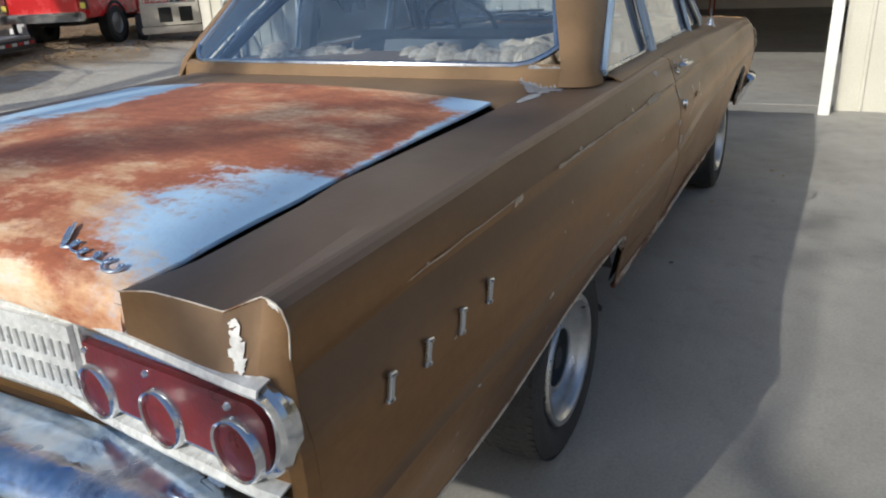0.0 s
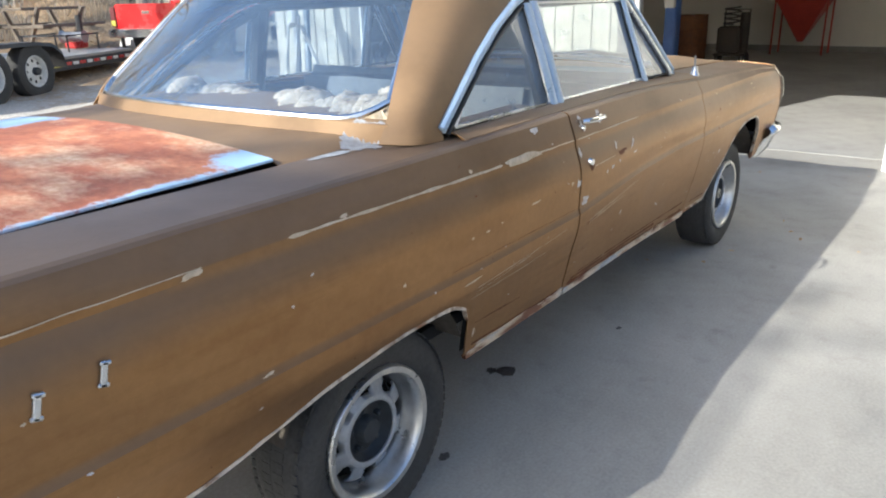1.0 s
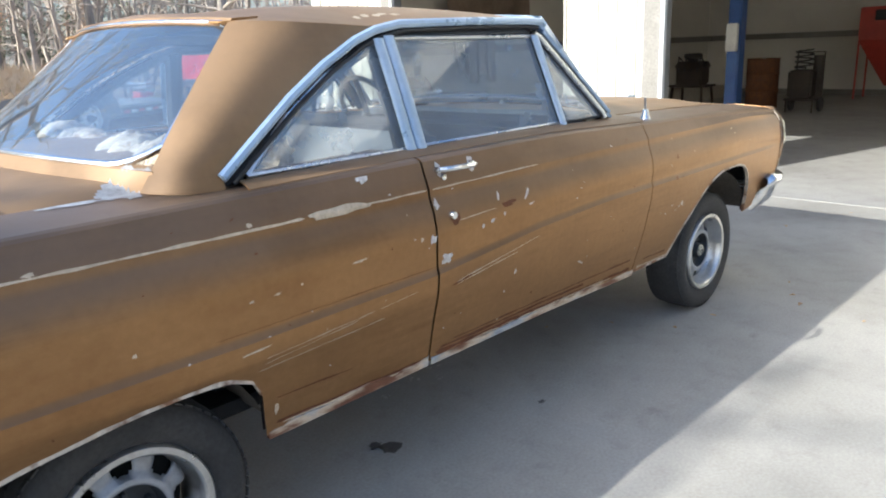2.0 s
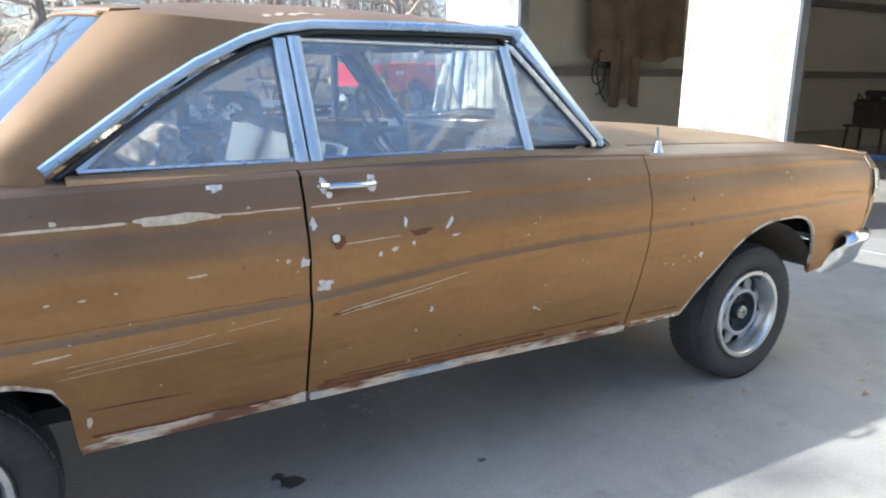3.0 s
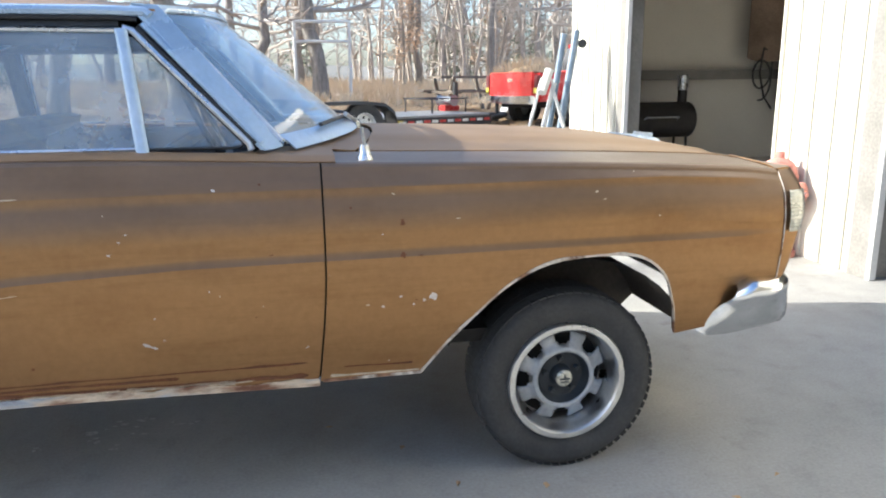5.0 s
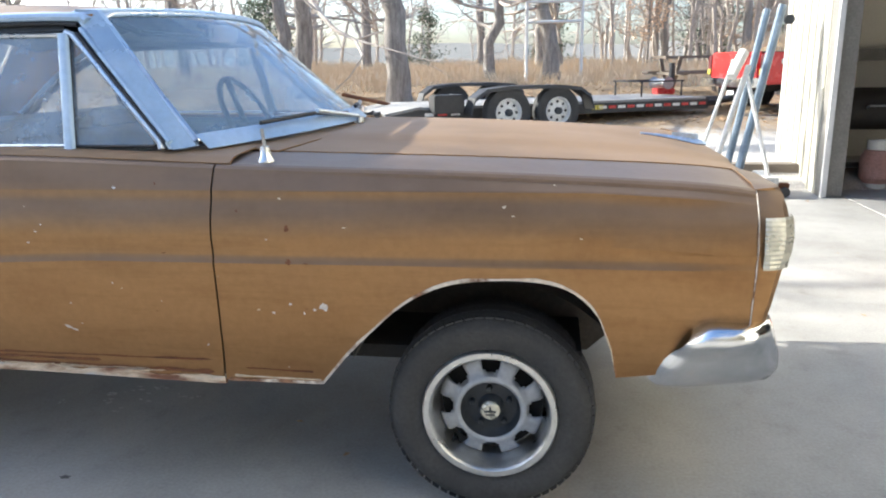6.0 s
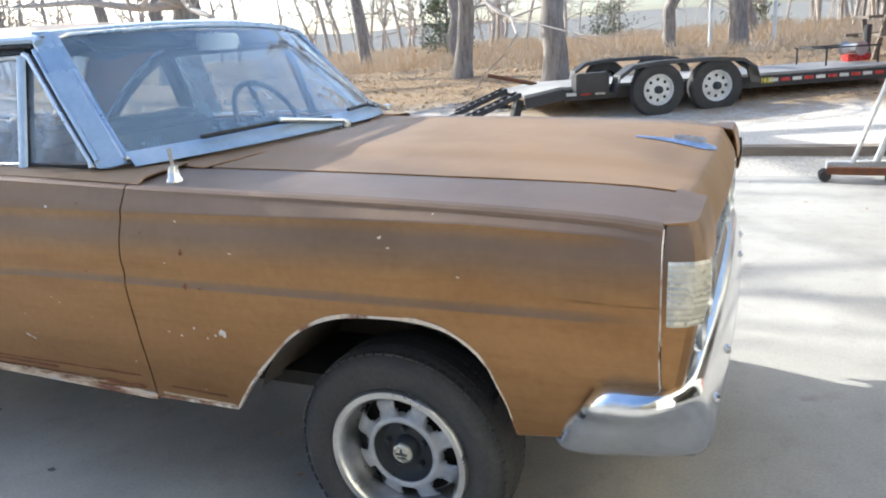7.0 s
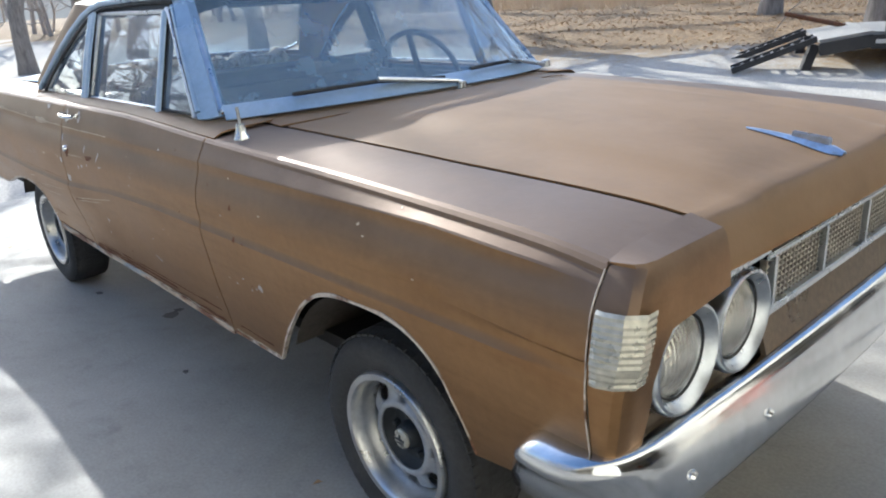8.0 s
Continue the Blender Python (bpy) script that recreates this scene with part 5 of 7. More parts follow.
def smear(name, cx, cy, w, h, turn, material, label, nu=26, nv=14):
    """A ragged patch that follows the panels under it."""
    vs, fs, put = [], [], {}
    c, sn = math.cos(radians(turn)), math.sin(radians(turn))
    for i in range(nu + 1):
        for j in range(nv + 1):
            u, v = 2 * i / nu - 1, 2 * j / nv - 1
            x, y = cx + c * u * w / 2 - sn * v * h / 2, cy + sn * u * w / 2 + c * v * h / 2
            if math.hypot(u, v) + 0.5 * noise.noise((x * 34, y * 34, 3)) + 0.25 * noise.noise((x * 110, y * 110, 5)) > 0.85:
                continue
            hits = [k[0].z for k in (t.ray_cast(Vector((x, y, 1.6 if name == "roof_chip" else 1.3)), Vector((0, 0, -1))) for t in shell) if k[0] is not None]
            if hits:
                put[i, j] = len(vs)
                vs.append((x, y, max(hits) + 0.0016))
    for i, j in put:
        q = [(i, j), (i + 1, j), (i + 1, j + 1), (i, j + 1)]
        if all(k in put for k in q):
            ids = [put[k] for k in q]
            zs = [vs[k][2] for k in ids]
            if max(zs) - min(zs) < 0.02:
                fs.append(tuple(ids))
    mesh_ob(name, vs, fs, material, car, label)


smear("filler_patch", 0.135, -0.67, 0.17, 0.13, -8, LEAD, "bare grey filler patch")
smear("filler_patch", 0.03, -0.685, 0.2, 0.04, -6, LEAD, "bare grey filler patch")
corner_r = [o for o in car.children if o.name.startswith("tail_corner")][0]
FLAKE = mat("white_flaked_paint", [(0.62, 0.6, 0.56), (0.75, 0.74, 0.71)], scale=30, rough=0.7, bump=0.2)
for uc, vc, ru, rv in ((0.585, 0.38, 0.022, 0.12), (0.57, 0.56, 0.026, 0.13), (0.545, 0.74, 0.022, 0.12), (0.6, 0.2, 0.018, 0.07), (0.5, 0.9, 0.04, 0.05), (0.3, 0.03, 0.1, 0.03)):
    n = 20
    ring = []
    for k in range(n):
        a = 2 * math.pi * k / n
        r = 1 + rng.uniform(-0.4, 0.4)
        ring.append(corner_pt(min(1, max(0, uc + ru * r * math.cos(a) + 0.04 * (vc - 0.5))), min(1, max(0, vc + rv * r * math.sin(a))), 0.0022))
    ring.append(corner_pt(uc, vc, 0.003))
    mesh_ob("paint_flake", ring, [(k, (k + 1) % n, n) for k in range(n)], FLAKE, corner_r, smooth=False)
# chips along the roof's edge
for k, x in enumerate((0.92, 0.96, 1.0, 1.03, 1.07)):
    smear("roof_chip", x, -0.6 + 0.012 * (k % 2), 0.04, 0.04, 20 * k, CREAM, "cream chip in the roof paint", 8, 8)

# ---- ground, slab, building ----
def ground_z(x, y):
    """Gravel beside the slab, rising gently towards the woods."""
    near = -0.06 + 0.25 * min(1.0, max(0.0, (y - 4.7) / 0.45))
    far = lerp_at([(5.2, 0.0), (7.0, 0.07), (10.0, 0.33), (13.0, 0.46), (17.0, 0.56), (25.0, 0.75), (40.0, 0.95), (80.0, 1.1)], y)
    z = near + far * lerp_at([(2.0, 1.0), (8.0, 0.9), (20.0, 0.6), (40.0, 1.0)], x)
    if x < -2.5 and y < 5.2:
        z += 0.1 * min(1.0, (-2.5 - x) / 2)
    z += 1.0 * math.exp(-((x - 9.4) / 1.7) ** 2 - ((y - 18.7) / 1.6) ** 2)
    return z + 0.07 * noise.noise((x * 0.3, y * 0.3, 0.0)) * min(1.0, max(0.0, (y - 6) / 4))


def ground_material():
    m, nt, b = nodes_of("gravel_and_leaf_litter")
    g = nt.nodes.new("ShaderNodeNewGeometry").outputs["Position"]
    sep = nt.nodes.new("ShaderNodeSeparateXYZ")
    nt.links.new(g, sep.inputs[0])
    broad, fine, peb = tex_noise(nt, 0.35, 6, 0.6), tex_noise(nt, 14, 6, 0.7), tex_noise(nt, 55, 3, 0.6)
    gravel = ramp(nt, peb, [(0.3, (0.36, 0.33, 0.285)), (0.5, (0.51, 0.475, 0.415)), (0.68, (0.66, 0.62, 0.55))])
    litter = ramp(nt, fine, [(0.3, (0.13, 0.09, 0.055)), (0.48, (0.27, 0.19, 0.11)), (0.62, (0.4, 0.295, 0.175)), (0.75, (0.54, 0.42, 0.27))])
    k = calc(nt, "ADD", calc(nt, "MULTIPLY", calc(nt, "SUBTRACT", sep.outputs[1], 7.2), 0.4), calc(nt, "MULTIPLY", calc(nt, "SUBTRACT", broad, 0.5), 4.0))
    k2 = calc(nt, "ADD", k, calc(nt, "MULTIPLY", calc(nt, "SUBTRACT", fine, 0.5), 2.0))
    nt.links.new(mixc(nt, ramp(nt, k2, [(0.0, 0.0), (0.7, 1.0)]), gravel, litter), b.inputs["Base Color"])
    b.inputs["Roughness"].default_value = 0.95
    b.inputs["Specular IOR Level"].default_value = 0.2
    bumped(nt, b, calc(nt, "ADD", peb, fine), 0.4, 0.03)
    return m


GROUND = ground_material()
gx = [-900, -300, -120, -60, -35, -22] + frange(-15, 22, 60) + [30, 45, 70, 130, 300, 900]
gy = [-900, -300, -100, -40, -20, -12, -9] + frange(-7, 26, 60) + [32, 40, 60, 100, 200, 400, 900]
cols = [[(x, y, ground_z(x, y)) for y in gy] for x in gx]
tagged(grid_ob("ground", cols, GROUND, sharp=60), "grey gravel and fallen leaves rising to woods", "ground", kind="structure")


def concrete_material(name, cols, joint=True):
    m, nt, b = nodes_of(name)
    n1, n2, n3 = tex_noise(nt, 0.9, 8, 0.65), tex_noise(nt, 7, 6, 0.65), tex_noise(nt, 90, 4, 0.6)
    col = ramp(nt, n1, [(0.32, cols[0]), (0.5, cols[1]), (0.68, cols[2])])
    col = mixc(nt, ramp(nt, n2, [(0.55, 0.0), (0.8, 0.4)]), col, (0.2, 0.18, 0.155))
    col = mixc(nt, 1.0, col, ramp(nt, n3, [(0.3, 0.88), (0.7, 1.1)]), "MULTIPLY")
    spots = ramp(nt, tex_noise(nt, 3.2, 3, 0.5), [(0.7, 0.0), (0.78, 0.5)])
    col = mixc(nt, spots, col, (0.12, 0.105, 0.09))
    nt.links.new(col, b.inputs["Base Color"])
    nt.links.new(ramp(nt, n2, [(0.3, 0.6), (0.7, 0.85)]), b.inputs["Roughness"])
    bumped(nt, b, n3, 0.15, 0.004)
    return m


CONCRETE = concrete_material("pale_concrete", [(0.27, 0.255, 0.225), (0.345, 0.328, 0.292), (0.41, 0.39, 0.35)])
INFLOOR = concrete_material("worn_floor_concrete", [(0.26, 0.25, 0.23), (0.33, 0.32, 0.3), (0.38, 0.37, 0.34)])
tagged(part("pavement", slab((-2.4, -9, -0.15), (5.75, 5.12, 0.0), 0.01), CONCRETE, None), "broom-finished pale concrete driveway slab", "pavement", kind="structure")
tagged(part("floor", slab((5.75, -12, -0.15), (17.2, 6.0, 0.004)), INFLOOR, None), "worn concrete workshop floor", "floor", kind="structure")
TIMBER = mat("weathered_timber", [(0.14, 0.115, 0.09), (0.24, 0.2, 0.155)], scale=3, rough=0.85, stretch=(0.4, 6, 6), bump=0.4)
tagged(part("timber_edging", slab((-2.4, 5.14, -0.1), (5.6, 5.36, 0.21), 0.015), TIMBER, None), "weathered square timber along the slab edge", "edging", kind="structure")

SIDING = mat("cream_steel_siding", [(0.54, 0.51, 0.42), (0.62, 0.59, 0.5)], scale=1.2, rough=0.45, bump=0.04, fine=0.06)
INWALL = mat("inside_wall", [(0.58, 0.54, 0.46), (0.68, 0.64, 0.55)], scale=0.8, rough=0.7, bump=0.05, fine=0.08)
BRONZE = mat("brown_door_trim", [(0.16, 0.15, 0.13), (0.24, 0.225, 0.2)], scale=4, rough=0.5, bump=0.05)
WHITE = mat("white_trim", [(0.66, 0.65, 0.61), (0.78, 0.77, 0.73)], scale=5, rough=0.5, bump=0.05, fine=0.08)

DOOR_H = 2.36
FRONT = 5.55
# front wall pieces: (y from, y to, z from, z to); the unseen opening from -11.4 to -3.2 is added to light the inside
wf = [(4.6, 5.85, 0.0, 4.2), (1.08, 1.905, 0.0, 4.2), (-3.2, -1.45, 0.0, 4.2), (-12.0, -11.4, 0.0, 4.2), (-11.4, -3.2, 3.6, 4.2), (1.905, 4.6, DOOR_H, 4.2), (-1.45, 1.08, DOOR_H, 4.2)]
wall_front = tagged(part("wall_front", boxes([span((FRONT, a, c), (FRONT + 0.16, b, d)) for a, b, c, d in wf]), SIDING, None), "cream ribbed steel front wall of the workshop", "wall", kind="structure")
wall_left = tagged(part("wall_left", boxes([span((FRONT, 5.85, 0), (17.0, 6.0, 4.2))]), INWALL, None), "cream steel side wall of the workshop", "wall", kind="structure")
wall_back = tagged(part("wall_back", boxes([span((17.0, -12, 0), (17.15, 5.95, 4.2))]), INWALL, None), "pale back wall of the workshop", "wall", kind="structure")
wall_right = tagged(part("wall_right", boxes([span((FRONT + 0.16, -12.15, 0), (17.0, -12.0, 4.2))]), INWALL, None), "pale side wall of the workshop", "wall", kind="structure")
tagged(part("ceiling", boxes([span((FRONT - 0.3, -12.3, 4.2), (17.4, 6.2, 4.32))]), INWALL, None), "pale steel workshop roof lining", "ceiling", kind="structure")

# door openings: bronze reveal, bright edge strip, wall ribs, rolled-up door, girts
for y, s in ((4.6, -1), (1.905, 1), (1.08, -1), (-1.45, 1)):
    wide = 0.17 if y in (4.6, 1.08) else 0.03
    tagged(part("door_jamb", slab((FRONT - 0.02, y - (wide if s < 0 else 0), 0.0), (FRONT + 0.17, y + (wide if s > 0 else 0), DOOR_H), 0.004), BRONZE if wide > 0.1 else SIDING, None), "brown steel jamb of the workshop doorway", "jamb", kind="structure")
    if wide > 0.1:
        tagged(part("door_trim", slab((FRONT - 0.03, y - wide - 0.035, 0.0), (FRONT + 0.02, y - wide, DOOR_H), 0.003), WHITE, None), "bright strip along the doorway edge", "trim", kind="structure")
for y0, y1 in ((1.905, 4.6), (-1.45, 1.08)):
    tagged(part("door_head", slab((FRONT - 0.02, y0, DOOR_H - 0.09), (FRONT + 0.17, y1, DOOR_H), 0.004), BRONZE, None), "brown steel head of the workshop doorway", "trim", kind="structure")
tagged(part("leaning_board", boxes([((FRONT - 0.12, -1.35, 0.98), (0.05, 0.09, 2.0), (0, 5, -2))], 0.006), WHITE, None), "pale painted board leaning by the doorway", "board")
ribs = [4.68 + 0.19 * k for k in range(7)] + [1.17 + 0.2 * k for k in range(4)] + [-1.62 - 0.23 * k for k in range(7)]
for k, y in enumerate(ribs):
    rib = part("siding_rib", boxes([((FRONT - 0.008, y, 2.1), (0.02, 0.035, 4.2))], 0.006, 1), SIDING, wall_front)
for z in (1.22, 2.5, 3.6):
    part("girt", slab((FRONT + 0.2, 5.7, z), (17.0, 5.85, z + 0.12)), BRONZE, wall_left)
    part("girt", slab((16.88, -12, z), (17.0, 5.68, z + 0.12)), BRONZE, wall_back)
part("wainscot", slab((16.95, -12, 0.0), (17.0, 5.7, 0.12)), BRONZE, wall_back)
ROLL = mat("rolled_door_steel", [(0.45, 0.43, 0.38), (0.56, 0.54, 0.48)], scale=3, rough=0.4, metal=0.3)
for y0, y1 in ((2.05, 4.55), (-1.4, 1.03)):
    rd = new("roller_door")
    tagged(rd, "rolled-up pale steel roller door above the doorway", "door", kind="structure")
    rd.matrix_basis = Matrix.Translation((FRONT + 0.45, (y0 + y1) / 2, 2.6))
    lathe("door_coil", [(0.0, (y0 - y1) / 2), (0.2, (y0 - y1) / 2), (0.2, (y1 - y0) / 2), (0.0, (y1 - y0) / 2)], ROLL, rd, "", 24)
    part("bottom_bar", boxes([((-0.18, 0, -0.22), (0.04, y1 - y0, 0.06))], 0.008), WHITE, rd)

# oil spots and paint flakes on the slab
OIL = mat("dark_oil_stain", [(0.05, 0.045, 0.04), (0.1, 0.09, 0.08)], scale=9, rough=0.5, bump=0.0)
FLAKES = mat("fallen_paint_flakes", [(0.5, 0.47, 0.42), (0.62, 0.6, 0.56)], scale=20, rough=0.8, bump=0.0)
rng = random.Random(8)
pave = [o for o in scene.objects if o.name == "pavement"][0]


def spot(x, y, w, h, material, name, z=0.0025, rag=0.4):
    n = 16
    ring = [(x + w * (1 + rng.uniform(-rag, rag)) * math.cos(2 * math.pi * k / n), y + h * (1 + rng.uniform(-rag, rag)) * math.sin(2 * math.pi * k / n), z) for k in range(n)]
    return mesh_ob(name, ring, [tuple(range(n))], material, pave, smooth=False)


spot(0.93, -0.61, 0.05, 0.034, OIL, "oil_stain")
spot(0.9, -0.565, 0.025, 0.02, OIL, "oil_stain")
spot(1.537, -0.81, 0.02, 0.012, OIL, "oil_stain")
spot(0.35, -0.75, 0.02, 0.02, OIL, "oil_stain")
for x, y in ((1.353, -0.27), (1.475, -0.149), (1.169, -0.3), (1.52, -0.15), (1.669, -0.225), (1.326, -0.236), (1.373, -0.205), (1.507, -0.269), (1.628, -0.216), (1.336, -0.285), (1.437, -0.336)):
    for k in range(3):
        spot(x + rng.gauss(0, 0.02) * (k > 0), y + rng.gauss(0, 0.03) * (k > 0), rng.uniform(0.004, 0.014), rng.uniform(0.003, 0.008), FLAKES, "paint_flake", 0.004)

# ---- fire hydrant ----
HYD = mat("faded_red_paint", [(0.42, 0.13, 0.1), (0.55, 0.24, 0.19), (0.6, 0.34, 0.28)], scale=6, rough=0.6, bump=0.2)
hyd = thing("fire_hydrant", "faded red cast-iron fire hydrant standing on concrete", "hydrant", (5.4, 1.65, 0.0), 25)
Z_UP = pose(0, 0, 0, 90, 0, 0)
lathe("barrel", [(0.0, 0.0), (0.15, 0.0), (0.15, 0.035), (0.105, 0.045), (0.1, 0.3), (0.115, 0.31), (0.115, 0.345), (0.102, 0.35), (0.1, 0.52), (0.125, 0.53), (0.13, 0.56), (0.12, 0.575)], HYD, hyd, "", 28, Z_UP)
lathe("bonnet_cap", [(0.12, 0.575), (0.115, 0.61), (0.09, 0.655), (0.05, 0.68), (0.03, 0.685), (0.028, 0.73), (0.0, 0.732)], HYD, hyd, "", 28, Z_UP)
for a, r in ((180, 0.052), (0, 0.052), (270, 0.07)):
    m = pose(0, 0, 0.45, 0, 0, a) @ pose(0.09, 0, 0, 0, 0, -90)
    lathe("outlet", [(r, 0.0), (r, 0.05), (r + 0.012, 0.055), (r + 0.012, 0.085), (r * 0.8, 0.095), (0.018, 0.1), (0.018, 0.125), (0.0, 0.126)], HYD, hyd, "", 20, m)
for k in range(8):
    a = math.pi * k / 4
    lathe("flange_bolt", [(0.014, 0.035), (0.014, 0.058), (0.0, 0.06)], HYD, hyd, "", 6, Matrix.Translation((0.13 * math.cos(a), 0.13 * math.sin(a), 0)) @ Z_UP)

# ---- engine hoist by the corner ----
HOISTW = mat("scuffed_white_steel", [(0.55, 0.54, 0.5), (0.68, 0.67, 0.63)], scale=8, rough=0.5)
HOISTB = mat("blue_grey_steel", [(0.1, 0.14, 0.19), (0.17, 0.22, 0.28)], scale=8, rough=0.45)
hoist = thing("engine_hoist", "folded engine hoist with white and blue-grey steel arms", "hoist", (4.78, 4.62, 0.0), 0)
part("base_leg", boxes([((-0.1, 0.12, 0.12), (0.95, 0.07, 0.07), (0, 0, 8))], 0.006), HOISTW, hoist)
part("base_leg", boxes([((-0.05, -0.12, 0.1), (1.05, 0.07, 0.06), (0, 0, -6))], 0.006), RUSTY, hoist)
part("cross_base", boxes([((0.3, 0.0, 0.14), (0.12, 0.5, 0.1))], 0.008), HOISTW, hoist)
tube("mast", [(0.05, 0.05, 0.12), (0.42, 0.35, 1.75)], 0.04, HOISTB, hoist)
tube("mast", [(-0.05, 0.1, 0.14), (0.3, 0.42, 1.72)], 0.035, HOISTB, hoist)
tube("ram", [(-0.2, 0.02, 0.16), (0.12, 0.2, 1.2)], 0.028, HOISTW, hoist)
tube("brace", [(-0.38, 0.0, 0.15), (-0.02, 0.2, 1.25)], 0.018, HOISTW, hoist)
tube("brace", [(0.3, -0.15, 0.15), (0.1, 0.15, 1.1)], 0.02, HOISTW, hoist)
tube("boom", [(-0.05, 0.12, 1.1), (0.08, 0.25, 1.33)], 0.05, HOISTW, hoist)
for x, y in ((-0.58, 0.06), (-0.58, -0.05), (0.4, 0.22), (0.42, -0.24), (-0.1, -0.1)):
    lathe("caster", [(0.0, -0.018), (0.045, -0.018), (0.05, 0.0), (0.045, 0.018), (0.0, 0.018)], RUBBER, hoist, "", 18, Matrix.Translation((x, y, 0.05)))
lathe("pulley", [(0.0, -0.02), (0.045, -0.02), (0.03, 0.0), (0.045, 0.02), (0.0, 0.02)], DARKTRIM, hoist, "", 18, Matrix.Translation((0.5, 0.38, 1.62)))

# ---- flatbed trailer ----
TBLACK = mat("dull_black_steel", [(0.02, 0.02, 0.022), (0.045, 0.042, 0.04)], scale=5, rough=0.55, bump=0.1)
PLANK = mat("grey_deck_boards", [(0.3, 0.28, 0.25), (0.42, 0.4, 0.36)], scale=3, rough=0.85, stretch=(1, 8, 8), bump=0.3)
WHEELW = mat("white_wheel_steel", [(0.6, 0.6, 0.58), (0.72, 0.72, 0.7)], scale=9, rough=0.45)
REDREF = mat("red_reflector", [(0.45, 0.03, 0.03), (0.55, 0.05, 0.04)], scale=20, rough=0.3)
YELLOW = mat("yellow_mark", [(0.6, 0.5, 0.05), (0.7, 0.6, 0.1)], scale=20, rough=0.5)
TZ = 0.268
trailer = thing("flatbed_trailer", "black tandem-axle flatbed trailer with wooden deck and rear ramps", "trailer", (2.76, 7.67, TZ), 28)
trailer.matrix_basis = trailer.matrix_basis @ Matrix.Scale(0.95, 4)
for y in (0.27, 2.1):
    part("side_beam", boxes([((0.87, y, 0.345), (4.95, 0.06, 0.15))], 0.008), TBLACK, trailer)
    part("dovetail_beam", boxes([((-1.86, y, 0.32), (0.56, 0.06, 0.14), (0, -9, 0))], 0.008), TBLACK, trailer)
for k in range(9):
    part("deck_board", boxes([((0.87, 0.4 + 0.197 * k, 0.44), (4.95, 0.185, 0.04))], 0.005, 1), PLANK, trailer)
    part("deck_board", boxes([((-1.86, 0.4 + 0.197 * k, 0.41), (0.56, 0.185, 0.04), (0, -9, 0))], 0.005, 1), PLANK, trailer)
for y in (0.55, 1.75):
    rmp = part("ramp", boxes([((-2.6, y, 0.2), (1.0, 0.04, 0.07), (0, -21, 0)), ((-2.6, y + 0.36, 0.2), (1.0, 0.04, 0.07), (0, -21, 0))], 0.004), TBLACK, trailer, "black ladder-frame loading ramp")
    for k in range(9):
        u = -0.5 + k / 8
        part("rung", boxes([((-2.6 + u * 0.9, y + 0.18, 0.205 + u * 0.345), (0.035, 0.36, 0.03), (0, -21, 0))]), TBLACK, rmp)
    part("ramp_foot", boxes([((-2.18, y + 0.18, 0.15), (0.1, 0.28, 0.32), (0, 16, 0))], 0.008), TBLACK, trailer)
tube("prop_bar", [(-2.4, 1.9, 0.62), (-1.7, 1.6, 0.45)], 0.03, RUSTY, trailer)
for x in (-0.4, 0.4):
    for y, s in ((0.0, 1), (2.38, -1)):
        w = new("wheel")
        w.parent = trailer
        w.matrix_basis = pose(x, y + s * 0.0, 0.36, 0, 0, 0 if s > 0 else 180)
        lathe("tyre", [(0.2, -0.08), (0.24, -0.1), (0.31, -0.105), (0.345, -0.09), (0.36, -0.05), (0.36, 0.05), (0.345, 0.09), (0.3, 0.1), (0.2, 0.09)], RUBBER, w, "", 36)
        rim = lathe("rim", [(0.205, -0.085), (0.2, -0.095), (0.19, -0.09), (0.175, -0.03), (0.1, -0.045), (0.07, -0.06), (0.0, -0.06)], WHEELW, w, "white steel rim", 32)
        lathe("hub", [(0.055, -0.05), (0.05, -0.12), (0.03, -0.13), (0.0, -0.13)], DARKTRIM, rim, "", 18)
        for k in range(8):
            a = 2 * math.pi * k / 8
            lathe("hand_hole", [(0.022, -0.048), (0.0, -0.049)], BLACK, rim, "", 10, Matrix.Translation((0.135 * math.cos(a), 0.0, 0.135 * math.sin(a))))
for y in (0.03, 2.35):
    cols = []
    for x, z in ((-1.0, 0.36), (-0.93, 0.58), (-0.75, 0.7), (-0.4, 0.735), (0.4, 0.735), (0.75, 0.7), (0.93, 0.58), (1.0, 0.36)):
        cols.append([(x, y - 0.16, z - 0.05), (x, y - 0.15, z), (x, y + 0.15, z), (x, y + 0.16, z - 0.05)])
    grid_ob("mudguard", cols, TBLACK, trailer, "black steel tandem mudguard", thick=0.006)
part("tool_box", boxes([((-1.25, 0.2, 0.5), (0.45, 0.3, 0.26))], 0.02), TBLACK, trailer)
for k in range(12):
    x = 1.35 + 0.17 * k
    part("reflector", boxes([((x, 0.236, 0.36), (0.13, 0.006, 0.045))]), REDREF if k % 2 else WHITE, trailer)
    if k < 3:
        part("reflector", boxes([((-1.5 + 0.2 * k, 0.236, 0.355), (0.14, 0.006, 0.045))]), REDREF if k % 2 else WHITE, trailer)
for k in range(4):
    part("side_mark", boxes([((1.18 + 0.05 * k, 0.236, 0.36), (0.035, 0.006, 0.07))]), YELLOW, trailer, "yellow painted mark of plain bars")
tube("tongue", [(3.3, 0.35, 0.33), (4.6, 1.18, 0.36)], 0.055, TBLACK, trailer)
tube("tongue", [(3.3, 2.0, 0.33), (4.6, 1.2, 0.36)], 0.055, TBLACK, trailer)
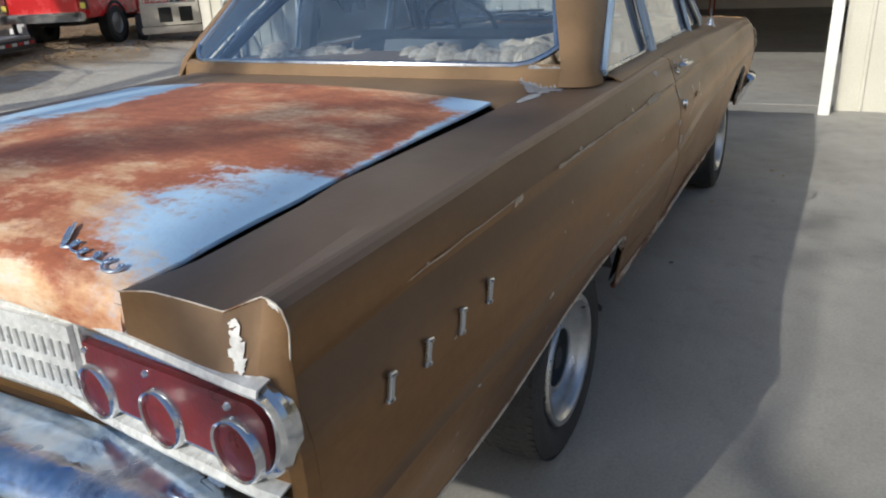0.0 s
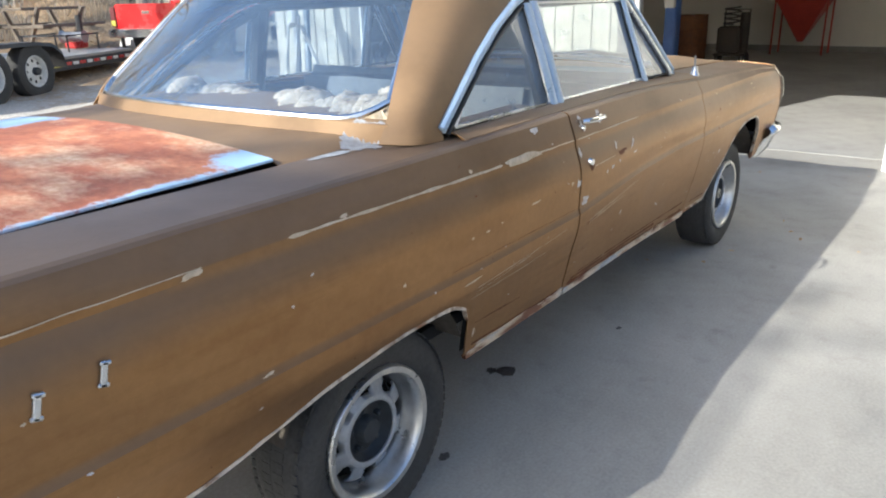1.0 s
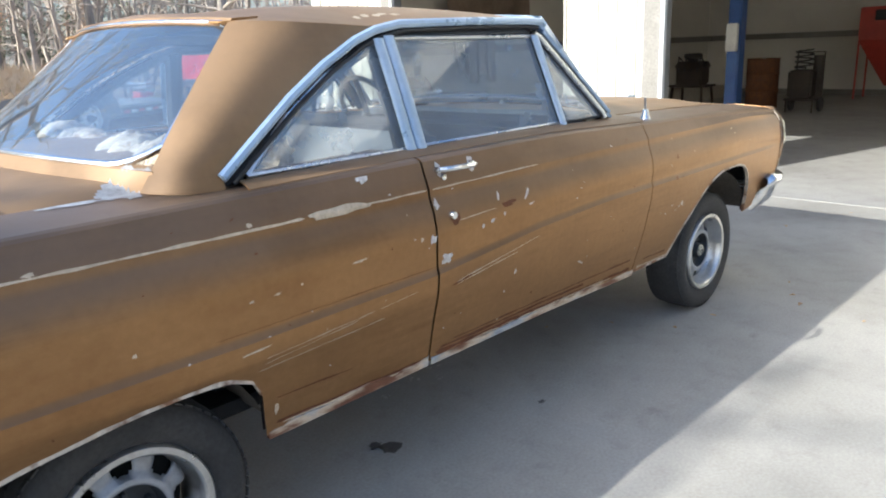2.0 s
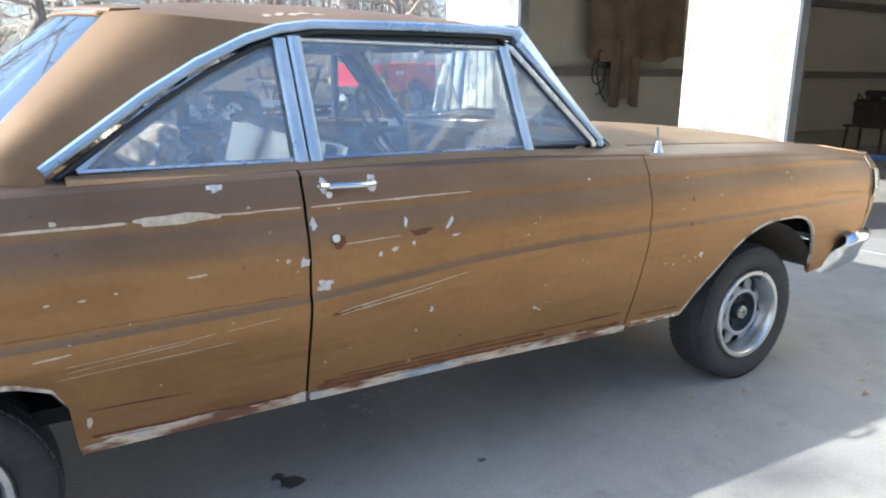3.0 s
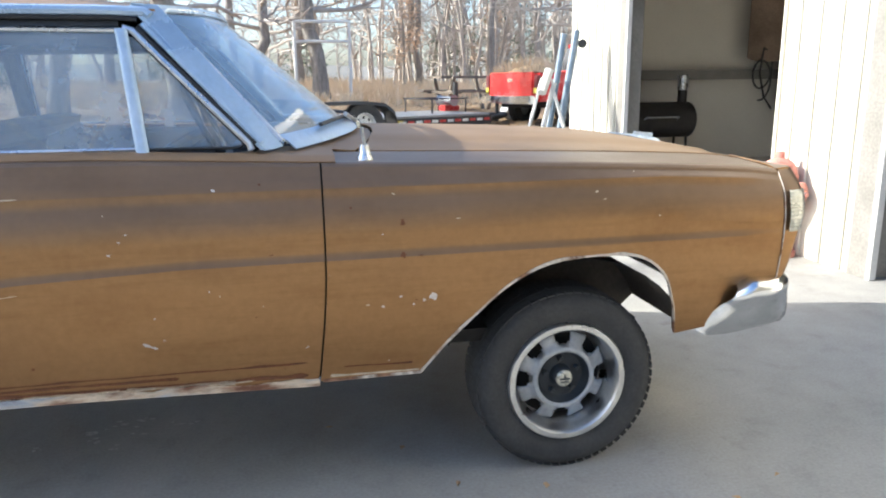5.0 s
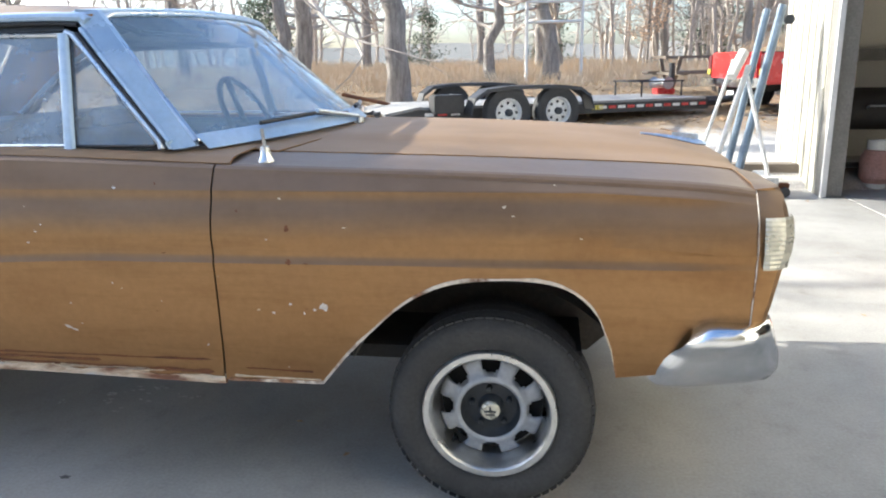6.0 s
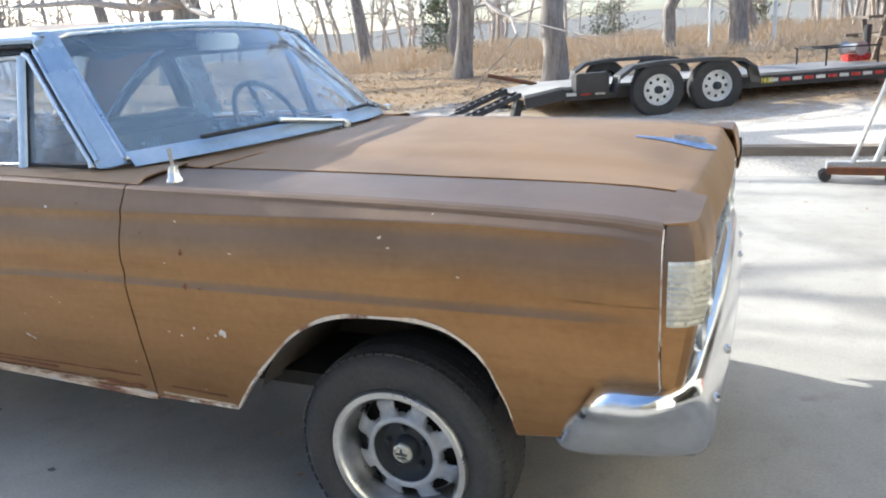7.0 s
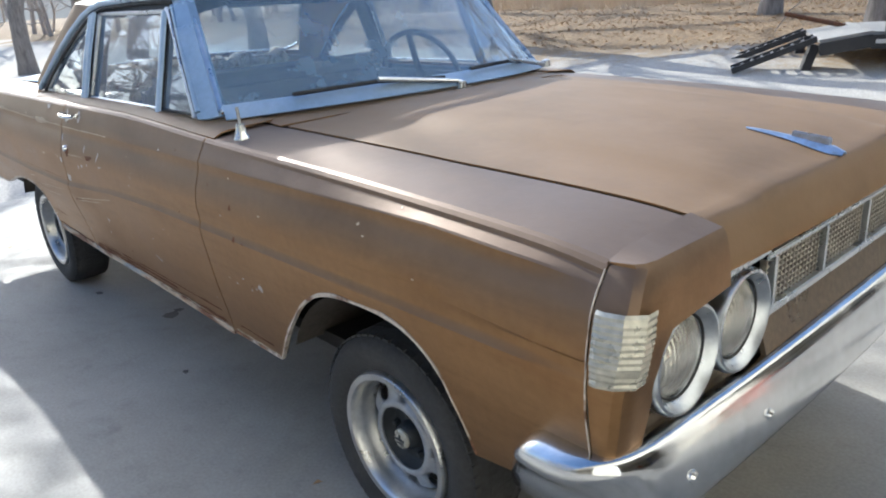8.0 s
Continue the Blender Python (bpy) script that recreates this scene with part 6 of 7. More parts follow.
lathe("jack", [(0.0, -0.35), (0.06, -0.35), (0.035, -0.3), (0.035, 0.35), (0.05, 0.36), (0.0, 0.4)], TBLACK, trailer, "", 14, Matrix.Translation((4.2, 1.0, 0.36)) @ pose(0, 0, 0, 90, 0, 0))
part("coupler_cover", boxes([((4.75, 1.2, 0.42), (0.36, 0.34, 0.32), (0, 20, 10))], 0.1, 3), WHITE, trailer, "white plastic cover on the coupler")
rack = part("cargo_rail", boxes([((2.9, 0.9, 0.71), (0.9, 0.025, 0.025)), ((2.5, 0.9, 0.58), (0.025, 0.025, 0.26)), ((3.3, 0.9, 0.58), (0.025, 0.025, 0.26)), ((2.9, 1.7, 0.71), (0.9, 0.025, 0.025)), ((2.5, 1.3, 0.71), (0.025, 0.8, 0.025)), ((2.5, 1.7, 0.58), (0.025, 0.025, 0.26)), ((3.3, 1.7, 0.58), (0.025, 0.025, 0.26))], 0.005, 1), TBLACK, trailer, "low rusty rail rack on the deck")
mower = thing("winch", "red and chrome winch bolted to a trailer deck", "winch", tuple(trailer.matrix_basis @ Vector((3.15, 1.2, 0.46))), 28)
part("winch_body", boxes([((0, 0, 0.07), (0.34, 0.2, 0.1))], 0.02), REDREF, mower)
lathe("drum", [(0.0, -0.2), (0.1, -0.2), (0.07, -0.17), (0.07, 0.17), (0.1, 0.2), (0.0, 0.2)], STEEL, mower, "", 18, Matrix.Translation((-0.05, 0, 0.2)))
tube("winch_post", [(0.15, 0, 0.15), (0.15, 0, 0.52)], 0.05, TBLACK, mower)

# ---- red pickup ----
TRED = mat("bright_red_car_paint", [(0.5, 0.012, 0.014), (0.58, 0.02, 0.02)], scale=3, rough=0.25, bump=0.0, coat=0.6, fine=0.05)
DARKGLASS = mat("dark_tinted_glass", [(0.01, 0.012, 0.015), (0.02, 0.022, 0.026)], scale=4, rough=0.08, bump=0.0)
truck = thing("pickup_truck", "bright red pickup truck with chrome bumper parked on gravel", "truck", (5.86, 9.58, ground_z(6.4, 9.9) - 0.01), 23)
truck.matrix_basis = truck.matrix_basis @ Matrix.Scale(0.75, 4)


def truck_slab(name, a, b, material, bevel=0.04, parent=truck, label=""):
    return part(name, slab(a, b, bevel), material, parent, label)


bed = truck_slab("bed", (0.05, -0.92, 0.55), (2.2, 0.92, 1.18), TRED, 0.05)
gate = truck_slab("tailgate", (-0.02, -0.78, 0.62), (0.06, 0.78, 1.2), TRED, 0.03)
part("gate_handle", boxes([((-0.025, 0, 1.02), (0.02, 0.2, 0.07))], 0.008), CHROME, gate)
for y in (-0.86, 0.86):
    tl = truck_slab("tail_lamp", (-0.01, y - 0.07, 0.72), (0.1, y + 0.07, 1.14), LENS_RED, 0.02)
    part("amber_lens", boxes([((-0.015, y, 0.8), (0.02, 0.12, 0.12))], 0.01), YELLOW, tl)
truck_slab("bed_liner", (0.1, -0.8, 0.9), (2.1, 0.8, 1.195), BLACK, 0.01)
cab = truck_slab("cab", (2.2, -0.92, 0.5), (3.9, 0.92, 1.25), TRED, 0.06)
cols = [[(2.35, y, 1.22), (2.42, y * 0.92, 1.55), (2.5, y * 0.84, 1.8), (2.7, y * 0.8, 1.86), (3.3, y * 0.8, 1.85), (3.5, y * 0.84, 1.75), (3.85, y * 0.95, 1.24)] for y in frange(-0.9, 0.9, 9)]
grid_ob("cab_glass", cols, DARKGLASS, truck, "dark tinted cab windows", flip=True)
for y in (-0.9, 0.9):
    cols = [[(2.35, y, 1.22), (3.85, y * 0.95, 1.24)], [(2.42, y * 0.92, 1.55), (3.68, y * 0.9, 1.5)], [(2.5, y * 0.84, 1.8), (3.5, y * 0.84, 1.75)]]
    grid_ob("side_glass", cols, DARKGLASS, truck, "dark tinted side window")
truck_slab("roof", (2.45, -0.76, 1.82), (3.5, 0.76, 1.9), TRED, 0.05)
truck_slab("bonnet", (3.9, -0.9, 0.5), (5.1, 0.9, 1.18), TRED, 0.1)
truck_slab("rear_bumper", (-0.22, -0.9, 0.5), (-0.02, 0.9, 0.68), CHROME, 0.03)
truck_slab("chassis", (0.2, -0.6, 0.4), (4.9, 0.6, 0.55), BLACK, 0.02)
for x in (1.15, 4.35):
    for y, s in ((-0.82, 1), (0.82, -1)):
        w = new("wheel")
        w.parent = truck
        w.matrix_basis = pose(x, y, 0.38, 0, 0, 0 if s > 0 else 180)
        lathe("tyre", [(0.22, -0.1), (0.27, -0.125), (0.35, -0.125), (0.38, -0.09), (0.385, 0.0), (0.38, 0.1), (0.22, 0.1)], RUBBER, w, "", 32)
        lathe("rim", [(0.225, -0.1), (0.21, -0.11), (0.2, -0.06), (0.1, -0.09), (0.0, -0.09)], STEEL, w, "", 28)
        lathe("wheel_arch", [(0.39, -0.115), (0.46, -0.112), (0.46, 0.1)], BLACK, w, "", 28, Matrix.Translation((0, 0, 0.02)))
for k in range(2):
    part("side_mark", boxes([((0.45 + 0.16 * k, -0.925, 1.0), (0.1, 0.006, 0.09))]), WHITE, bed, "pale side mark of plain bars")

# ---- beige utility trailer with a mesh gate ----
BEIGE = mat("beige_painted_steel", [(0.42, 0.38, 0.31), (0.54, 0.5, 0.42)], scale=5, rough=0.6)
ut = thing("utility_trailer", "beige steel utility trailer with raised wire mesh gate", "trailer", (7.45, 8.6, ground_z(7.45, 8.6) + 0.01), 45)
ut.matrix_basis = ut.matrix_basis @ Matrix.Scale(0.7, 4)
part("box", boxes([((0.5, 0, 0.62), (1.0, 1.35, 0.5))], 0.02), BEIGE, ut)
for y in (-0.35, 0.12):
    part("dark_panel", boxes([((-0.005, y, 0.62), (0.02, 0.3, 0.34))], 0.01), BLACK, ut)
part("bumper", boxes([((-0.04, 0, 0.28), (0.1, 1.4, 0.16))], 0.02), BEIGE, ut)
gate2 = part("gate_frame", boxes([((0.05, 0, 1.6), (0.05, 1.3, 0.05)), ((0.05, -0.63, 1.24), (0.06, 0.06, 0.75)), ((0.05, 0.63, 1.24), (0.06, 0.06, 0.75))], 0.005, 1), BEIGE, ut)
for k in range(9):
    part("mesh_wire", boxes([((0.05, -0.56 + 0.14 * k, 1.25), (0.012, 0.012, 0.7))]), WHITE, gate2, smooth=False)
for k in range(6):
    part("mesh_wire", boxes([((0.05, 0, 0.95 + 0.12 * k), (0.012, 1.25, 0.012))]), WHITE, gate2, smooth=False)
for y in (-0.75, 0.75):
    lathe("wheel", [(0.0, -0.09), (0.18, -0.09), (0.3, -0.1), (0.33, 0.0), (0.3, 0.1), (0.0, 0.09)], RUBBER, ut, "", 24, Matrix.Translation((0.55, y, 0.32)))

# ---- white pole frame and brush mound in the field ----
pole = thing("pole_frame", "white-painted pipe frame standing in dry grass", "frame", (2.3, 18.3, ground_z(2.3, 18.3)), 0)
for x in (0.0, 1.5):
    tube("post", [(x, 0, -0.2), (x, 0, 2.1)], 0.045, WHITE, pole)
for z in (1.55, 2.08):
    tube("cross_bar", [(0, 0, z), (1.5, 0, z)], 0.04, WHITE, pole)
bench = thing("picnic_bench", "weathered grey wooden picnic bench on the leaves", "bench", (5.9, 13.2, ground_z(5.9, 13.2)), 20)
part("top_plank", boxes([((0, 0, 0.72), (1.6, 0.6, 0.05))], 0.01), TIMBER, bench)
for y in (-0.6, 0.6):
    part("seat_plank", boxes([((0, y, 0.42), (1.6, 0.25, 0.05))], 0.01), TIMBER, bench)
for x in (-0.55, 0.55):
    part("leg", boxes([((x, -0.25, 0.36), (0.08, 0.06, 0.85), (25, 0, 0)), ((x, 0.25, 0.36), (0.08, 0.06, 0.85), (-25, 0, 0)), ((x, 0, 0.4), (0.08, 1.3, 0.06))], 0.005, 1), TIMBER, bench)

# ---- inside the workshop ----
SOOT = mat("sooty_black_steel", [(0.012, 0.011, 0.01), (0.04, 0.035, 0.03)], scale=6, rough=0.6, metal=0.3, bump=0.2)
BLUEPAINT = mat("worn_blue_enamel", [(0.03, 0.08, 0.26), (0.05, 0.12, 0.34)], scale=4, rough=0.45, bump=0.05)
REDPAINT = mat("worn_red_enamel", [(0.32, 0.03, 0.02), (0.45, 0.05, 0.03)], scale=4, rough=0.45, bump=0.05)
TARP = mat("brown_canvas", [(0.13, 0.09, 0.06), (0.24, 0.175, 0.125)], scale=3, rough=0.9, bump=0.3)
DIRTY = mat("oily_dark_iron", [(0.03, 0.026, 0.022), (0.08, 0.06, 0.045)], scale=5, rough=0.7, metal=0.4, bump=0.3)


def smoker_grill(x, y):
    g = thing("smoker_grill", "black barrel smoker grill with silver-capped chimney", "grill", (x, y, 0.004))
    up = Matrix.Translation((0, 0, 0.76)) @ pose(0, 0, 0, 0, 0, 90)
    lathe("barrel", [(0.0, -0.46), (0.19, -0.46), (0.205, -0.44), (0.205, 0.44), (0.19, 0.46), (0.0, 0.46)], SOOT, g, "", 28, up)
    tube("lid_handle", [(-0.2, -0.2, 0.78), (-0.2, -0.25, 0.8), (0.2, -0.25, 0.8), (0.2, -0.2, 0.78)], 0.01, STEEL, g)
    tube("chimney", [(0.36, 0, 0.9), (0.36, 0, 1.12)], 0.055, SOOT, g)
    tube("chimney_cap", [(0.36, 0, 1.1), (0.36, 0, 1.27)], 0.062, TRIM, g, "silver chimney cap", 14)
    for px, py in ((-0.36, -0.13), (0.36, -0.13), (-0.36, 0.13), (0.36, 0.13)):
        tube("leg", [(px, py * 1.4, 0), (px, py, 0.62)], 0.016, SOOT, g)
    part("shelf", boxes([((0, 0, 0.2), (0.76, 0.3, 0.02))], 0.004), SOOT, g)


smoker_grill(6.25, 5.15)


DULLRED = mat("faded_red_enamel", [(0.4, 0.2, 0.16), (0.5, 0.3, 0.25)], scale=5, rough=0.6, bump=0.05)


def gas_bottle(x, y):
    b = thing("gas_bottle", "white steel gas bottle with dull red base", "gas bottle", (x, y, 0.004))
    lathe("bottle", [(0.0, 0.05), (0.11, 0.055), (0.15, 0.11), (0.152, 0.3), (0.12, 0.37), (0.04, 0.4), (0.0, 0.4)], DULLRED, b, "", 24, pose(0, 0, 0, 90, 0, 0))
    lathe("collar", [(0.1, 0.38), (0.102, 0.47), (0.094, 0.47), (0.092, 0.38)], WHITE, b, "white guard collar", 20, pose(0, 0, 0, 90, 0, 0))
    lathe("foot_ring", [(0.1, 0.0), (0.102, 0.06), (0.094, 0.06), (0.092, 0.0)], WHITE, b, "", 20, pose(0, 0, 0, 90, 0, 0))
    part("valve", boxes([((0, 0, 0.43), (0.03, 0.05, 0.06))], 0.006), TRIM, b)


gas_bottle(6.2, 4.95)
# brown canvas and a hose hanging on the side wall
cols = []
for u in frange(0, 1, 15):
    cols.append([(8.2 + 0.62 * u, 5.62 + 0.035 * math.sin(u * 19) * (0.4 + v), 1.75 - (0.93 + 0.07 * math.sin(u * 9)) * v) for v in frange(0, 1, 9)])
canvas = thing("hanging_canvas", "brown canvas sheet hanging on the inside wall", "canvas")
grid_ob("sheet", cols, TARP, canvas, thick=0.006)
part("peg", boxes([((8.51, 5.64, 1.755), (0.7, 0.06, 0.03))], 0.008), BRONZE, canvas)
# wide brown sheet over a vague dark brown area of the wall
cols = []
for u in frange(0, 1, 25):
    cols.append([(7.72 + 1.95 * u, 5.6 + 0.04 * math.sin(u * 23) * (0.3 + v), 2.62 - (1.14 + 0.05 * math.sin(u * 11)) * v) for v in frange(0, 1, 9)])
tarp = thing("brown_wall_sheet", "wide brown sheet across the inside wall", "tarp")
grid_ob("sheet", cols, TARP, tarp, thick=0.006)
part("rail", boxes([((8.7, 5.63, 2.63), (2.0, 0.05, 0.04))], 0.008), BRONZE, tarp)
hose = thing("air_hose", "thin dark hose looped on the inside wall", "hose")
tube("hose_loop", [(7.95 + 0.13 * math.sin(k * 0.42), 5.6, 1.6 - 0.42 * (1 - math.cos(k * 0.42)) / 2 - 0.01 * k) for k in range(24)], 0.012, GASKET, hose)
tube("hose_tail", [(7.95, 5.6, 1.6), (7.93, 5.62, 1.3), (8.0, 5.6, 1.0), (8.12, 5.6, 0.85)], 0.012, GASKET, hose)


def lift_post(x, y):
    l = thing("car_lift_post", "blue steel car lift post with pale motor box", "car lift", (x, y, 0.004))
    part("column", boxes([((0, 0, 1.6), (0.24, 0.2, 3.2))], 0.02), BLUEPAINT, l)
    part("base_plate", boxes([((0, 0, 0.012), (0.5, 0.45, 0.024))], 0.004), BLUEPAINT, l)
    part("motor_box", boxes([((-0.16, 0, 1.3), (0.1, 0.17, 0.42))], 0.015), WHITE, l, "pale control box")
    for s in (-1, 1):
        part("lift_arm", boxes([((-0.1, s * 0.42, 0.12), (0.12, 0.75, 0.09), (0, 0, s * 25))], 0.01), BLUEPAINT, l)


lift_post(11.2, 2.67)


def blast_cabinet(x, y):
    c = thing("blasting_cabinet", "red steel blasting cabinet with pointed hopper on legs", "cabinet", (x, y, 0.004))
    part("cabinet_body", boxes([((0, 0, 1.45), (0.7, 1.05, 0.62))], 0.02), REDPAINT, c)
    vs = [(-0.35, -0.52, 1.14), (0.35, -0.52, 1.14), (0.35, 0.52, 1.14), (-0.35, 0.52, 1.14), (-0.05, -0.05, 0.25), (0.05, -0.05, 0.25), (0.05, 0.05, 0.25), (-0.05, 0.05, 0.25)]
    mesh_ob("hopper", vs, [(0, 1, 5, 4), (1, 2, 6, 5), (2, 3, 7, 6), (3, 0, 4, 7), (4, 5, 6, 7), (0, 3, 2, 1)], REDPAINT, c, smooth=False)
    for px in (-0.33, 0.33):
        for py in (-0.5, 0.5):
            tube("leg", [(px, py, 0), (px, py, 1.15)], 0.02, REDPAINT, c)
    part("view_window", boxes([((-0.36, 0, 1.6), (0.02, 0.5, 0.2))], 0.01), DARKTRIM, c)


blast_cabinet(16.2, 1.72)


def welding_cart(x, y):
    w = thing("welding_cart", "dark iron cart loaded with a cylinder and tools", "cart", (x, y, 0.004))
    part("tray", boxes([((0, 0, 0.22), (0.5, 0.5, 0.04))], 0.008), DIRTY, w)
    part("machine", boxes([((0, 0.02, 0.48), (0.42, 0.4, 0.46))], 0.03), DIRTY, w)
    tube("cylinder", [(0.12, -0.17, 0.24), (0.12, -0.17, 0.95)], 0.09, DIRTY, w, "", 14)
    tube("handle", [(0.2, -0.22, 0.2), (0.22, -0.22, 1.0), (0.22, 0.22, 1.0), (0.2, 0.22, 0.2)], 0.016, DIRTY, w)
    for py in (-0.24, 0.24):
        lathe("cart_wheel", [(0.0, -0.03), (0.11, -0.03), (0.13, 0.0), (0.11, 0.03), (0.0, 0.03)], RUBBER, w, "", 18, Matrix.Translation((0.12, py, 0.13)))
        tube("front_leg", [(-0.2, py * 0.9, 0), (-0.2, py * 0.9, 0.22)], 0.015, DIRTY, w)
    tube("cable", [(-0.1 + 0.14 * math.cos(k * 0.6), 0.14 * math.sin(k * 0.6), 0.74 + 0.008 * k) for k in range(40)], 0.014, RUBBER, w)


welding_cart(13.0, 2.2)


def drum(x, y, label, m):
    d = thing("steel_drum", label, "drum", (x, y, 0.004))
    lathe("shell", [(0.0, 0.0), (0.28, 0.0), (0.29, 0.02), (0.28, 0.05), (0.28, 0.3), (0.292, 0.32), (0.28, 0.34), (0.28, 0.6), (0.292, 0.62), (0.28, 0.64), (0.28, 0.88), (0.29, 0.9), (0.27, 0.89), (0.0, 0.88)], m, d, "", 28, pose(0, 0, 0, 90, 0, 0))
    lathe("bung", [(0.0, 0.91), (0.03, 0.91), (0.034, 0.88)], STEEL, d, "", 12, Matrix.Translation((0.14, 0.05, 0)) @ pose(0, 0, 0, 90, 0, 0))


drum(13.5, 3.12, "rusty brown steel drum on the workshop floor", RUSTY)
# a heap of dark engine parts on a low stand
stand = thing("parts_stand", "low iron stand with a dark greasy engine on it", "stand", (13.0, 4.25, 0.004))
for px in (-0.25, 0.25):
    for py in (-0.32, 0.32):
        tube("leg", [(px, py, 0), (px * 0.8, py * 0.9, 0.42)], 0.025, DIRTY, stand)
part("stand_top", boxes([((0, 0, 0.43), (0.5, 0.72, 0.04))], 0.008), DIRTY, stand)
eng = thing("engine_block", "greasy dark engine block with manifold and hoses", "engine", (13.0, 4.25, 0.454))
part("block", boxes([((0, 0, 0.16), (0.36, 0.52, 0.32))], 0.03), DIRTY, eng)
for s in (-1, 1):
    part("cylinder_head", boxes([((s * 0.16, 0, 0.36), (0.15, 0.5, 0.1), (0, s * 35, 0))], 0.02), DIRTY, eng)
lathe("air_cleaner", [(0.0, 0.58), (0.15, 0.58), (0.17, 0.56), (0.17, 0.5), (0.1, 0.47), (0.08, 0.4)], SOOT, eng, "", 20, pose(0, 0, 0, 90, 0, 0))
for k in range(4):
    tube("hose", [(0.05, -0.2 + 0.13 * k, 0.38), (-0.12, -0.22 + 0.15 * k, 0.52), (-0.26, -0.2 + 0.12 * k, 0.25)], 0.014, GASKET, eng)

# ---- trees ----
BARK = mat("grey_oak_bark", [(0.16, 0.14, 0.12), (0.27, 0.24, 0.21), (0.36, 0.325, 0.29)], scale=5, rough=0.95, bump=0.8, bscale=22, stretch=(3, 3, 0.5), at="object")
TWIG = mat("grey_brown_twigs", [(0.33, 0.285, 0.24), (0.52, 0.455, 0.39)], scale=6, rough=0.95, bump=0.0)


def grow(rng, base, way, length, radius, depth, paths, twigs, spread=0.7):
    """A crooked limb that tapers and carries side branches along its length; thin ends go to twigs."""
    n = 5 if depth > 1 else 3
    pts, p, d = [], Vector(base), Vector(way).normalized()
    for k in range(n + 1):
        pts.append((*p, radius * (1 - 0.62 * k / n)))
        d = (d + Vector((rng.uniform(-1, 1), rng.uniform(-1, 1), rng.uniform(-0.7, 0.85))) * 0.34).normalized()
        p = p + d * length / n
    (paths if radius > 0.03 else twigs).append(pts)
    if depth == 0:
        return
    for k in range(rng.choice((3, 4, 4) if depth > 1 else (3, 4))):
        i = rng.randint(2 if depth > 1 else 1, n)
        q = Vector(pts[i][:3])
        along = (Vector(pts[i][:3]) - Vector(pts[i - 1][:3])).normalized()
        side = Vector((rng.uniform(-1, 1), rng.uniform(-1, 1), rng.uniform(-0.35, 0.7))).normalized()
        grow(rng, q, along * (1 - spread * 0.55) + side * spread, length * rng.uniform(0.45, 0.75), pts[i][3] * rng.uniform(0.5, 0.72), depth - 1, paths, twigs, spread)


def make_tree(x, y, r, h, seed, lean=(0.0, 0.0), depth=5, label="tall bare oak tree with furrowed grey bark"):
    rng = random.Random(seed)
    z = ground_z(x, y)
    t = thing("tree", label, "tree", (x, y, z), 0, "bare trees by the yard")
    bends = [(rng.uniform(-0.14, 0.14), rng.uniform(-0.14, 0.14)) for k in range(9)]

    def axis(u):
        """The trunk's wandering middle line, u from the root to the fork."""
        k = min(7, int(u * 8))
        f = u * 8 - k
        sway = [(bends[k][i] * (1 - f) + bends[k + 1][i] * f) * min(1.0, u * 4) for i in (0, 1)]
        return lean[0] * u + sway[0], lean[1] * u + sway[1], h * u

    trunk = [[(0, 0, -0.2, r * 1.5), (*axis(0.05), r * 1.16)] + [(*axis(k / 8), r * (1.06 - 0.36 * k / 8)) for k in range(1, 9)]]
    paths, twigs = [], []
    top = Vector(axis(1.0))
    for k in range(4):
        a = 2 * math.pi * (k + rng.random() * 0.7) / 4
        grow(rng, top, (math.cos(a), math.sin(a), rng.uniform(0.5, 1.3)), h * rng.uniform(0.45, 0.7), r * rng.uniform(0.4, 0.6), depth - 1, paths, twigs)
    for k in range(7):
        a = 2 * math.pi * (k + rng.random()) / 7
        u = rng.uniform(0.3, 0.95)
        grow(rng, axis(u), (math.cos(a), math.sin(a), rng.uniform(-0.25, 0.45)), h * rng.uniform(0.4, 0.62), r * rng.uniform(0.26, 0.4), max(1, depth - 1), paths, twigs)
    mesh_ob("trunk", *tube_data(trunk, 14), BARK, t)
    vs, fs = tube_data(paths, 6)
    v2, f2 = tube_data(twigs, 3, False)
    o = len(vs)
    mesh_ob("crown", vs + v2, fs + [tuple(i + o for i in f) for f in f2], TWIG, t, "bare spreading branches and twigs")
    return t


TREES = [(0.22, 10.9, 0.26, 4.4, 1), (-4.61, 18.08, 0.25, 5.5, 2), (-8.03, 18.65, 0.23, 5.5, 3), (-5.9, 8.6, 0.32, 5.0, 4), (-12.9, 15.0, 0.24, 5.5, 5), (7.2, 26.9, 0.17, 6.5, 6), (3.0, 18.6, 0.27, 5.0, 7),
         (1.2, 18.9, 0.2, 4.2, 8), (-11.6, 6.9, 0.26, 5.5, 9), (-9.9, 3.5, 0.24, 5.0, 10), (-11.0, -0.2, 0.22, 5.0, 11), (-17.2, 3.3, 0.25, 6.0, 12), (3.2, 23.0, 0.22, 4.2, 13), (12.4, 20.3, 0.2, 6.5, 14), (-17.5, 12.5, 0.27, 6.0, 15),
         (-18.3, 18.0, 0.26, 6.0, 16), (-2.3, 12.6, 0.22, 5.6, 17), (-4.3, 26.4, 0.25, 6.0, 18), (-0.2, 31.3, 0.24, 6.5, 19), (6.8, 27.3, 0.22, 7.0, 20), (2.5, 27.7, 0.26, 6.0, 21), (-12.5, -3.6, 0.24, 5.0, 22), (-15.0, -7.0, 0.28, 5.5, 23), (9.5, 24.0, 0.17, 7.0, 24)]
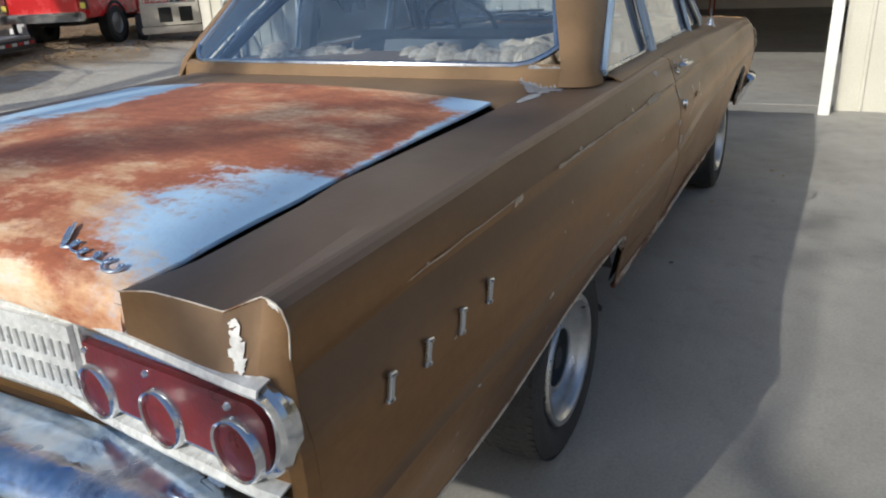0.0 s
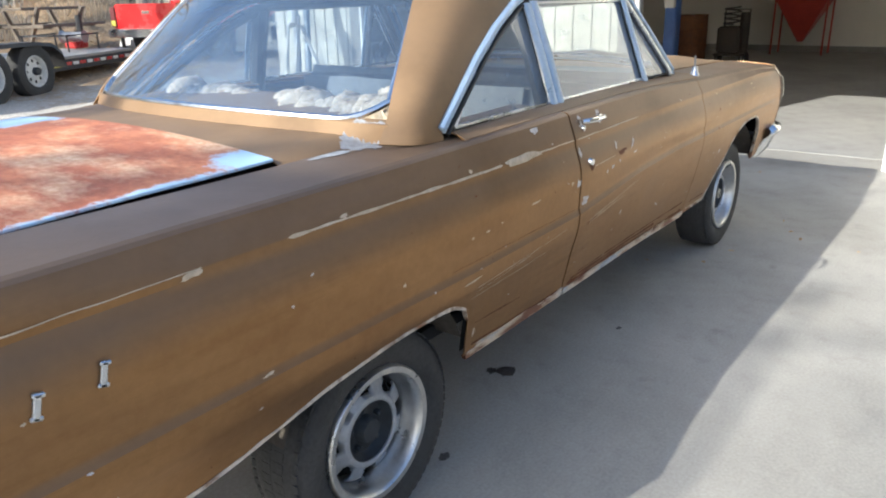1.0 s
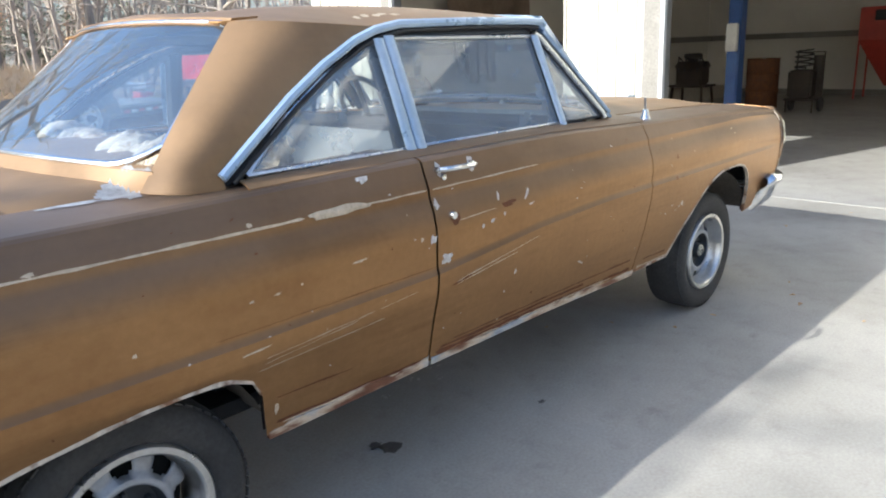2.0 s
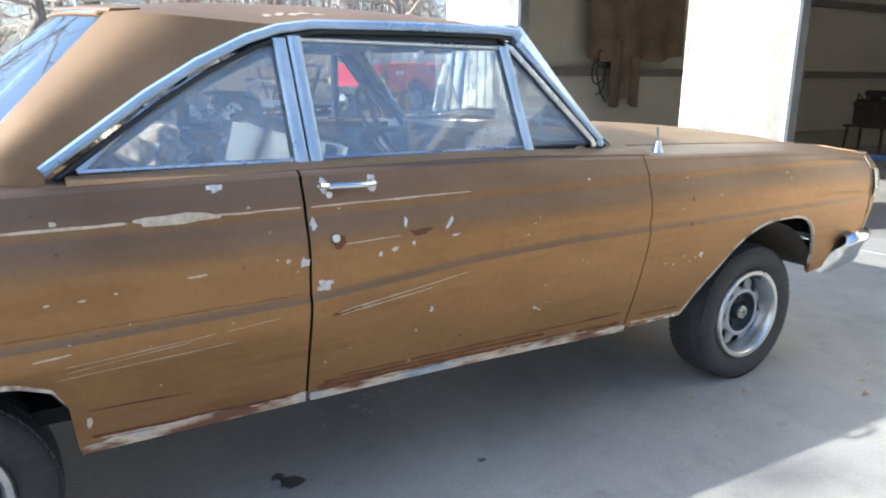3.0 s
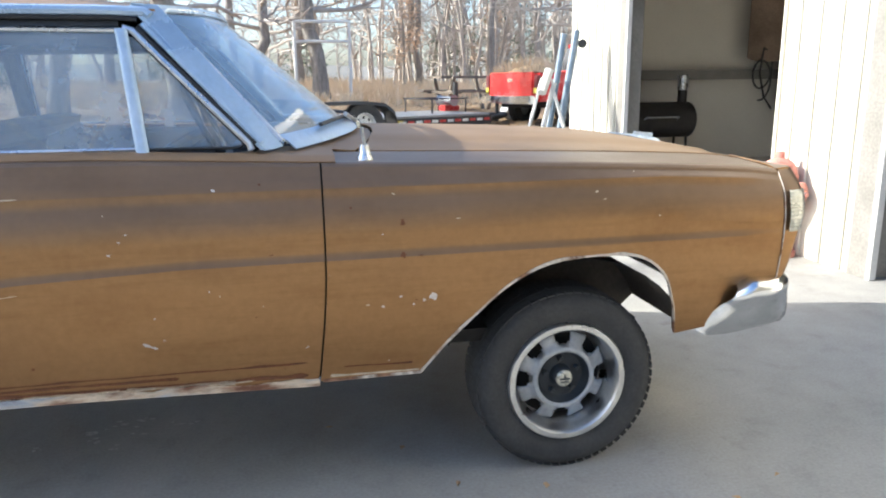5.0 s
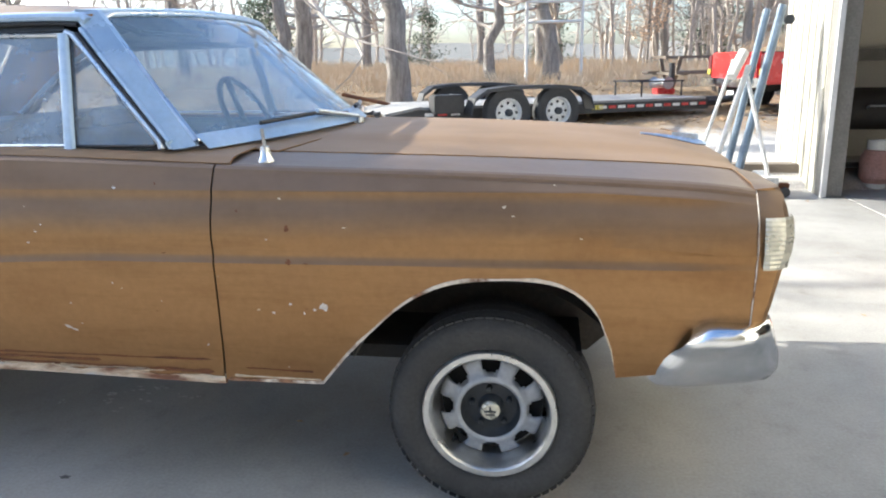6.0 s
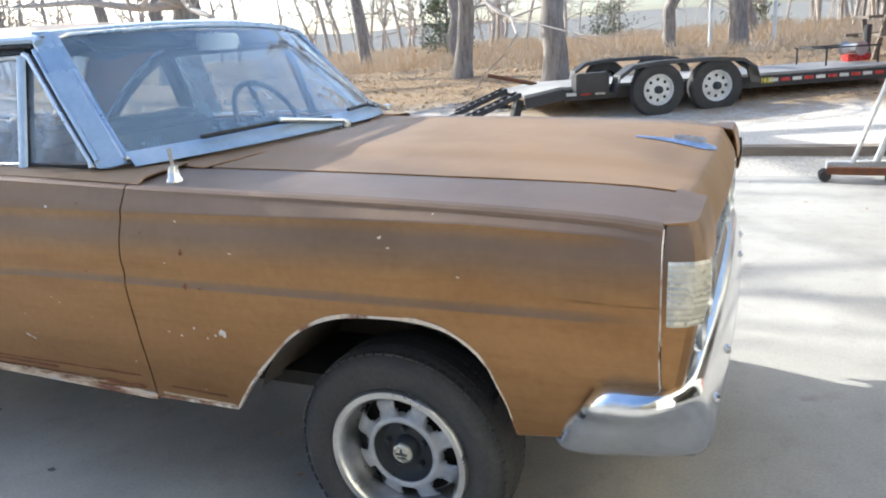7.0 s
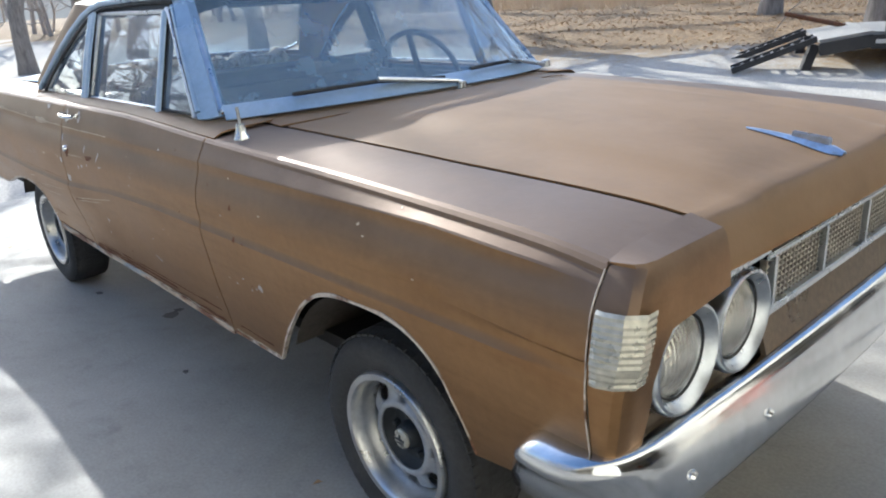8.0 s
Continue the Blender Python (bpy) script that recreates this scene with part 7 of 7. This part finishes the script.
for x, y, r, h, seed in TREES:
    rng = random.Random(seed * 7)
    make_tree(x, y, r * 0.8, h, seed, (rng.uniform(-0.5, 0.5), rng.uniform(-0.4, 0.4)), (4 if seed in (11, 22) else 2) if x < -5 and y < 9.5 else 4)

# distant woods: many slim crooked trunks with fine limbs, all round the yard
def wood_tree(rng, x, y, h, r, limbs, depth, paths, twigs):
    z, lx, ly = ground_z(x, y), rng.uniform(-1.2, 1.2), rng.uniform(-1.2, 1.2)
    axis = [Vector((x + lx * u + rng.uniform(-0.55, 0.55) * u, y + ly * u + rng.uniform(-0.55, 0.55) * u, z - 0.3 + (h + 0.3) * u)) for u in (0.0, 0.2, 0.42, 0.65, 0.85, 1.0)]
    paths.append([(*p, r * f) for p, f in zip(axis, (1.25, 1.0, 0.85, 0.65, 0.45, 0.2))])
    for j in range(limbs):
        i = rng.randint(1, 4)
        p = axis[i].lerp(axis[i + 1], rng.random())
        grow(rng, p, (rng.uniform(-1, 1), rng.uniform(-1, 1), rng.uniform(-0.1, 0.9)), h * rng.uniform(0.16, 0.3), max(0.022, r * (0.55 - 0.07 * i)), depth, twigs, twigs)


rng = random.Random(77)
paths, twigs = [], []
for k in range(260):
    a = rng.uniform(radians(20), radians(178))
    d = rng.uniform(33, 70)
    x, y = 3 + d * math.cos(a), d * math.sin(a)
    if y < 9 and x > 0:
        continue
    wood_tree(rng, x, y, rng.uniform(5, 9), rng.uniform(0.05, 0.13), 24, 1, paths, twigs)
for k in range(90):
    a = rng.uniform(radians(190), radians(325))
    d = rng.uniform(15, 38)
    wood_tree(rng, 2 + d * math.cos(a), d * math.sin(a), rng.uniform(8, 13), rng.uniform(0.1, 0.22), 14, 1, paths, twigs)
vs, fs = tube_data(paths, 6)
v2, f2 = tube_data(twigs, 3, False)
o = len(vs)
tagged(mesh_ob("woods", vs + v2, fs + [tuple(i + o for i in f) for f in f2], TWIG), "distant leafless grey-brown woods behind the field", "woods", kind="stuff")
# young growth in front of the woods, on the building's side
paths, twigs = [], []
for k in range(130):
    x, y = rng.uniform(5, 26), rng.uniform(24, 36)
    wood_tree(rng, x, y, rng.uniform(4, 7.5), rng.uniform(0.03, 0.09), 9, 1, paths, twigs)
vs, fs = tube_data(paths, 5)
v2, f2 = tube_data(twigs, 3, False)
o = len(vs)
tagged(mesh_ob("saplings", vs + v2, fs + [tuple(i + o for i in f) for f in f2], TWIG), "dense slim bare saplings at the edge of the woods", "woods", kind="stuff")

# cedars and a young beech that keeps its tan leaves
CEDAR = mat("cedar_green", [(0.07, 0.09, 0.055), (0.12, 0.145, 0.09), (0.17, 0.19, 0.12)], scale=1.5, rough=0.9, bump=0.0, fine=0.4)
BEECH = mat("dry_beech_leaves", [(0.5, 0.34, 0.22), (0.66, 0.48, 0.33)], scale=3, rough=0.9, bump=0.0, fine=0.3)


def leafy_tree(name, label, x, y, h, w, material, n, seed, low=0.06, leaf=0.11):
    """A trunk with side boughs, each carrying many small sprays."""
    rng = random.Random(seed)
    t = thing(name, label, "tree", (x, y, ground_z(x, y)))
    boughs = [[(0, 0, -0.2, 0.035 * h * 0.5), (0.05, 0.03, h * 0.5, 0.012 * h), (0.0, 0.05, h * 0.96, 0.01)]]
    vs, fs = [], []
    for k in range(int(n)):
        u = low + (1 - low) * rng.random() ** 1.25
        a = rng.uniform(0, 6.28)
        reach = w * (1 - u) ** 0.75 * rng.uniform(0.55, 1.15) + 0.12
        tip = Vector((reach * math.cos(a), reach * math.sin(a), h * u + reach * rng.uniform(0.05, 0.45)))
        boughs.append([(0, 0, h * u, 0.014), (tip.x * 0.5, tip.y * 0.5, h * u + (tip.z - h * u) * 0.35, 0.01), (*tip, 0.004)])
        for j in range(26):
            f = rng.uniform(0.3, 1.05)
            c = Vector((tip.x * f, tip.y * f, h * u + (tip.z - h * u) * f)) + Vector([rng.gauss(0, 0.13) for _ in range(3)])
            d1 = Vector([rng.uniform(-1, 1) for _ in range(3)]).normalized() * leaf * rng.uniform(0.6, 1.3)
            d2 = d1.cross(Vector([rng.uniform(-1, 1) for _ in range(3)])).normalized() * leaf * 0.5
            b = len(vs)
            vs += [c - d1, c + d2, c + d1, c - d2]
            fs.append((b, b + 1, b + 2, b + 3))
    mesh_ob("trunk", *tube_data(boughs, 5), BARK, t)
    mesh_ob("crown", vs, fs, material, t, smooth=False)


for x, y, h, w, seed in ((9.6, 33.0, 6.0, 1.7, 1), (12.0, 31.0, 7.0, 1.9, 2), (14.2, 33.0, 6.5, 1.8, 3), (16.8, 31.5, 7.0, 2.0, 4), (11.0, 35.0, 7.5, 2.0, 5), (-6.0, 20.5, 2.9, 1.0, 6), (-9.5, 28.0, 3.4, 1.3, 7), (19.5, 33.0, 7.0, 2.0, 8), (3.0, 36.0, 3.2, 1.6, 9), (-3.5, 36.0, 3.0, 1.7, 10)):
    leafy_tree("cedar_tree", "dark green cedar tree at the field's edge", x, y, h, w * 0.85, CEDAR, 60, seed, 0.06, 0.065)
leafy_tree("beech_tree", "young beech holding dry tan leaves", 6.4, 25.5, 3.6, 1.5, BEECH, 30, 21, 0.3, 0.06)
leafy_tree("beech_tree", "young beech holding dry tan leaves", 10.3, 27.5, 3.4, 1.3, BEECH, 26, 22, 0.3, 0.06)

# dry grass: bunches of bent blades
STRAW = mat("dry_straw_grass", [(0.56, 0.41, 0.25), (0.7, 0.55, 0.36), (0.8, 0.67, 0.47)], scale=1.2, rough=0.9, bump=0.0, fine=0.3)
rng = random.Random(5)
vs, fs = [], []
for k in range(14000):
    a = rng.uniform(radians(15), radians(175))
    d = rng.uniform(17, 46) if k % 3 else rng.uniform(15, 24)
    x, y = 2 + d * math.cos(a), d * math.sin(a)
    if y < 15.5 + 1.5 * noise.noise((x * 0.3, 0, 0)) or (6.5 < x < 14 and y < 17):
        continue
    z = ground_z(x, y)
    h = rng.uniform(0.25, 0.62) * (0.6 + 0.6 * noise.noise((x * 0.2, y * 0.2, 3.0)) + 0.3)
    for j in range(4):
        bx, by = x + rng.uniform(-0.2, 0.2), y + rng.uniform(-0.2, 0.2)
        lx, ly, w = rng.uniform(-0.25, 0.25), rng.uniform(-0.25, 0.25), rng.uniform(0.006, 0.015)
        b = len(vs)
        vs += [(bx - w, by, z - 0.03), (bx + w, by, z - 0.03), (bx + lx * 0.4 + w * 0.7, by + ly * 0.4, z + h * 0.6), (bx + lx * 0.4 - w * 0.7, by + ly * 0.4, z + h * 0.6), (bx + lx, by + ly, z + h)]
        fs += [(b, b + 1, b + 2, b + 3), (b + 3, b + 2, b + 4)]
tagged(mesh_ob("dry_grass", vs, fs, STRAW, smooth=False), "tall straw-coloured dry grass in the field", "grass", kind="stuff")
# fallen leaves on the bank and a few on the slab
LEAF = mat("fallen_oak_leaves", [(0.3, 0.17, 0.08), (0.46, 0.3, 0.15), (0.6, 0.45, 0.27)], scale=9, rough=0.85, bump=0.0, fine=0.4)
vs, fs = [], []
for k in range(12000):
    x = rng.uniform(-14, 12)
    y = 8.2 + abs(rng.gauss(0, 5))
    if k % 170 == 0:
        x, y = rng.uniform(-2, 5.6), rng.uniform(-3.5, 5)
    z = ground_z(x, y) + 0.01 if y > 5.4 else 0.006
    if 5.12 < y < 5.4:
        continue
    a, s = rng.uniform(0, 6.28), rng.uniform(0.02, 0.048) if y > 5.4 else rng.uniform(0.012, 0.025)
    t1, t2 = rng.uniform(0, 0.6), rng.uniform(-0.3, 0.3)
    b = len(vs)
    for u, v, w in ((-1, 0, 0), (-0.2, -0.5, t1), (1, 0, t2), (0.1, 0.55, t1)):
        vs.append((x + s * (u * math.cos(a) - v * math.sin(a)), y + s * (u * math.sin(a) + v * math.cos(a)), z + s * max(0, w)))
    fs.append((b, b + 1, b + 2, b + 3))
tagged(mesh_ob("fallen_leaves", vs, fs, LEAF, smooth=False), "scattered curled brown fallen leaves", "leaves", kind="stuff")
# hazy far hills
HILL = mat("hazy_far_hill", [(0.2, 0.185, 0.155), (0.27, 0.25, 0.21)], scale=0.02, rough=1.0, bump=0.0)
cols = []
for k in range(61):
    a = radians(0 + 190 * k / 60)
    d = 240
    h = 9 + 7 * noise.noise((k * 0.16, 1.0, 0.0)) + 2 * noise.noise((k * 0.9, 4.0, 0.0))
    cols.append([(d * math.cos(a), d * math.sin(a), -3.0), ((d + 40) * math.cos(a), (d + 40) * math.sin(a), h)])
tagged(grid_ob("backdrop", list(reversed(cols)), HILL), "low hazy wooded hills on the horizon", "hills", kind="structure")
